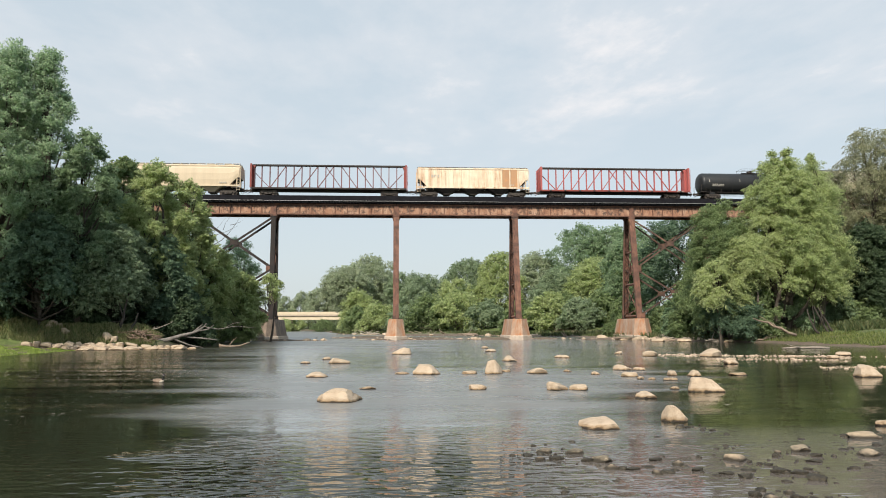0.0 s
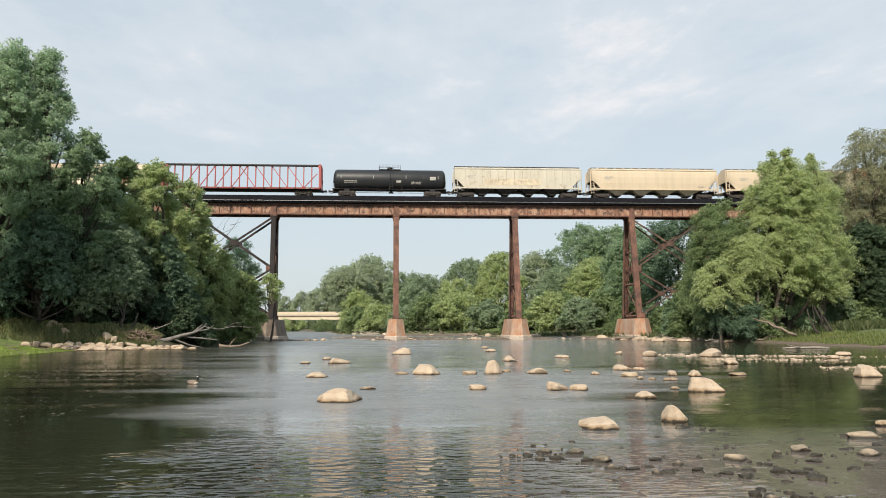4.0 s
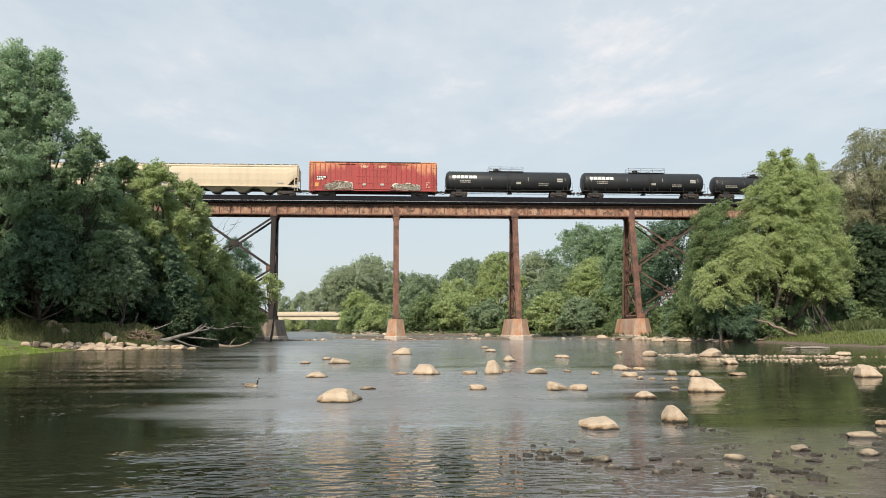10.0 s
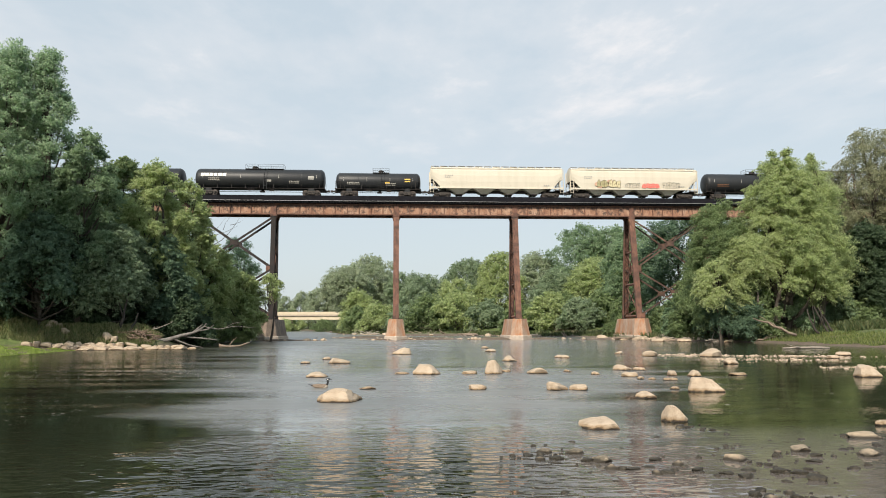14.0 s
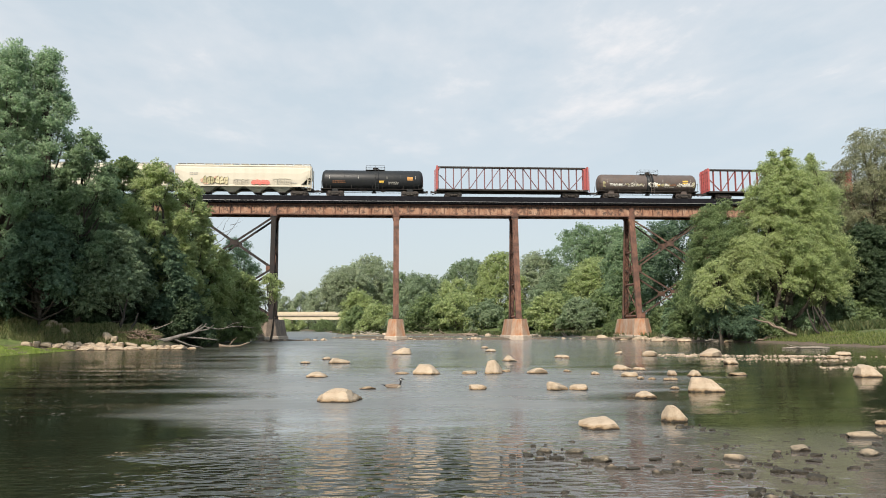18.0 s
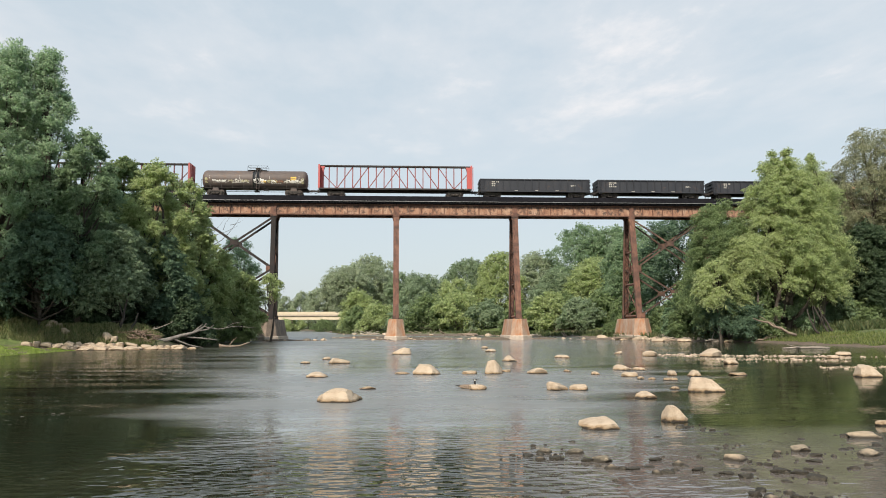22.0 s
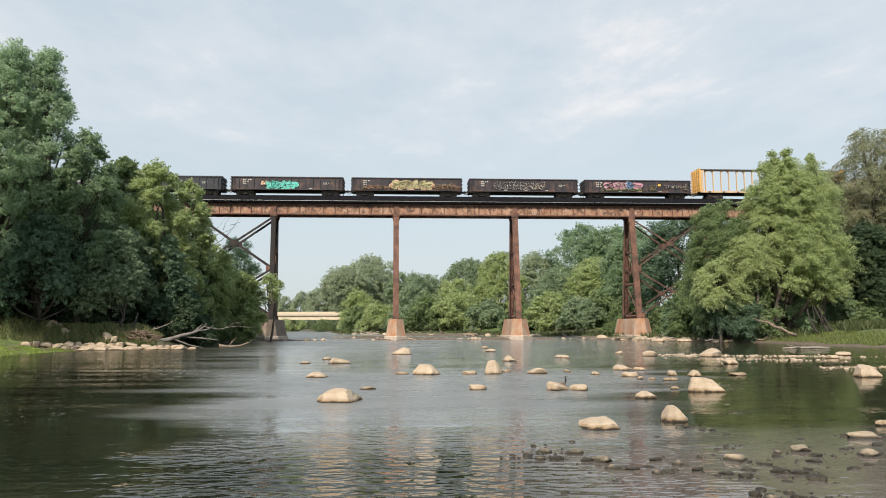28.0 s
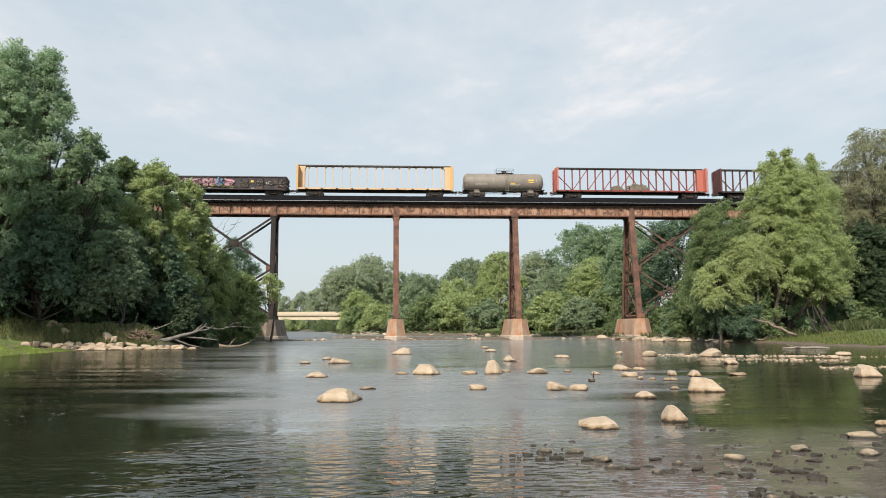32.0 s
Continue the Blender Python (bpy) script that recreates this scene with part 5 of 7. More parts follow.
        for z in (0.34, 0.62):
            guard.rod((x0, y, ztop + z), (x1, y, ztop + z), 0.018, n=5)
    for x in (x0, x1):
        guard.rod((x, -0.86, ztop + 0.62), (x, 0.86, ztop + 0.62), 0.018, n=5)
    part("top_handrail", guard, UNDER, car)
    ladder(car, dome + 0.25, -radius - 0.08, 0.8, zc + 0.2, mat)
    lad = Mesh()
    for dx in (0.05, 0.45):
        pr = None
        for k in range(6):
            a = radians(180 - k * 15)
            p = (dome + dx, (radius + 0.08) * math.cos(a), zc + 0.2 + (radius) * math.sin(a))
            if pr:
                lad.beam(pr, p, 0.05)
            pr = p
    part("ladder", lad, mat, car)
    brake_wheel(car, half - 0.1, 0.4, 2.1)

    def on_shell(name, x, a0, w, h, m, rows=1, seed=1, lit=True):
        """Marks that lie on the curve of the shell, by their angle above its middle."""
        r = random.Random(seed)
        mm = Mesh()
        for k in range(rows):
            a = a0 - k * h * 1.5 / radius
            xx = x
            while xx < x + w - 0.05:
                cw = w if rows == 1 and not lit else r.uniform(0.14, 0.3)
                cw = min(cw, x + w - xx)
                p = []
                hh = h * (r.uniform(0.6, 1.0) if lit else 1.0)
                for b in (a - hh / 2 / radius, a + hh / 2 / radius):
                    p.append((-(radius + 0.014) * math.cos(b), zc + (radius + 0.014) * math.sin(b)))
                mm.add([(xx, *p[0]), (xx + cw, *p[0]), (xx + cw, *p[1]), (xx, *p[1])], [(0, 1, 2, 3)])
                xx += cw + 0.07
        mark = part(name, mm, m, car)
        if name == "stencil":
            tagged(mark, kind="stuff")

    if brand:
        for k in range(6):
            on_shell("brand_mark", -half + 1.0 + k * 0.62, 0.30, 0.54, 0.46, WHITE_PAINT, 1, 3, False)
        on_shell("stencil", -half + 2.1, -0.06, 1.6, 0.16, DIM_PAINT, 2, 4)
    else:
        on_shell("stencil", -half + 1.7, -0.22, 1.9, 0.15, DIM_PAINT if marks != 2 else RUST_MARK, 2, 5)
    for k in range(4):
        on_shell("grab_mark", -half + 1.2 + k * (2 * half - 2.4) / 3, 0.15, 0.06, 0.5, DIM_PAINT, 1, 6, False)
    on_shell("placard", half - 2.4, 0.05, 0.85, 0.5, {1: DIM_PAINT, 2: SIGN_ORANGE, 3: SIGN_YELLOW}[marks], 1, 7, False)
    on_shell("placard", 1.0, -0.25, 0.7, 0.32, SIGN_YELLOW if marks != 1 else DIM_PAINT, 1, 8, False)
    on_shell("stencil", half - 5.2, -0.3, 1.5, 0.16, DIM_PAINT, 2, 9)
    return car, half, on_shell


def scrawl(car, radius, zc, x, w, tall, mat, strokes, seed, upright=False):
    """Loose sprayed strokes that follow the curve of a tank, none of them readable."""
    r = random.Random(seed)
    m = Mesh()
    for _ in range(strokes):
        ax, az = x + r.random() * w, r.uniform(-1, 1) * tall / 2
        if upright:
            bx, bz = ax + r.uniform(-0.04, 0.04), r.uniform(-1, 1) * tall / 2
        else:
            bx, bz = ax + r.uniform(-0.35, 0.35), max(-tall / 2, min(tall / 2, az + r.uniform(-0.3, 0.3)))
        d = Vector((bx - ax, bz - az))
        if d.length < 0.05:
            continue
        n = Vector((-d.y, d.x)).normalized() * r.uniform(0.03, 0.075)
        corners = []
        for px, pz in ((ax + n.x, az + n.y), (ax - n.x, az - n.y), (bx - n.x, bz - n.y), (bx + n.x, bz + n.y)):
            a = pz / radius - 0.24
            corners.append((px, -(radius + 0.022) * math.cos(a), zc + (radius + 0.022) * math.sin(a)))
        m.add(corners, [(0, 1, 2, 3)])
    tagged(part("graffiti", m, mat, car), kind="stuff")


def gondola_car(x0, x1, mat, label, seed=1):
    car, half = car_base(x0, x1, "gondola_car", label, "gondola car", 2.0)
    low, top = 0.92, 2.64
    h = half - 0.12
    part("floor", Mesh().span(-h, h, -1.4, 1.4, low + 0.02, low + 0.12).span(-h, h, -0.3, 0.3, low - 0.32, low + 0.02), UNDER, car)
    for s in (-1, 1):
        w = part("side", Mesh().span(-h, h, s * 1.43 - 0.025, s * 1.43 + 0.025, low - 0.1, top), mat, car)
        part("top_rim", Mesh().span(-h - 0.05, h + 0.05, s * 1.47 - 0.1, s * 1.47 + 0.1, top - 0.06, top + 0.08), mat, w)
        part("bottom_rim", Mesh().span(-h, h, s * 1.47 - 0.07, s * 1.47 + 0.07, low - 0.16, low + 0.03), mat, w)
        rib = Mesh().box(0, s * 1.5, (low + top) / 2, 0.11, 0.12, top - low - 0.1).data("rib", GON_BLACK)
        n = 16
        for k in range(n):
            part("rib", rib, None, w, at=pose(-h + 0.08 + k * (2 * h - 0.16) / (n - 1), 0, 0))
        e = part("end", Mesh().span(s * h - 0.03, s * h + 0.03, -1.4, 1.4, low - 0.1, top), mat, car)
        part("top_rim", Mesh().box(s * h, 0, top + 0.01, 0.2, 2.9, 0.14), mat, e)
        for k in range(3):
            part("end_rib", Mesh().box(s * (h + 0.08), 0, low + 0.35 + k * 0.55, 0.16, 2.8, 0.16), mat, e)
        part("end_sill", Mesh().box(s * (h - 0.2), 0, 0.88, 0.7, 2.6, 0.26), UNDER, car)
        ladder(car, s * (h - 0.3), -1.56, 0.5, top - 0.1, mat)
        ladder(car, s * (h - 0.3), 1.56, 0.5, top - 0.1, mat)
    part("brake_cylinder", Mesh().rod((-0.6, -0.6, 0.72), (0.4, -0.6, 0.72), 0.15).box(1.4, -0.6, 0.72, 0.6, 0.3, 0.3), UNDER, car)
    brake_wheel(car, half, 0.5, 1.9)
    y = -1.565
    lettering(car, -half + 1.8, 2.4, 1.1, 0.85, 3, -1.462, DIM_PAINT, seed)
    lettering(car, half - 3.0, 1.9, 0.8, 0.3, 2, -1.462, DIM_PAINT, seed + 1)
    for k in range(3):
        plate(car, -half + 5.5 + k * 3.1, low + 0.03, 0.5, 0.1, y + 0.01, DIM_PAINT, "reflector")
    return car, half


def boxcar_paint():
    """Crimson paint that has blown to orange rust in streaks towards the car's ends and roof."""
    m = Nodes("rust_bloomed_red_boxcar_paint", 0.6)
    m.b.inputs["Specular IOR Level"].default_value = 0.3
    xyz = m.n("ShaderNodeSeparateXYZ")
    m.link(m.co.outputs["Object"], xyz.inputs[0])
    ends = m.n("ShaderNodeMath")
    ends.operation = "ABSOLUTE"
    m.link(xyz.outputs[0], ends.inputs[0])
    far, high = m.n("ShaderNodeMapRange"), m.n("ShaderNodeMapRange")
    far.inputs["From Min"].default_value, far.inputs["From Max"].default_value = 4.0, 9.6
    high.inputs["From Min"].default_value, high.inputs["From Max"].default_value = 2.6, 5.0
    m.link(ends.outputs[0], far.inputs["Value"])
    m.link(xyz.outputs[2], high.inputs["Value"])
    place = m.mix(0.55, far.outputs[0], high.outputs[0])
    worn = m.mix(0.5, m.noise((0.9, 0.9, 0.22), 5, 0.7), place)
    c = m.mix(m.ramp(m.noise((1.3, 1.3, 0.2), 5, 0.65), (0.42, 0.0), (0.72, 0.75)), (0.37, 0.066, 0.062), (0.25, 0.055, 0.05))
    c = m.mix(m.ramp(worn, (0.46, 0.0), (0.57, 0.75), (0.70, 1.0)), c, m.ramp(m.noise(1.6, 5, 0.7), (0.3, (0.56, 0.20, 0.10)), (0.7, (0.72, 0.40, 0.21))))
    c = m.mix(m.ramp(m.noise((2.5, 2.5, 0.15), 4, 0.7), (0.55, 0.0), (0.75, 0.5)), c, (0.20, 0.07, 0.05))
    return m.colour(c).bump(m.noise(6.0, 4), 0.12, 0.01).mat


WINE = plain("dark_wine_outline_paint", (0.17, 0.055, 0.055), 0.6, 0, 0.2)


def box_car(x0, x1, label):
    car, half = car_base(x0, x1, "boxcar", label, "boxcar", 2.6)
    low, top = 0.88, 5.12
    h = half - 0.1
    mat = boxcar_paint()
    part("body", Mesh().span(-h, h, -1.42, 1.42, low, top - 0.12), mat, car)
    for a, b, m in ((-h - 0.03, -h + 2.3, mat), (-h + 2.3, h - 2.3, UNDER), (h - 2.3, h + 0.03, mat)):
        part("roof_section", Mesh().loft([[(x, -1.5, top - 0.14), (x, -1.5, top - 0.02), (x, 0, top + 0.1), (x, 1.5, top - 0.02), (x, 1.5, top - 0.14)] for x in (a, b)]), m, car)
    rib = Mesh().box(0, 0, (low + top) / 2, 0.12, 0.08, top - low - 0.3).data("side_rib", mat)
    n = 26
    for s in (-1, 1):
        for k in range(n):
            x = -h + 0.08 + k * (2 * h - 0.16) / (n - 1)
            if abs(x) > 2.75:
                part("side_rib", rib, None, car, at=pose(x, s * 1.45, 0))
        for x in (-1.33, 1.33):
            d = part("door", Mesh().box(x, s * 1.47, 2.88, 2.58, 0.09, 3.66).box(x, s * 1.53, 1.85, 2.4, 0.04, 0.08).box(x, s * 1.53, 3.9, 2.4, 0.04, 0.08).box(x, s * 1.53, 2.88, 2.4, 0.04, 0.08), BRIGHT_RED if s > 0 else mat, car)
            for dx in (-0.8, -0.25, 0.25, 0.8):
                part("locking_rod", Mesh().rod((x + dx, s * 1.57, 1.25), (x + dx, s * 1.57, 4.62), 0.03), mat, d)
            part("door_mark", Mesh().prism([(x + 0.55 * math.cos(a * math.pi / 6), 4.36 + 0.2 * math.sin(a * math.pi / 6)) for a in range(12)], s * 1.525 - 0.012, s * 1.525 + 0.012), SALMON, d)
            part("handle", Mesh().box(x, s * 1.6, 1.65, 0.5, 0.05, 0.3), DIM_PAINT, d)
        part("door_track", Mesh().span(-5.2, 5.2, s * 1.5 - 0.06, s * 1.5 + 0.06, low + 0.05, low + 0.17).span(-5.2, 5.2, s * 1.5 - 0.05, s * 1.5 + 0.05, 4.74, 4.84), mat, car)
        part("side_sill", Mesh().span(-h, h, s * 1.44 - 0.04, s * 1.44 + 0.04, low - 0.18, low), mat, car)
        for k in range(9):
            part("end_rib", Mesh().box(s * (h + 0.05), 0, low + 0.35 + k * 0.44, 0.12, 2.7, 0.14), SALMON if s < 0 else mat, car)
        ladder(car, s * (h - 0.35), -1.53, 0.5, top - 0.2, mat)
        ladder(car, s * (h - 0.35), 1.53, 0.5, 2.2, mat)
    part("center_sill", Mesh().span(-h, h, -0.3, 0.3, 0.7, 1.0), UNDER, car)
    brake_wheel(car, half + 0.08, 0.5, 2.3)
    graffiti(car, -6.8, -3.0, 0.85, 2.0, -1.502, PALE_SILVER, SILVER, 6, 91, SILVER, 0.12)
    graffiti(car, 3.1, 7.0, 0.85, 1.75, -1.502, PALE_SILVER, SILVER, 6, 92, SILVER, 0.12)
    scribble(car, -6.9, -2.9, 0.8, 2.2, -1.52, (WINE, PALE_SILVER, PALE_SILVER, PALE_SILVER, PALE_SILVER), 300, 5)
    scribble(car, 3.0, 7.1, 0.8, 1.9, -1.52, (WINE, PALE_SILVER, PALE_SILVER, PALE_SILVER, PALE_SILVER), 260, 6)
    plate(car, -7.65, 2.75, 1.5, 0.36, -1.5, INK, "number_panel")
    lettering(car, -8.3, 2.9, 1.4, 0.62, 2, -1.515, WHITE_PAINT, 7)
    lettering(car, 7.9, 2.1, 0.55, 0.9, 4, -1.515, SALMON, 8)
    plate(car, -8.3, 1.6, 0.5, 0.6, -1.5, SIGN_ORANGE)
    return car


CB = "lumber flatcar with truss spine and bulkheads"
hopper_car(-42.4, -22.95, CREAM, "cream covered hopper car with curved sides")
centerbeam_car(-21.85, 1.44, MAROON, DARK_RED, "empty maroon and red " + CB)
c, h = hopper_car(2.71, 19.96, RUSTY_CREAM, "rust-streaked cream ribbed covered hopper car", 3, True)
BROWN_PANEL = worn_paint("rust_brown_side_panel", (0.46, 0.27, 0.15), (0.30, 0.17, 0.10), (0.56, 0.28, 0.12), 0.5)
for k in (9, 10):
    part("side_panel", Mesh().box(-h + 1.85 + (k + 0.5) * (2 * h - 3.7) / 11, -1.492, 2.78, 1.0, 0.008, 2.66), BROWN_PANEL, c, "rust-brown side panel")
centerbeam_car(21.49, 44.82, RED, RED, "empty faded red " + CB)
tank_car(46.51, 63.35, TANK_BLACK, "black tank car with a small top platform", 1.57, marks=1)
c, h = hopper_car(64.40, 84.14, GREY_CREAM, "stained ivory ribbed covered hopper car", 4, True)
part("stain", Mesh().box(-0.8, -1.486, 2.25, 8.5, 0.008, 0.95), plain("painted_over_patch", (0.55, 0.46, 0.33), 0.7, 0, 0.35, 1.5), c, "dull brown painted-over patch")
hopper_car(85.23, 105.30, CREAM, "cream covered hopper car with curved sides")
hopper_car(106.42, 127.13, CREAM, "warm beige covered hopper car with curved sides")
box_car(128.50, 147.60, "red double-door boxcar with orange rust blooms and graffiti")
tank_car(148.89, 168.15, TANK_BLACK, "long black tank car with a white brand panel", 1.52, -0.4, True, 5.2)
tank_car(169.82, 188.80, TANK_BLACK, "long black tank car with a white brand panel", 1.52, 0.6, True, 5.6)
tank_car(190.39, 203.06, TANK_BLACK, "short black tank car with pale stencils", 1.31, 0.4, False, 2.4, 3)
hopper_car(204.35, 224.85, PALE_CREAM, "pale cream covered hopper car with curved sides")
c, h = hopper_car(225.60, 245.71, PALE_CREAM, "pale cream covered hopper car with graffiti letters")
graffiti(c, -5.8, -4.2, 1.55, 2.7, -1.6, UMBER, OCHRE, 3, 11, SALMON)
graffiti(c, -4.0, -2.2, 1.55, 2.7, -1.6, UMBER, PALE_OCHRE, 3, 12, SALMON)
graffiti(c, -1.4, 0.8, 1.6, 2.3, -1.6, DIM_PAINT, None, 4, 13)
graffiti(c, 1.2, 3.8, 1.5, 2.2, -1.6, CORAL, CORAL, 5, 14)
graffiti(c, 4.4, 7.0, 1.5, 2.4, -1.6, DIM_PAINT, None, 5, 15)
tank_car(246.97, 262.14, TANK_BLACK, "black tank car with an orange patch", 1.52, 0.4, False, 2.8, 2)
centerbeam_car(264.0, 287.36, MAROON, RED, "empty maroon " + CB)
c, h, mark = tank_car(288.91, 304.30, TANK_BROWN, "grimy grey-brown tank car covered with graffiti", 1.40, 0.3, False, 2.8, 3)
scrawl(c, 1.46, 2.38, -7.05, 0.28, 1.0, OCHRE, 12, 40, True)
for k, (x, w, tall, m, n) in enumerate(((-5.9, 2.0, 0.3, WHITE_PAINT, 16), (-5.6, 2.4, 0.42, DIM_PAINT, 18), (-3.4, 0.22, 0.45, OCHRE, 5), (-2.9, 2.2, 0.5, SILVER, 34), (-1.6, 0.8, 0.3, OCHRE, 10), (0.15, 1.4, 0.75, WHITE_PAINT, 40), (1.7, 1.7, 0.36, OCHRE, 20), (2.6, 0.8, 0.3, WHITE_PAINT, 8), (3.2, 1.1, 0.26, RUST_MARK, 14), (4.4, 2.6, 0.5, SILVER, 46), (4.9, 1.6, 0.3, WHITE_PAINT, 12))):
    scrawl(c, 1.46, 2.38, x, w, tall, m, n, 41 + k)
scrawl(c, 1.46, 2.38, 6.85, 0.34, 1.0, OCHRE, 14, 60, True)
part("band", Mesh().loft([[(x, 1.476 * math.cos(2 * math.pi * i / 28), 2.38 + 1.476 * math.sin(2 * math.pi * i / 28)) for i in range(28)] for x in (-0.25, 0.75)]), TANK_BLACK, c, "sooty black spill band round the tank", smooth=True)
centerbeam_car(305.84, 329.00, DARK_RED, BRIGHT_RED, "empty bright red " + CB)
gondola_car(330.05, 346.9, GON_BLACK, "black ribbed gondola car", 21)
gondola_car(348.00, 364.73, GON_BLACK, "black ribbed gondola car", 22)
gondola_car(365.95, 382.5, GON_BLACK, "black ribbed gondola car", 23)
c, h = gondola_car(383.65, 400.15, GON_GREY, "charcoal gondola car with turquoise graffiti", 24)
graffiti(c, -3.0, 1.2, 0.95, 2.1, -1.565, PALE_TEAL, TEAL, 6, 31, TEAL, 0.1)
scribble(c, -3.0, 1.2, 1.0, 2.2, -1.585, (PALE_TEAL, TEAL), 60, 71)
graffiti(c, -3.8, -2.6, 1.5, 2.1, -1.56, SALMON, SALMON, 2, 39)
c, h = gondola_car(401.29, 417.85, GON_GREY, "charcoal gondola car with ochre and salmon graffiti", 25)
graffiti(c, -2.2, 3.8, 0.98, 2.36, -1.565, PALE_OCHRE, OCHRE, 6, 32, SALMON, 0.1)
scribble(c, -2.1, 3.7, 1.05, 2.3, -1.585, (PALE_OCHRE, OCHRE, SILVER, UMBER), 110, 72)
scribble(c, -6.5, -2.2, 0.95, 1.55, -1.57, (SALMON, OCHRE, SALMON), 130, 73)
scribble(c, 3.8, 8.0, 0.95, 1.75, -1.57, (SALMON, OCHRE, SALMON), 140, 74)
c, h = gondola_car(418.88, 435.50, GON_GREY, "charcoal gondola car with pale outline graffiti", 26)
graffiti(c, -4.4, 3.2, 1.05, 2.2, -1.565, WHITE_PAINT, GON_GREY, 8, 35, None, 0.11)
scribble(c, -4.3, 3.1, 1.1, 2.2, -1.585, (WHITE_PAINT, SILVER, DIM_PAINT), 60, 84)
c, h = gondola_car(436.45, 453.05, GON_GREY, "charcoal gondola car with multicoloured graffiti", 27)
scribble(c, -5.6, 1.0, 1.0, 1.4, -1.57, (LIME, OCHRE, LIME), 90, 75)
graffiti(c, -5.3, -1.9, 1.2, 2.42, -1.58, SILVER, PINK, 3, 76, None, 0.07)
graffiti(c, -1.9, -0.8, 1.2, 2.42, -1.58, SILVER, BLUE, 1, 77, None, 0.07)
graffiti(c, -0.8, 0.6, 1.2, 2.35, -1.58, SILVER, PINK, 1, 78, None, 0.07)
scribble(c, -5.2, 0.4, 1.3, 2.4, -1.61, (UMBER, SILVER, WHITE_PAINT, UMBER, GON_BLACK), 120, 79)
scribble(c, 1.9, 3.0, 1.0, 2.0, -1.57, (DIM_PAINT, OCHRE), 26, 80)
plate(c, 3.3, 1.95, 0.42, 0.3, -1.57, SIGN_YELLOW)
scribble(c, 4.3, 5.2, 1.5, 2.1, -1.57, (DIM_PAINT, SILVER), 12, 81)
scribble(c, 5.9, 7.0, 1.5, 2.1, -1.57, (DIM_PAINT, SILVER), 16, 82)
scribble(c, 7.4, 7.9, 1.2, 2.4, -1.57, (SILVER, DIM_PAINT), 14, 83)
centerbeam_car(454.35, 477.71, BLEACHED_YELLOW, YELLOW, "orange-yellow lumber flatcar with bleached upright posts", 18, False)
tank_car(479.33, 491.53, TANK_GREY, "dusty grey-beige tank car", 1.37, 0.2, False, 2.6, 3)
centerbeam_car(493.4, 517.0, DARK_RED, FADED_RED, "faded red " + CB, load=5, load_x=0.9)
centerbeam_car(518.9, 541.9, DARK_MAROON, DARK_MAROON, "empty dark red " + CB)


# ---- the goose on the river ----
goose = thing("goose", pose(-7.5, 22.5, 0), "grey-brown goose with a black neck swimming on the river", "bird")
FEATHER = plain("grey_brown_feathers", (0.20, 0.15, 0.11), 0.9, 0, 0.4, 14)
PALE_FEATHER = plain("pale_breast_feathers", (0.42, 0.37, 0.30), 0.9, 0, 0.2, 14)
BLACK_FEATHER = plain("black_feathers", (0.015, 0.015, 0.015), 0.7, 0, 0.2, 14)


def egg(rings, n=12):
    rings = [tuple(0.7 * v for v in r) for r in rings]
    return Mesh().loft([[(x, ry * math.cos(2 * math.pi * i / n), z + rz * math.sin(2 * math.pi * i / n)) for i in range(n)] for x, ry, rz, z in rings])


part("body", egg(((-0.36, 0.02, 0.02, 0.13), (-0.26, 0.09, 0.07, 0.10), (-0.08, 0.15, 0.12, 0.07), (0.12, 0.15, 0.13, 0.07), (0.24, 0.10, 0.10, 0.09), (0.31, 0.03, 0.04, 0.11))), FEATHER, goose, smooth=True)
part("breast", egg(((0.10, 0.14, 0.12, 0.05), (0.24, 0.11, 0.10, 0.07), (0.32, 0.04, 0.05, 0.09))), PALE_FEATHER, goose, smooth=True)
part("tail", egg(((-0.48, 0.03, 0.01, 0.17), (-0.38, 0.07, 0.02, 0.15), (-0.25, 0.07, 0.04, 0.13))), BLACK_FEATHER, goose, smooth=True)
part("neck", Mesh().rod((0.18, 0, 0.08), (0.218, 0, 0.18), 0.036, 0.027).rod((0.218, 0, 0.177), (0.21, 0, 0.30), 0.027, 0.024), BLACK_FEATHER, goose, smooth=True)
head = part("head", egg(((0.25, 0.02, 0.02, 0.43), (0.30, 0.045, 0.045, 0.44), (0.37, 0.04, 0.04, 0.44), (0.41, 0.02, 0.02, 0.43))), BLACK_FEATHER, goose, smooth=True)
part("beak", egg(((0.40, 0.02, 0.018, 0.43), (0.47, 0.012, 0.008, 0.425)), 8), BLACK_FEATHER, head, smooth=True)
part("cheek_patch", Mesh().box(0.221, 0, 0.294, 0.028, 0.068, 0.035), WHITE_PAINT, head)
part("wing", egg(((-0.32, 0.03, 0.02, 0.15), (-0.1, 0.145, 0.07, 0.14), (0.12, 0.13, 0.06, 0.15), (0.2, 0.04, 0.03, 0.14))), FEATHER, goose, smooth=True)


for piece in goose.children_recursive:
    piece.data.transform(Matrix.Diagonal((1.12, 0.95, 0.9, 1)))


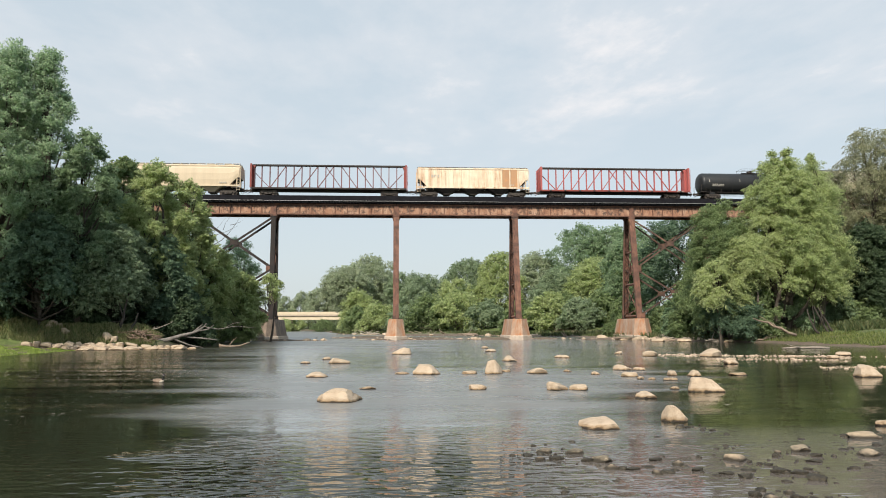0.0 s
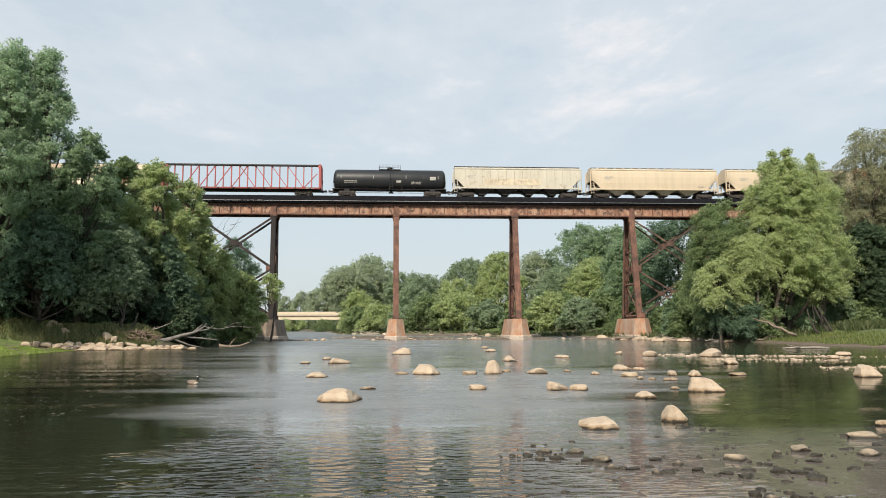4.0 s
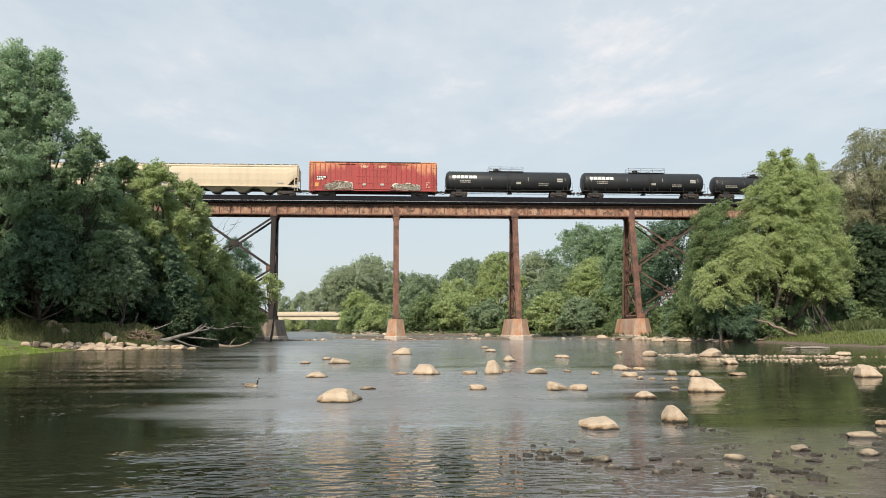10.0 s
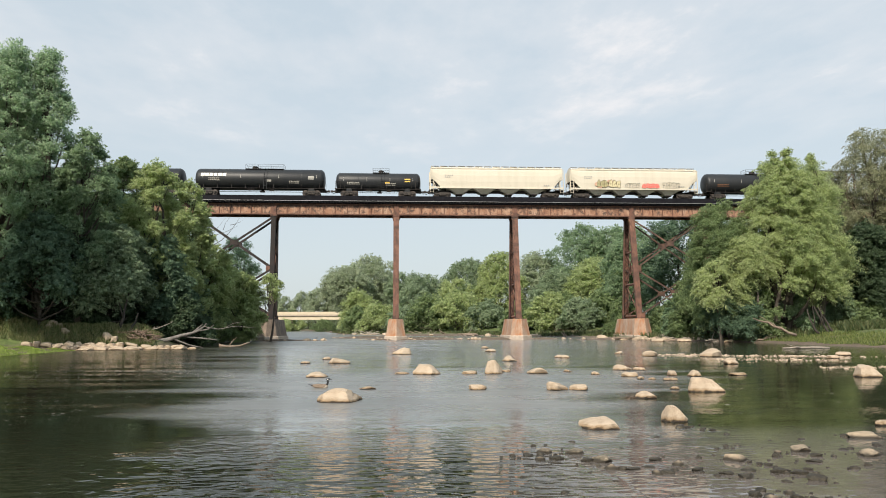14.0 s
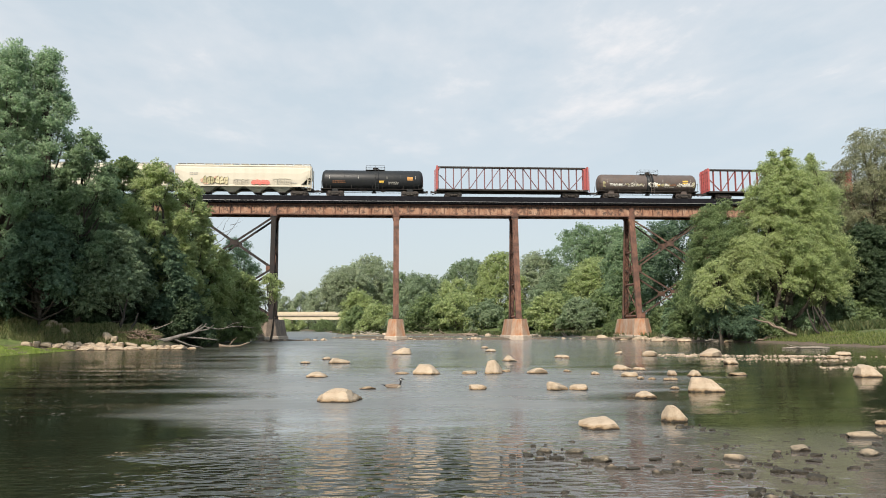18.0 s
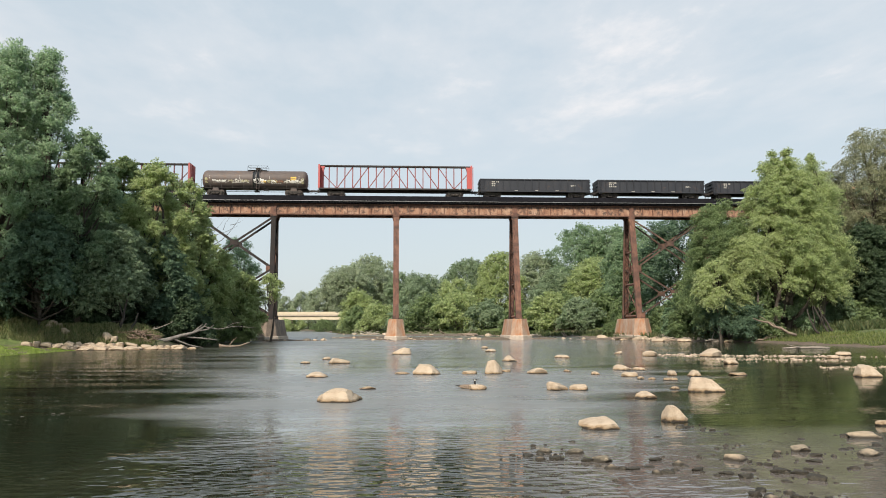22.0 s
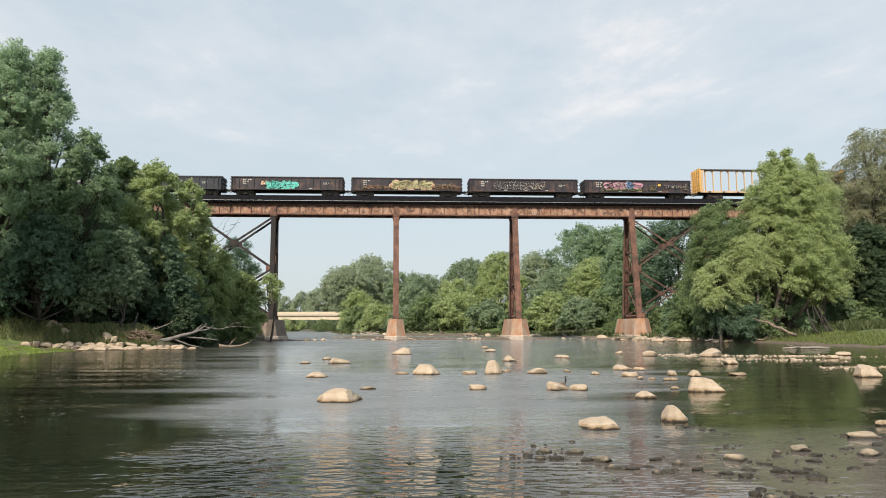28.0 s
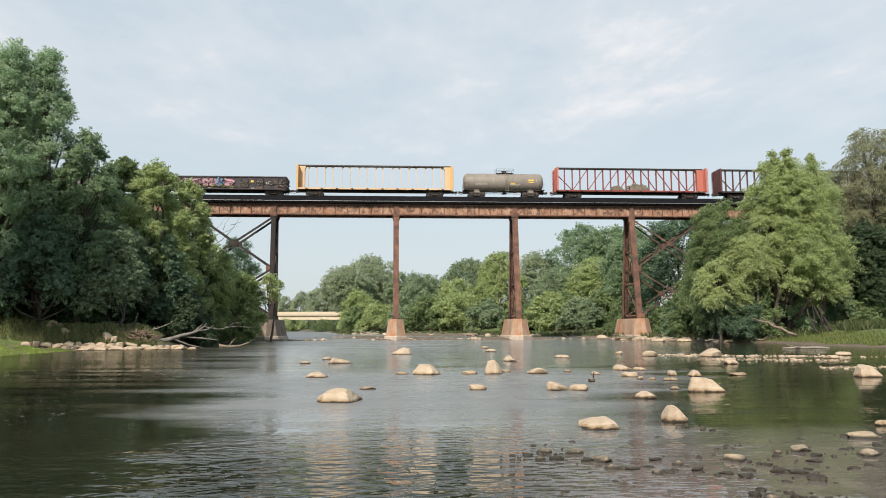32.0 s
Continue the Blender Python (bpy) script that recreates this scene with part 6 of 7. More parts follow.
# ---- stones in the river and on its banks ----
MIDSTREAM = (
    (-1.48, 18.53, 1.19, 0.40), (0.32, 49.01, 1.32, 0.47), (-3.00, 37.65, 1.19, 0.33), (-4.09, 41.91, 0.47, 0.17), (-3.03, 27.42, 0.92, 0.24), (-4.78, 37.64, 0.54, 0.12),
    (-0.89, 22.04, 0.52, 0.09), (1.18, 28.60, 1.22, 0.51), (3.87, 28.47, 0.82, 0.63), (6.13, 38.66, 0.84, 0.38), (4.53, 29.65, 0.48, 0.10), (2.42, 21.52, 0.55, 0.16),
    (2.92, 28.49, 0.59, 0.14), (5.65, 28.60, 0.83, 0.24), (9.88, 42.29, 0.90, 0.18), (4.78, 21.12, 0.62, 0.26), (5.40, 21.03, 0.55, 0.18), (7.73, 27.51, 0.34, 0.14),
    (7.05, 29.30, 0.34, 0.10), (6.98, 53.14, 0.85, 0.22), (7.55, 61.14, 0.59, 0.20), (0.21, 28.81, 0.59, 0.09),
)
RIGHT_CHANNEL = (
    (9.68, 30.28, 0.76, 0.23), (10.34, 30.10, 0.51, 0.13), (8.70, 26.29, 0.66, 0.18), (6.55, 18.66, 0.66, 0.21), (10.47, 26.59, 0.41, 0.21), (9.53, 24.50, 0.54, 0.09),
    (11.21, 26.28, 0.59, 0.32), (8.91, 20.34, 1.08, 0.48), (5.53, 14.11, 0.55, 0.37), (3.78, 13.29, 0.80, 0.24), (8.30, 21.00, 0.29, 0.09), (15.82, 43.85, 0.96, 0.34),
    (19.28, 42.73, 1.48, 0.68), (16.54, 34.46, 0.91, 0.37), (13.07, 26.72, 0.71, 0.10), (17.33, 25.45, 0.97, 0.50), (9.20, 13.13, 0.31, 0.10), (14.92, 47.42, 0.48, 0.20),
    (8.66, 25.01, 0.25, 0.11), (8.97, 24.71, 0.25, 0.09), (27.73, 42.90, 0.89, 0.25), (24.91, 39.33, 0.67, 0.19),
)
BANK_TOP = (
    (-30.9, 64.7, 0.7, 0.40, 1.75), (-30.4, 64.5, 1.1, 0.6, 1.7), (-29.8, 64.8, 0.8, 0.5, 1.7), (-30.2, 64.1, 0.7, 0.45, 1.6), (-28.9, 64.0, 0.8, 0.4, 1.55),
    (-25.2, 63.8, 0.9, 0.6, 1.0), (-24.6, 63.6, 0.7, 0.4, 0.8), (-28.9, 61.9, 0.8, 0.32, 0.2), (-28.2, 62.1, 0.7, 0.26, 0.2), (-29.6, 61.7, 0.6, 0.22, 0.2),
)
SHALLOWS = (
    (2.22, 10.84, 0.28, 0.08), (2.66, 10.73, 0.33, 0.09), (2.90, 10.05, 0.31, 0.11), (2.68, 10.10, 0.18, 0.08), (2.29, 10.27, 0.22, 0.08), (2.16, 11.38, 0.09, 0.06),
    (1.93, 10.54, 0.15, 0.06), (3.66, 10.07, 0.20, 0.06), (3.14, 9.48, 0.21, 0.04), (3.41, 9.60, 0.18, 0.04), (3.50, 9.24, 0.20, 0.07), (4.80, 10.00, 0.38, 0.12),
    (4.34, 10.18, 0.09, 0.05), (3.96, 9.34, 0.19, 0.06), (4.23, 9.10, 0.19, 0.06), (4.39, 8.85, 0.19, 0.10), (4.00, 7.90, 0.14, 0.10), (4.12, 7.84, 0.21, 0.06),
    (5.49, 10.23, 0.11, 0.08), (5.06, 9.60, 0.14, 0.06), (4.98, 9.67, 0.09, 0.05), (4.96, 9.14, 0.25, 0.10), (5.17, 9.04, 0.21, 0.08), (6.13, 10.63, 0.33, 0.13),
)
SHALLOWS_B = (
    (6.11, 10.21, 0.19, 0.07), (5.83, 9.81, 0.22, 0.06), (5.43, 9.27, 0.14, 0.05), (5.18, 8.66, 0.26, 0.11), (7.69, 11.96, 0.16, 0.06), (7.86, 11.78, 0.49, 0.15),
    (7.62, 11.07, 0.21, 0.05), (6.93, 10.20, 0.35, 0.11), (6.80, 10.21, 0.12, 0.06), (6.39, 9.48, 0.11, 0.06), (4.41, 7.79, 0.13, 0.07), (4.57, 7.74, 0.10, 0.05),
    (4.77, 7.74, 0.09, 0.04), (5.56, 12.85, 0.09, 0.05), (5.72, 12.79, 0.13, 0.05), (5.79, 12.37, 0.13, 0.04), (5.40, 13.18, 0.16, 0.05), (5.56, 13.29, 0.09, 0.04),
    (7.00, 10.76, 0.10, 0.04), (5.10, 10.96, 0.08, 0.03),
)
POINT = (
    (30.19, 103.24, 1.71, 0.61), (34.56, 89.45, 1.37, 0.47), (34.08, 82.86, 1.57, 0.36), (31.22, 83.50, 1.56, 0.36), (37.19, 85.23, 1.18, 0.38), (30.26, 94.48, 1.73, 0.32),
    (37.72, 78.89, 1.25, 0.28), (50.97, 120.18, 1.66, 0.95), (43.86, 109.93, 1.88, 0.77),
)


def rock_mesh(name, seed, mat, detail=3, rough=1.0, flat=False, crest=None):
    """A water-worn stone, one unit wide, flat below."""
    rng = np.random.default_rng(seed)
    bm = bmesh.new()
    bmesh.ops.create_icosphere(bm, subdivisions=detail, radius=0.5)
    off = Vector(rng.uniform(-40, 40, 3))
    tilt = rng.uniform(-0.25, 0.25)
    planes = [Vector(rng.normal(size=3)).normalized() for _ in range(10)]
    cuts = [rng.uniform(0.24, 0.38) for _ in planes]
    if flat:
        planes.append(Vector((0.08, -0.05, 1.0)).normalized())
        cuts.append(0.34)
    for v in bm.verts:
        p = v.co.copy()
        p *= 1 + rough * (0.34 * noise.noise(p * 1.7 + off) + 0.10 * noise.noise(p * 4.5 + off))
        for n, c in zip(planes, cuts):
            over = p.dot(n) - c
            if over > 0:
                p -= n * over * (1.0 if crest else 0.95)
        k = 1 + rough * (0.07 * noise.noise(p * 5 + off) + 0.035 * noise.noise(p * 12 + off))
        p *= k
        p.z += tilt * p.x * 0.5
        v.co = p
    lo = Vector([min(v.co[i] for v in bm.verts) for i in range(3)])
    hi = Vector([max(v.co[i] for v in bm.verts) for i in range(3)])
    for v in bm.verts:
        v.co = Vector([(v.co[i] - (lo[i] + hi[i]) / 2) / (hi[i] - lo[i]) for i in range(3)])
        v.co.z = math.copysign(0.5 * abs(v.co.z * 2) ** 0.7, v.co.z)      # full shoulders, flat crown
        k = 1 - 0.12 * max(0.0, v.co.z * 2) ** 2
        v.co.x, v.co.y = v.co.x * k, v.co.y * k
        if crest:
            # blocky plan with steep flanks
            v.co.x, v.co.y = (math.copysign(0.5 * min(1.0, abs(q * 2)) ** 0.78, q) for q in v.co.xy)
        if crest and v.co.z > 0:
            # the stone's own crest line from end to end
            along_x = v.co.x + 0.5 + 0.1 * noise.noise(v.co * 5 + off) + np.linspace(-0.09, 0.09, 5)
            v.co.z *= 0.12 + 0.88 * float(np.interp(along_x, np.linspace(0, 1, len(crest)), crest).mean())
    me = bpy.data.meshes.new(name)
    bm.to_mesh(me)
    bm.free()
    me.materials.append(mat)
    if not crest:
        me.shade_smooth()
    return me


STONE_MESHES = [rock_mesh("boulder", 300 + k, STONE, 3, 1.0, k % 2 == 0) for k in range(12)]
DAMP_MESHES = [rock_mesh("boulder", 320 + k, DAMP_STONE, 3, 1.4) for k in range(6)]
WET_MESHES = [rock_mesh("boulder", 330 + k, WET_STONE, 3, 1.9) for k in range(6)]


# crest lines of the large boulders, from end to end, by the place of the stone
CRESTS = {
    (-1.48, 18.53): (0.2, 0.75, 1.0, 1.0, 0.95, 0.72, 0.25), (1.18, 28.60): (0.15, 0.6, 0.92, 1.0, 1.0, 0.7, 0.2), (-3.00, 37.65): (0.75, 1.0, 1.0, 0.95, 0.85, 0.75, 0.55),
    (3.87, 28.47): (0.9, 1.0, 1.0, 1.0, 1.0, 0.9, 0.75), (8.91, 20.34): (0.45, 0.92, 1.0, 0.95, 0.75, 0.45, 0.12), (5.53, 14.11): (0.75, 1.0, 1.0, 0.95, 0.82, 0.68, 0.4),
    (3.78, 13.29): (0.4, 0.75, 0.86, 0.92, 1.0, 1.0, 0.5), (6.55, 18.66): (0.3, 0.6, 0.8, 0.95, 1.0, 0.9, 0.4), (19.28, 42.73): (0.2, 0.5, 0.8, 1.0, 0.85, 0.55, 0.2),
    (11.21, 26.28): (0.35, 0.65, 0.9, 1.0, 0.7, 0.45, 0.2), (6.13, 38.66): (0.12, 0.45, 0.85, 1.0, 0.85, 0.45, 0.12), (17.33, 25.45): (0.4, 0.85, 1.0, 1.0, 0.95, 0.8, 0.4),
    (16.54, 34.46): (0.6, 0.85, 0.9, 1.0, 1.0, 0.9, 0.5), (-3.03, 27.42): (0.15, 0.5, 0.9, 1.0, 0.9, 0.7, 0.3),
}


def boulders(rows, meshes, label, group, ground_z=0.0, squash=1.0):
    for x, y, w, h, *base in rows:
        r = random.Random(int(x * 613 + y * 131))
        n = len(meshes) // 2
        crest = CRESTS.get((x, y))
        me = rock_mesh("boulder", int(x * 17 + y * 31) % 997, STONE, 4, 0.8, False, crest) if crest else meshes[2 * r.randrange(n) + (0 if w > 3.0 * h else 1)]
        ob = new("boulder", me)
        z = max(base[0], float(ground_height(np.array([x]), np.array([y]))[0]) - 0.04) if base else ground_z
        # half of the stone sits below the surface
        ob.matrix_basis = pose(x, y, z + h * 0.05, 0, 0, r.uniform(-5, 5) if crest else r.choice((0, 180)) + r.uniform(-16, 16)) @ Matrix.Diagonal((w * (0.96 if crest else 1.04), w * r.uniform(0.7, 0.95), h * (1.68 if crest else 1.9) * squash, 1))
        tagged(ob, label, "boulder", group)


boulders(MIDSTREAM, STONE_MESHES, "pale tan limestone boulder rising from the river", "boulders in the river")
boulders(RIGHT_CHANNEL, STONE_MESHES, "pale tan limestone boulder rising from the river", "boulders in the river")
boulders(BANK_TOP, STONE_MESHES, "pale grey stone among the weeds of the wooded bank", "stones on the wooded bank", 0.0, 0.9)
# a low wall of broad blocks along the water, falling away towards its end
BLOCKS = [rock_mesh("boulder", 340 + k, STONE, 3, 1.3, True, ((0.85, 1.0, 1.0, 0.9, 0.7), (0.5, 0.8, 1.0, 1.0, 0.85), (0.7, 1.0, 0.85, 1.0, 0.6), (0.4, 0.9, 1.0, 0.75, 0.5))[k % 4]) for k in range(12)]
wall_rng = random.Random(12)
for back, base, first, last, low, high, tall in ((0.0, 0.04, 0.0, 1.0, 0.6, 1.5, 0.42), (0.42, 0.25, -0.1, 0.9, 0.4, 1.0, 0.42), (0.9, 0.42, -0.36, 0.5, 0.4, 1.1, 0.46)):
    t = first
    while t < last:
        w = wall_rng.uniform(low, high)
        u = t + w / 2 / 9.6
        if base < 0.1 or wall_rng.random() < 0.78:
            ob = new("boulder", BLOCKS[wall_rng.randrange(12)])
            ob.matrix_basis = pose(-27.7 + 9.4 * u, 61.15 + 2.3 * u + back + wall_rng.uniform(-0.12, 0.16), base * (1.1 - 0.5 * u) + wall_rng.uniform(-0.07, 0.05), wall_rng.uniform(-10, 10), wall_rng.uniform(-16, 16), wall_rng.uniform(-20, 20) + wall_rng.choice((0, 180))) @ Matrix.Diagonal((w * 1.08, w * 0.75, tall * wall_rng.uniform(0.7, 1.3), 1))
            tagged(ob, "pale tan block in the riprap wall of the wooded bank", "boulder", "riprap stones on the bank")
        t += w / 9.6
boulders(POINT, STONE_MESHES, "pale tan stone on the gravel point beside the pier", "stones on the gravel point", 0.0)
for rows in (SHALLOWS, SHALLOWS_B):
    boulders([q for q in rows if q[2] < 0.27], WET_MESHES, "wet dark brown stone in the shallows", "stones in the shallows", 0.0, 0.62)
    boulders([q for q in rows if q[2] >= 0.27], DAMP_MESHES, "grey-brown stone with a dark wet foot in the shallows", "stones in the shallows", 0.0, 0.75)


def scatter(name, label, rng_seed, count, place, size, meshes, category="gravel", flat=0.62):
    """Many small stones as one heap of stuff."""
    rng = np.random.default_rng(rng_seed)
    vs, fs, base = [], [], 0
    data = []
    for me in meshes[:4]:
        v = np.array([p.co[:] for p in me.vertices])
        f = [tuple(q.vertices) for q in me.polygons]
        data.append((v, f))
    for k in range(count):
        x, y, z = place(rng)
        v, f = data[k % len(data)]
        s = size * min(3.4, rng.lognormal(-0.7, 0.85))
        a = rng.uniform(0, 6.28)
        c, n = math.cos(a), math.sin(a)
        p = v * np.array([s, s * 0.8, s * flat])
        q = np.stack([p[:, 0] * c - p[:, 1] * n + x, p[:, 0] * n + p[:, 1] * c + y, p[:, 2] + z], 1)
        vs += q.tolist()
        fs += [tuple(i + base for i in t) for t in f]
        base += len(v)
    me = bpy.data.meshes.new(name)
    me.from_pydata(vs, [], fs)
    me.materials.append(meshes[0].materials[0])
    me.shade_smooth()
    return tagged(new(name, me), label, category, kind="stuff")


PEBBLES = [rock_mesh("pebble", 360 + k, GRAVEL_STONE, 1) for k in range(4)]
WET_PEBBLES = [rock_mesh("pebble", 370 + k, WET_STONE, 1) for k in range(4)]


def along(p, q, wide, z=0.03):
    """Places along a bar from p to q."""
    def place(rng):
        t = rng.uniform(0, 1)
        return p[0] + (q[0] - p[0]) * t + rng.normal() * wide, p[1] + (q[1] - p[1]) * t + rng.normal() * wide, z
    return place


scatter("gravel_bar", "line of pale stones breaking the water", 1, 620, along((16.8, 45.6), (27.5, 41.2), 0.7, -0.01), 0.135, PEBBLES, flat=0.5)
scatter("gravel_bar", "line of pale stones breaking the water", 2, 300, along((18.0, 39.5), (23.5, 37.5), 1.0, 0.0), 0.1, PEBBLES, flat=0.5)
scatter("gravel_bar", "line of pale stones breaking the water", 3, 240, along((19.0, 30.5), (23.5, 31.2), 0.5, 0.0), 0.1, PEBBLES, flat=0.5)
scatter("gravel_bar", "pale gravel at the foot of the pier", 4, 420, along((31.5, 97.0), (43.0, 80.0), 1.2, 0.08), 0.36, PEBBLES)
scatter("gravel_bar", "pale gravel along the wooded bank", 5, 120, along((-27.6, 61.5), (-18.6, 63.7), 0.25, 0.1), 0.3, PEBBLES)
scatter("gravel_bar", "pale gravel on the far bank", 6, 170, along((-14.0, 180.0), (30.0, 127.0), 2.2, 0.05), 0.45, PEBBLES)
scatter("gravel_bar", "wet pebbles in the shallows", 7, 130, lambda g: (lambda yy: (yy * g.uniform(0.22, 0.66), yy, g.uniform(-0.02, 0.0)))(g.uniform(7.6, 13.0)), 0.085, WET_PEBBLES, flat=0.42)
CLUSTERS = SHALLOWS + SHALLOWS_B


def round_stones(g):
    """Close about one of the stones in the shallows."""
    x, y = CLUSTERS[g.integers(len(CLUSTERS))][:2]
    return x + g.normal() * 0.24, y + g.normal() * 0.14, g.uniform(-0.01, 0.01)


DAMP_PEBBLES = [rock_mesh("pebble", 380 + k, DAMP_STONE, 1) for k in range(4)]
scatter("gravel_bar", "wet dark stones and grit clustered in the shallows", 21, 130, round_stones, 0.065, WET_PEBBLES, flat=0.5)
scatter("gravel_bar", "half-dry brown stones clustered in the shallows", 22, 90, round_stones, 0.08, DAMP_PEBBLES, flat=0.55)
for k, (cx, cy, rx, ry, top) in enumerate(BARS):
    scatter("gravel_bar", "pale stones on a low bar of mud", 30 + k, int(9 * rx), along((cx - rx, cy - ry * 0.4), (cx + rx, cy - ry * 0.4), ry * 0.35, top * 0.3), 0.34, PEBBLES, flat=0.5)


# ---- grass and weeds on the banks ----
GRASS = leaf_stuff("sunlit_bank_grass", (0.135, 0.205, 0.035), (0.225, 0.32, 0.06), (0.35, 0.43, 0.105), 0.35)
# WEED holds the trees' shade in its colour, BANK_WEED is a part-lit lighter copy
WEED = leaf_stuff("shaded_bank_weeds", (0.035, 0.06, 0.022), (0.07, 0.10, 0.038), (0.15, 0.155, 0.07), 0.3)

MEADOW = leaf_stuff("rank_bank_grass", (0.07, 0.10, 0.03), (0.125, 0.165, 0.045), (0.24, 0.26, 0.09), 0.3)
BANK_WEED = leaf_stuff("green_and_straw_weeds", (0.11, 0.15, 0.06), (0.20, 0.235, 0.095), (0.34, 0.31, 0.16), 0.4)


def blades(name, label, seed, count, place, height, wide, mat):
    rng = np.random.default_rng(seed)
    p = np.array([place(rng) for _ in range(count)])
    z = np.maximum(ground_height(p[:, 0], p[:, 1]), 0.0) - 0.03
    h = height * rng.uniform(0.4, 1.3, count)
    a = rng.uniform(0, 2 * math.pi, count)
    d = np.stack([np.cos(a), np.sin(a), 0 * a], 1) * (wide * rng.uniform(0.6, 1.4, count))[:, None]
    lean = rng.normal(size=(count, 3)) * np.array([0.35, 0.35, 0]) * h[:, None]
    b = np.stack([p[:, 0], p[:, 1], z], 1)
    t = b + lean + np.stack([0 * h, 0 * h, h], 1)
    return tagged(new(name, quads(name, np.stack([b - d, b + d, t + d * 0.25, t - d * 0.25], 1).reshape(-1, 3), mat)), label, "grass", kind="stuff")


def patch(x0, x1, y0, y1):
    return lambda rng: (rng.uniform(x0, x1), rng.uniform(y0, y1))


def beside(shore, lo, hi, y0, y1):
    """Places a few metres inland of a shore line."""
    pts = [p for p in shore if y0 - 40 < p[1] < y1 + 60]
    sign = -1 if shore is LEFT_SHORE else 1

    def place(rng):
        y = rng.uniform(y0, y1)
        for (ax, ay), (bx, by) in zip(pts[:-1], pts[1:]):
            if ay <= y <= by:
                return ax + (bx - ax) * (y - ay) / (by - ay) + sign * rng.uniform(lo, hi), y
        return pts[-1][0], y
    return place


blades("grass", "bright green grass on the low bank", 1, 26000, beside(LEFT_SHORE, -0.25, 8.5, 44, 61.2), 0.09, 0.045, GRASS)
blades("grass", "bright green grass on the low bank", 2, 15000, beside(RIGHT_SHORE, 1.3, 9.0, 50, 82), 0.26, 0.04, MEADOW)
blades("weeds", "shaded green weeds under the trees", 3, 20000, beside(LEFT_SHORE, 2.4, 9.0, 63, 100), 0.34, 0.06, WEED)
blades("weeds", "shaded green and straw weeds above the riprap", 6, 17000, lambda g: (lambda u: (-37.0 + 15.5 * u, 61.2 + 2.7 * u + g.uniform(0, 3.2)))(g.uniform(0, 1) ** 0.8), 0.42, 0.04, BANK_WEED)
blades("weeds", "shaded green weeds under the trees", 4, 9000, beside(RIGHT_SHORE, 1.5, 12.0, 78, 125), 0.7, 0.07, WEED)
blades("weeds", "green weeds on the far bank", 5, 9000, beside(RIGHT_SHORE, 0.5, 6.0, 127, 230), 0.6, 0.14, WEED)


blades("weeds", "tall shaded weeds behind the grassy bank", 7, 9000, patch(50, 76, 73, 86), 0.75, 0.07, WEED)


# ---- bushes at the water's edge ----
def bush(x, y, top, r, mat, label, leaves, leaf, seed, group):
    return tree(x, y, top, r, mat, label, "dome", 0.02, leaves, leaf, 9, 26, leaf * 1.6, seed, "bush", group, 0.2)


BUSH_NEAR, BUSH_FAR = "bushes along the near bank", "bushes along the far bank"
# most of these bushes carry the wood's shade in their leaf colour
for k, (x, y, top, r) in enumerate(((-21.0, 71, 5.0, 2.6), (-22.5, 79, 5.5, 2.8), (-22.0, 86, 6.5, 2.6), (-20.9, 94, 6.0, 2.0), (-21.6, 98, 5.0, 1.8), (-35.0, 67, 5.5, 3.0), (-31.0, 69, 5.0, 2.8), (-27.0, 71, 5.0, 2.6), (-40, 66, 6.0, 3.2), (-35.2, 63.6, 5.4, 2.0), (-37.8, 63.4, 5.0, 2.0), (-28.4, 67.0, 4.6, 1.8))):
    bush(x, y, top, r, LEAF_SHADE if x < -30 or y < 80 else LEAF_DARK if k % 2 else LEAF_MID, "dense bush under the trees in greens darkened for shade", 7500, 0.28, 400 + k, BUSH_NEAR)
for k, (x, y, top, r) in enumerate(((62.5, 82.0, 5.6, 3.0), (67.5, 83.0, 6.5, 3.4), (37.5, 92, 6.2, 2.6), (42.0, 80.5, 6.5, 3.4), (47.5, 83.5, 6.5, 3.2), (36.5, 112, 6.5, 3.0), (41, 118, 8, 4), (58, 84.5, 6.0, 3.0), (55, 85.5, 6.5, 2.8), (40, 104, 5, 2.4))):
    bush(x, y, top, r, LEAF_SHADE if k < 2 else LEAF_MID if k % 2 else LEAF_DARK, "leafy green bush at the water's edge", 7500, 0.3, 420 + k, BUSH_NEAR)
for k, (x, y, top, r) in enumerate(((-10.2, 184, 7, 3.4), (-5, 178, 8, 4.5), (1.5, 172, 6.5, 4), (8, 168, 9.5, 5.5), (14, 163, 10.5, 5.5), (20, 160, 8.0, 4.5), (26, 148, 6.5, 3.8), (31, 143, 9.0, 4.5), (36, 137, 7.5, 4.0), (41, 140, 9.0, 5.0), (-12, 212, 8, 4.5), (-14, 240, 5.5, 4), (-28, 275, 4.5, 4), (15, 178, 14.5, 6.5), (4, 183, 13.5, 6), (35, 150, 9, 4.5), (-47, 300, 5, 6), (-62, 330, 6, 8), (-85, 345, 7, 10), (-60, 275, 4.5, 5), (-48, 235, 4.0, 4), (-52, 364, 10, 8), (-43, 361, 9.5, 8), (-34, 358, 10, 8))):
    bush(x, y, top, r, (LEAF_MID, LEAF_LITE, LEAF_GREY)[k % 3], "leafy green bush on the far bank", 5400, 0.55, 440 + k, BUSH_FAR)


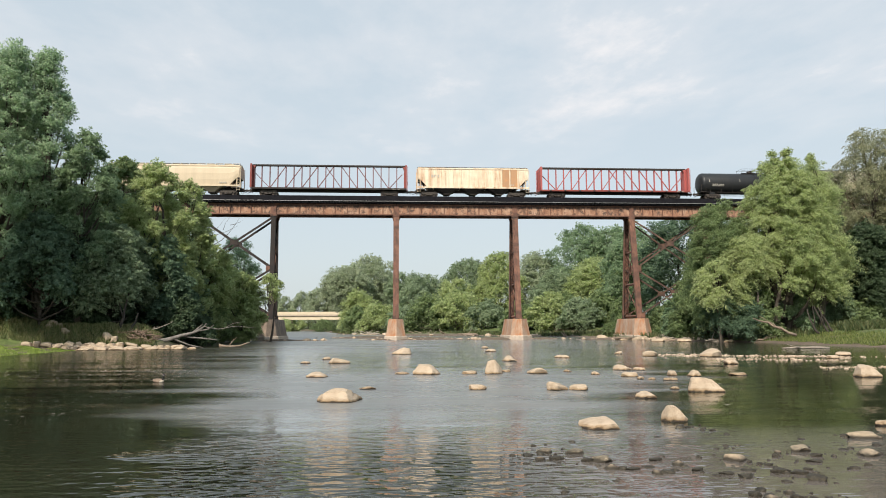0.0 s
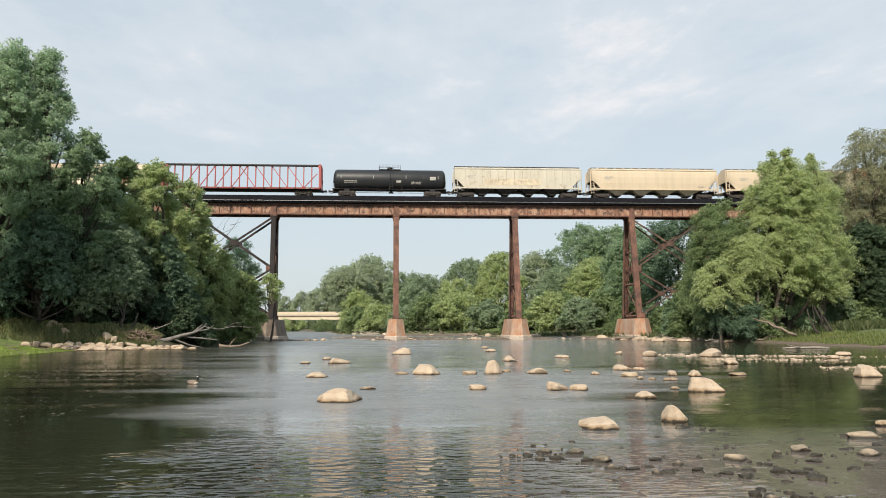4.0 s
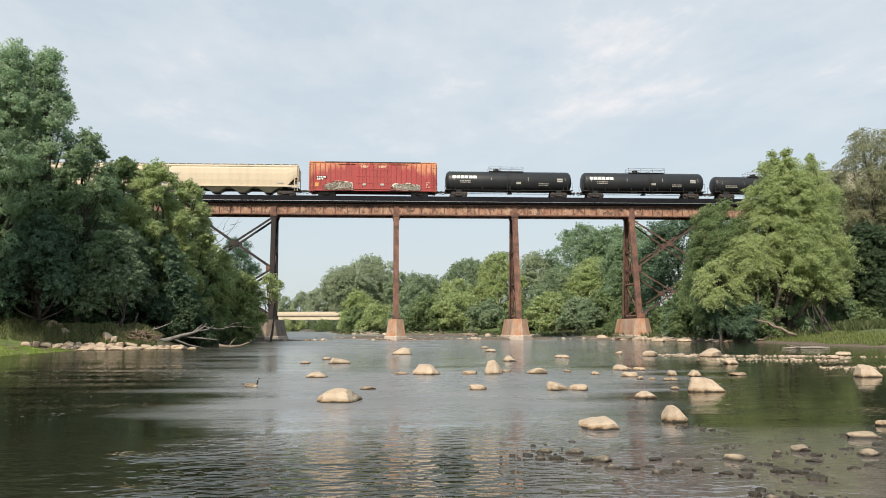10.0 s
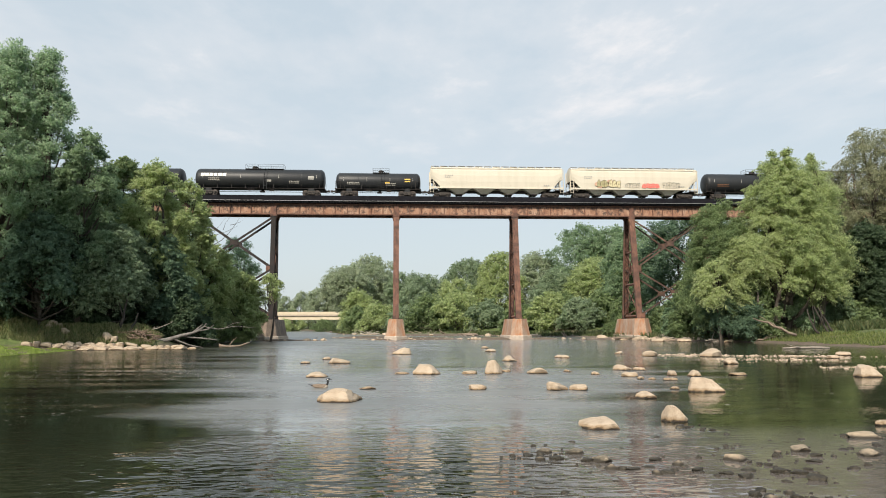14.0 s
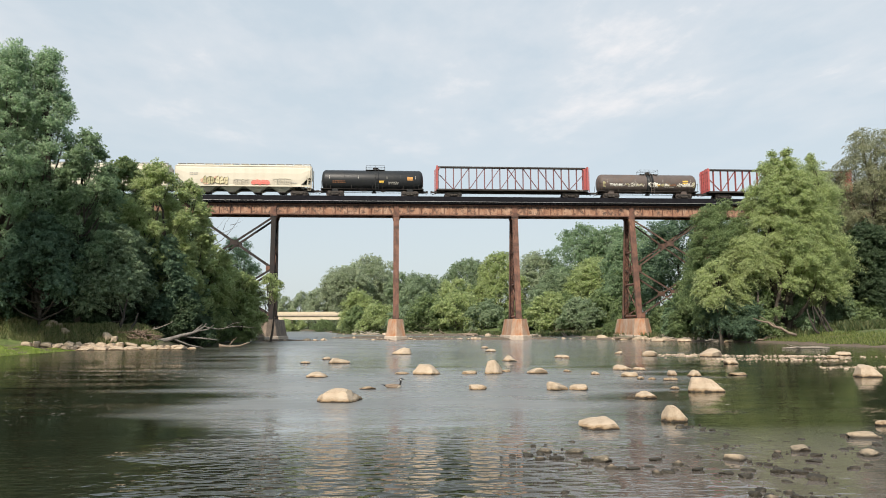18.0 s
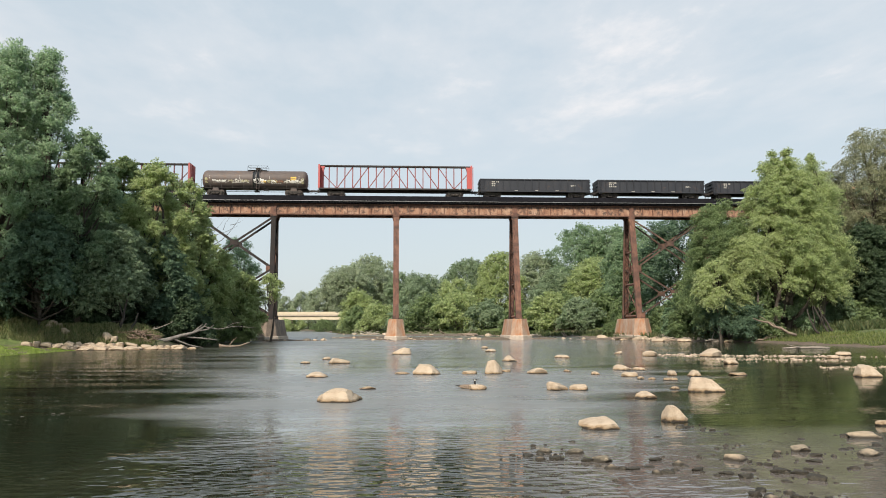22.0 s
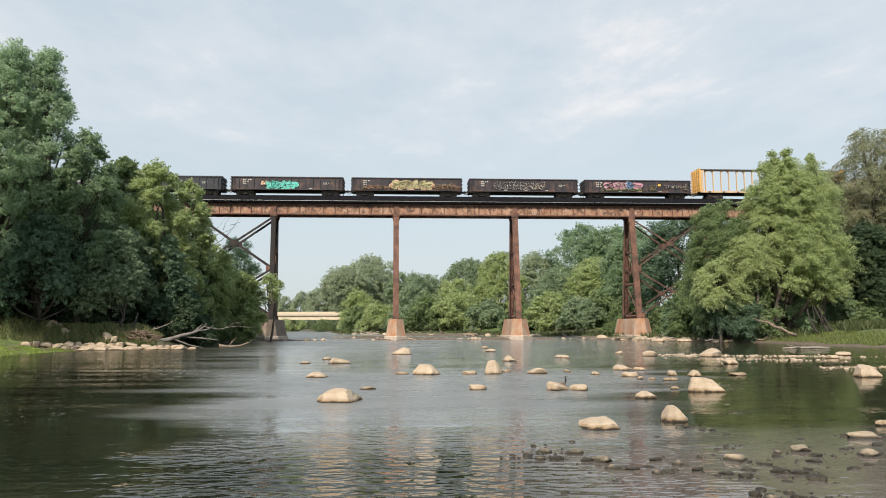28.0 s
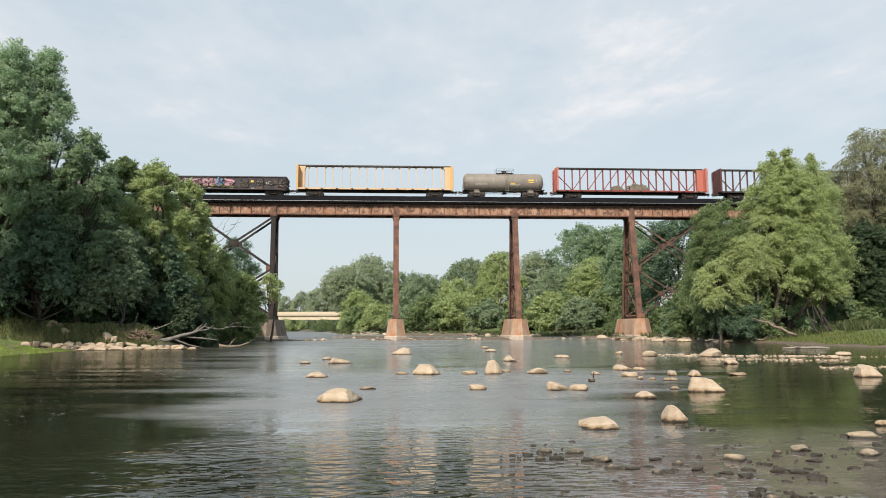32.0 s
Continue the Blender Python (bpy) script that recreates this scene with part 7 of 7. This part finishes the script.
# ---- driftwood and fallen timber ----
def driftwood(base, tips, r0, label, seed, mat=None, group="driftwood on the banks"):
    rng = np.random.default_rng(seed)
    o = thing("driftwood", pose(*base), label, "driftwood", group)
    first = tips[0]
    stem = Mesh()
    limb(stem, (0, 0, 0.1), first, r0, r0 * 0.35, rng, 6, 8)
    part("stem", stem, mat or DEADWOOD, o, smooth=True)
    for (tx, ty, tz), s in zip(tips[1:], np.linspace(0.35, 0.8, len(tips) - 1)):
        root = (first[0] * s, first[1] * s, 0.1 + (first[2] - 0.1) * s - 0.04)
        b = Mesh()
        limb(b, root, (tx, ty, tz), r0 * 0.5, r0 * 0.12, rng, 4, 6)
        part("branch", b, mat or DEADWOOD, o, smooth=True)
    return o


DEADBROWN = plain("dead_brown_wood", (0.24, 0.185, 0.14), 0.9, 0, 0.35, 3.0)
BLEACHED = "bleached grey fallen trunk lying at the water's edge"


def strand(mesh, rows, n=7):
    """A tapering tube through (x, y, z, radius) rows, bent smoothly."""
    p = np.array(rows, float)
    p = np.vstack([2 * p[0] - p[1], p, 2 * p[-1] - p[-2]])
    path = []
    for i in range(1, len(p) - 2):
        for f in (0.0, 0.33, 0.67):
            path.append(0.5 * (2 * p[i] + (p[i + 1] - p[i - 1]) * f + (2 * p[i - 1] - 5 * p[i] + 4 * p[i + 1] - p[i + 2]) * f * f + (3 * p[i] - p[i - 1] - 3 * p[i + 1] + p[i + 2]) * f ** 3))
    path.append(p[-2])
    rings = []
    for k, q in enumerate(path):
        ax = path[min(k + 1, len(path) - 1)][:3] - path[max(k - 1, 0)][:3]
        ax /= np.linalg.norm(ax)
        s = np.cross(ax, (0.31, 0.95, 0.08))
        s /= np.linalg.norm(s)
        t = np.cross(ax, s)
        rings.append([tuple(q[:3] + (s * math.cos(2 * math.pi * j / n) + t * math.sin(2 * math.pi * j / n)) * max(0.012, q[3])) for j in range(n)])
    return mesh.loft(rings)


GREYWOOD = plain("weathered_grey_wood", (0.17, 0.152, 0.134), 0.9, 0, 0.45, 3.0)
FALLEN = (
    ("trunk", ((-23.4, 64.9, 0.42, 0.2), (-22.0, 65.2, 0.62, 0.22), (-20.8, 65.4, 0.74, 0.2), (-19.6, 66.0, 1.13, 0.165), (-18.6, 66.4, 1.4, 0.13), (-18.0, 66.8, 1.78, 0.09), (-17.6, 67.0, 2.25, 0.04))),
    ("branch", ((-18.7, 66.4, 1.36, 0.09), (-18.25, 66.9, 1.9, 0.06), (-17.95, 67.1, 2.2, 0.025))),
    ("branch", ((-18.3, 66.6, 1.55, 0.07), (-17.4, 66.9, 1.72, 0.05), (-16.9, 67.0, 2.15, 0.02))),
    ("branch", ((-19.4, 66.1, 1.18, 0.1), (-18.9, 66.4, 0.98, 0.09), (-17.8, 66.8, 0.88, 0.07), (-16.5, 67.0, 0.7, 0.03))),
    ("branch", ((-20.2, 65.7, 0.9, 0.1), (-19.5, 66.0, 0.55, 0.08), (-18.6, 66.2, 0.22, 0.06), (-17.7, 66.4, 0.06, 0.03))),
    ("branch", ((-17.8, 66.9, 1.95, 0.045), (-16.6, 67.3, 1.72, 0.04), (-15.2, 67.7, 1.95, 0.03), (-13.2, 68.0, 1.8, 0.015))),
    ("branch", ((-16.0, 67.4, 1.85, 0.025), (-15.2, 67.4, 2.25, 0.02), (-14.6, 67.4, 2.35, 0.012))),
)
fallen = thing("driftwood", pose(-22.0, 65.2, 0.3), "bleached grey fallen tree with forked bare branches", "driftwood", "driftwood on the banks")
for name, rows in FALLEN:
    part(name, strand(Mesh(), [(x + 22.0, y - 65.2, z - 0.3, r) for x, y, z, r in rows]), GREYWOOD, fallen, smooth=True)
driftwood((-17.1, 69.8, 0.05), [(2.7, 1.1, 0.35), (1.6, 0.4, 0.9)], 0.15, "dark waterlogged trunk at the foot of the bank", 2, DEADBROWN)
driftwood((-23.1, 66.0, 1.5), [(2.8, 0.0, 0.95), (1.9, 0.1, 0.45)], 0.05, "thin dead branch caught in the brush", 3)
driftwood((44.0, 76.0, 0.7), [(-4.8, 0.0, 1.95), (-3.9, 0.3, 2.2)], 0.17, "brown fallen trunk leaning down the grassy bank", 4, DEADBROWN)
driftwood((41.2, 78.5, 0.15), [(-3.2, 1.0, 0.9), (-2.2, -0.5, 0.2), (-2.6, 1.0, 0.1)], 0.13, BLEACHED, 5)
driftwood((34.0, 96.8, 0.15), [(6.5, -2.0, 0.5), (4.0, 0.6, 1.1), (5.0, -2.4, 0.1)], 0.16, BLEACHED, 6)
tan_log = thing("driftwood", pose(35.4, 56.6, 0.03), "long tan log lying in the shallow water", "driftwood", "driftwood on the banks")
part("stem", strand(Mesh(), ((0.2, 0.1, 0.0, 0.08), (-1.0, 0.0, 0.05, 0.075), (-2.2, 0.3, 0.03, 0.065), (-3.8, 0.1, 0.0, 0.04))), DEADWOOD, tan_log, smooth=True)
part("branch", strand(Mesh(), ((-2.2, 0.3, 0.05, 0.06), (-2.9, -0.2, 0.12, 0.04), (-3.6, -0.3, 0.3, 0.015))), DEADWOOD, tan_log, smooth=True)
driftwood((37.2, 84.6, 0.1), [(4.4, -3.0, 0.4), (3.6, -1.0, 0.9)], 0.12, BLEACHED, 8)
rng_logs = np.random.default_rng(17)
for k in range(13):
    s = rng_logs.uniform(0, 1)
    x, y = 31.6 + 8.6 * s, 95.0 - 17.5 * s
    w = float(rng_logs.choice((-1, 1))) * rng_logs.uniform(1.6, 4.6)
    tips = [(w, rng_logs.uniform(-1.0, 0.6), rng_logs.uniform(0.05, 0.7))] + [(w * rng_logs.uniform(0.4, 0.9), rng_logs.uniform(-1, 0.5), rng_logs.uniform(0.1, 1.2)) for _ in range(k % 3)]
    driftwood((x, y - 0.4, 0.12), tips, rng_logs.uniform(0.07, 0.15), BLEACHED, 50 + k, DEADBROWN if k % 3 == 1 else None)
for k in range(14):
    s = rng_logs.uniform(0, 1)
    x, y = -13.0 + 43.0 * s, 177.5 - 52.5 * s + rng_logs.uniform(-1.5, 1.0)
    w = rng_logs.uniform(-6.0, 6.0)
    driftwood((x, y, 0.1), [(w, rng_logs.uniform(-1.5, 1.0), rng_logs.uniform(0.1, 1.0)), (w * 0.7, 0.3, rng_logs.uniform(0.3, 1.6))], rng_logs.uniform(0.14, 0.26), "grey-brown log stranded on the far bank", 80 + k, DEADBROWN if k % 2 else None, "logs on the far bank")
# shade below the crowns is put into this bark colour
SHADED_BARK = plain("furrowed_bark_darkened_for_shade", (0.055, 0.046, 0.038), 0.95, 0, 0.5, 2.5)
ROOTWOOD = plain("brown_root_tangle", (0.19, 0.135, 0.10), 0.95, 0, 0.4, 4.0)
rng_roots = np.random.default_rng(9)
heap = thing("brush_pile", pose(-22.7, 64.5, 0.75), "tangled heap of brown roots and twigs on the bank", "brush pile", "driftwood on the banks")
for k in range(70):
    a, q = rng_roots.uniform(0, 2 * math.pi), rng_roots.uniform(0.1, 1.0) ** 0.6
    x, y = 1.35 * q * math.cos(a), 0.7 * q * math.sin(a)
    z = rng_roots.uniform(0.0, 1.05) * (1 - q * q)
    dx, dy, dz = rng_roots.normal(size=3) * (0.75, 0.3, 0.22)
    part("twig", strand(Mesh(), ((x - dx, y - dy, max(-0.15, z - dz), 0.035), (x + rng_roots.normal() * 0.12, y, z + 0.12, 0.028), (x + dx, y + dy, max(-0.15, z + dz), 0.012)), 5), ROOTWOOD, heap, smooth=True)
# bare leaning stems that show below the crowns
for k, (x, y, tips) in enumerate(((-24.7, 65.2, [(0.55, 0.2, 3.4), (-0.5, 0.3, 3.1)]), (-24.1, 65.0, [(0.9, 0.3, 1.9)]), (47.4, 77.2, [(-0.9, 0.6, 3.0), (-0.3, 0.5, 3.3)]), (48.4, 77.0, [(-1.2, 0.6, 3.2), (-0.6, 0.2, 3.4)]), (49.0, 77.2, [(-1.3, 0.4, 3.0)]))):
    driftwood((x, y, float(ground_height(np.array([x]), np.array([y]))[0]) - 0.1), tips, 0.15, "leaning bare grey trunk below the leaves", 20 + k, SHADED_BARK, "leaning trunks on the banks")
rng_limbs = np.random.default_rng(5)
for k in range(3):
    driftwood((63.0 + 1.6 * k, 91.5, 16.5 + 1.6 * k), [(-2.6, -0.8, 3.6)] + [(rng_limbs.uniform(-4.6, 1.8), rng_limbs.uniform(-1.6, 0.4), rng_limbs.uniform(0.4, 5.4)) for _ in range(9)], 0.09, "bare tan limbs of the conifer arching outwards", 31 + k, DEADBROWN, "dead limbs")
driftwood((-24.5, 86.0, 10.9), [(5.4, 0, 4.1), (3.8, 0, 4.2), (5.2, 0.3, 3.2), (4.4, -0.3, 4.3), (5.8, 0.2, 3.9)], 0.06, "dead bare branch sticking out of the crown", 30, BARK, "dead limbs")


# ---- foam flecks that drift on the slack water, and painted wave glints ----
def flecks(seed, count, x0, x1, y0, y1, size):
    rng = np.random.default_rng(seed)
    c = np.stack([rng.uniform(x0, x1, count), rng.uniform(y0, y1, count) ** 1.0, np.full(count, 0.006)], 1)
    s = size * rng.lognormal(-0.3, 0.5, count)
    ex, ey = np.array([1.0, 0, 0]), np.array([0, 1.0, 0])
    a, b = ex * (s * 1.9)[:, None], ey * (s * 0.7)[:, None]
    v = np.stack([c - a, c - b, c + a, c + b], 1).reshape(-1, 3)
    return tagged(new("foam", quads("foam", v, FOAM_AND_GLINT)), "small white foam flecks and painted glints on the slack water", "foam", kind="stuff")


FOAM_AND_GLINT = plain("foam_and_glint_white", (0.62, 0.58, 0.48), 0.8, 0, 0.1)
flecks(1, 420, -13.5, -6.2, 14.5, 21.0, 0.014)
# this band of stretched white flecks also paints the glints of small waves
flecks(2, 620, -17.0, -6.0, 26.0, 33.5, 0.026)
flecks(3, 60, 7.0, 13.0, 15.0, 26.0, 0.02)


# ---- all that moves ----
def travelled(t):
    """Metres that the train has gone to the left by t seconds; it gathers a little speed."""
    return 13.9414 * t + 0.022737 * t * t


GOOSE_WAY = [(0, -8.28, 25.49), (3, -7.24, 24.88), (6, -6.12, 24.07), (9, -5.09, 23.30), (11, -4.11, 22.98), (13, -2.99, 22.66), (14.5, -2.10, 22.56), (17, -0.68, 22.41), (19, 0.44, 22.30), (21, 1.61, 22.17), (23, 2.70, 21.66), (25, 3.96, 21.73), (28, 5.17, 22.42), (30, 6.08, 23.21), (32, 6.63, 24.10)]


def motions():
    for car, x in train:
        walk(car, [(t, pose(x - travelled(t), TRACK_Y, RAIL_Z)) for t in [0.5 * k for k in range(65)]])
    lead = {}
    for w, k in wheels:
        if k not in lead:
            lead[k] = w
            x, y, z = w.location
            walk(w, [(f / FPS, pose(x, y, z, 0, -math.degrees(travelled(f / FPS) / WHEEL_R), 0)) for f in range(961)])
        else:
            # the same turning, taken over from the first wheelset
            keys = w.animation_data_create()
            w.rotation_mode = "QUATERNION"
            keys.action = lead[k].animation_data.action
            keys.action_slot = lead[k].animation_data.action_slot
    rows = []
    for i, (t, x, y) in enumerate(GOOSE_WAY):
        xa, ya = GOOSE_WAY[max(0, i - 1)][1:]
        xb, yb = GOOSE_WAY[min(len(GOOSE_WAY) - 1, i + 1)][1:]
        rows.append((t, pose(x, y, 0, 0, 0, math.degrees(math.atan2(yb - ya, xb - xa)))))
    walk(goose, rows)
    walk(backdrop, [(0.0, pose(0, 0, 900)), (32.0, pose(66, 0, 900))])
    walk(water, [(0.0, pose(0, 0, 0)), (32.0, pose(-1.5, -9.0, 0))])


motions()
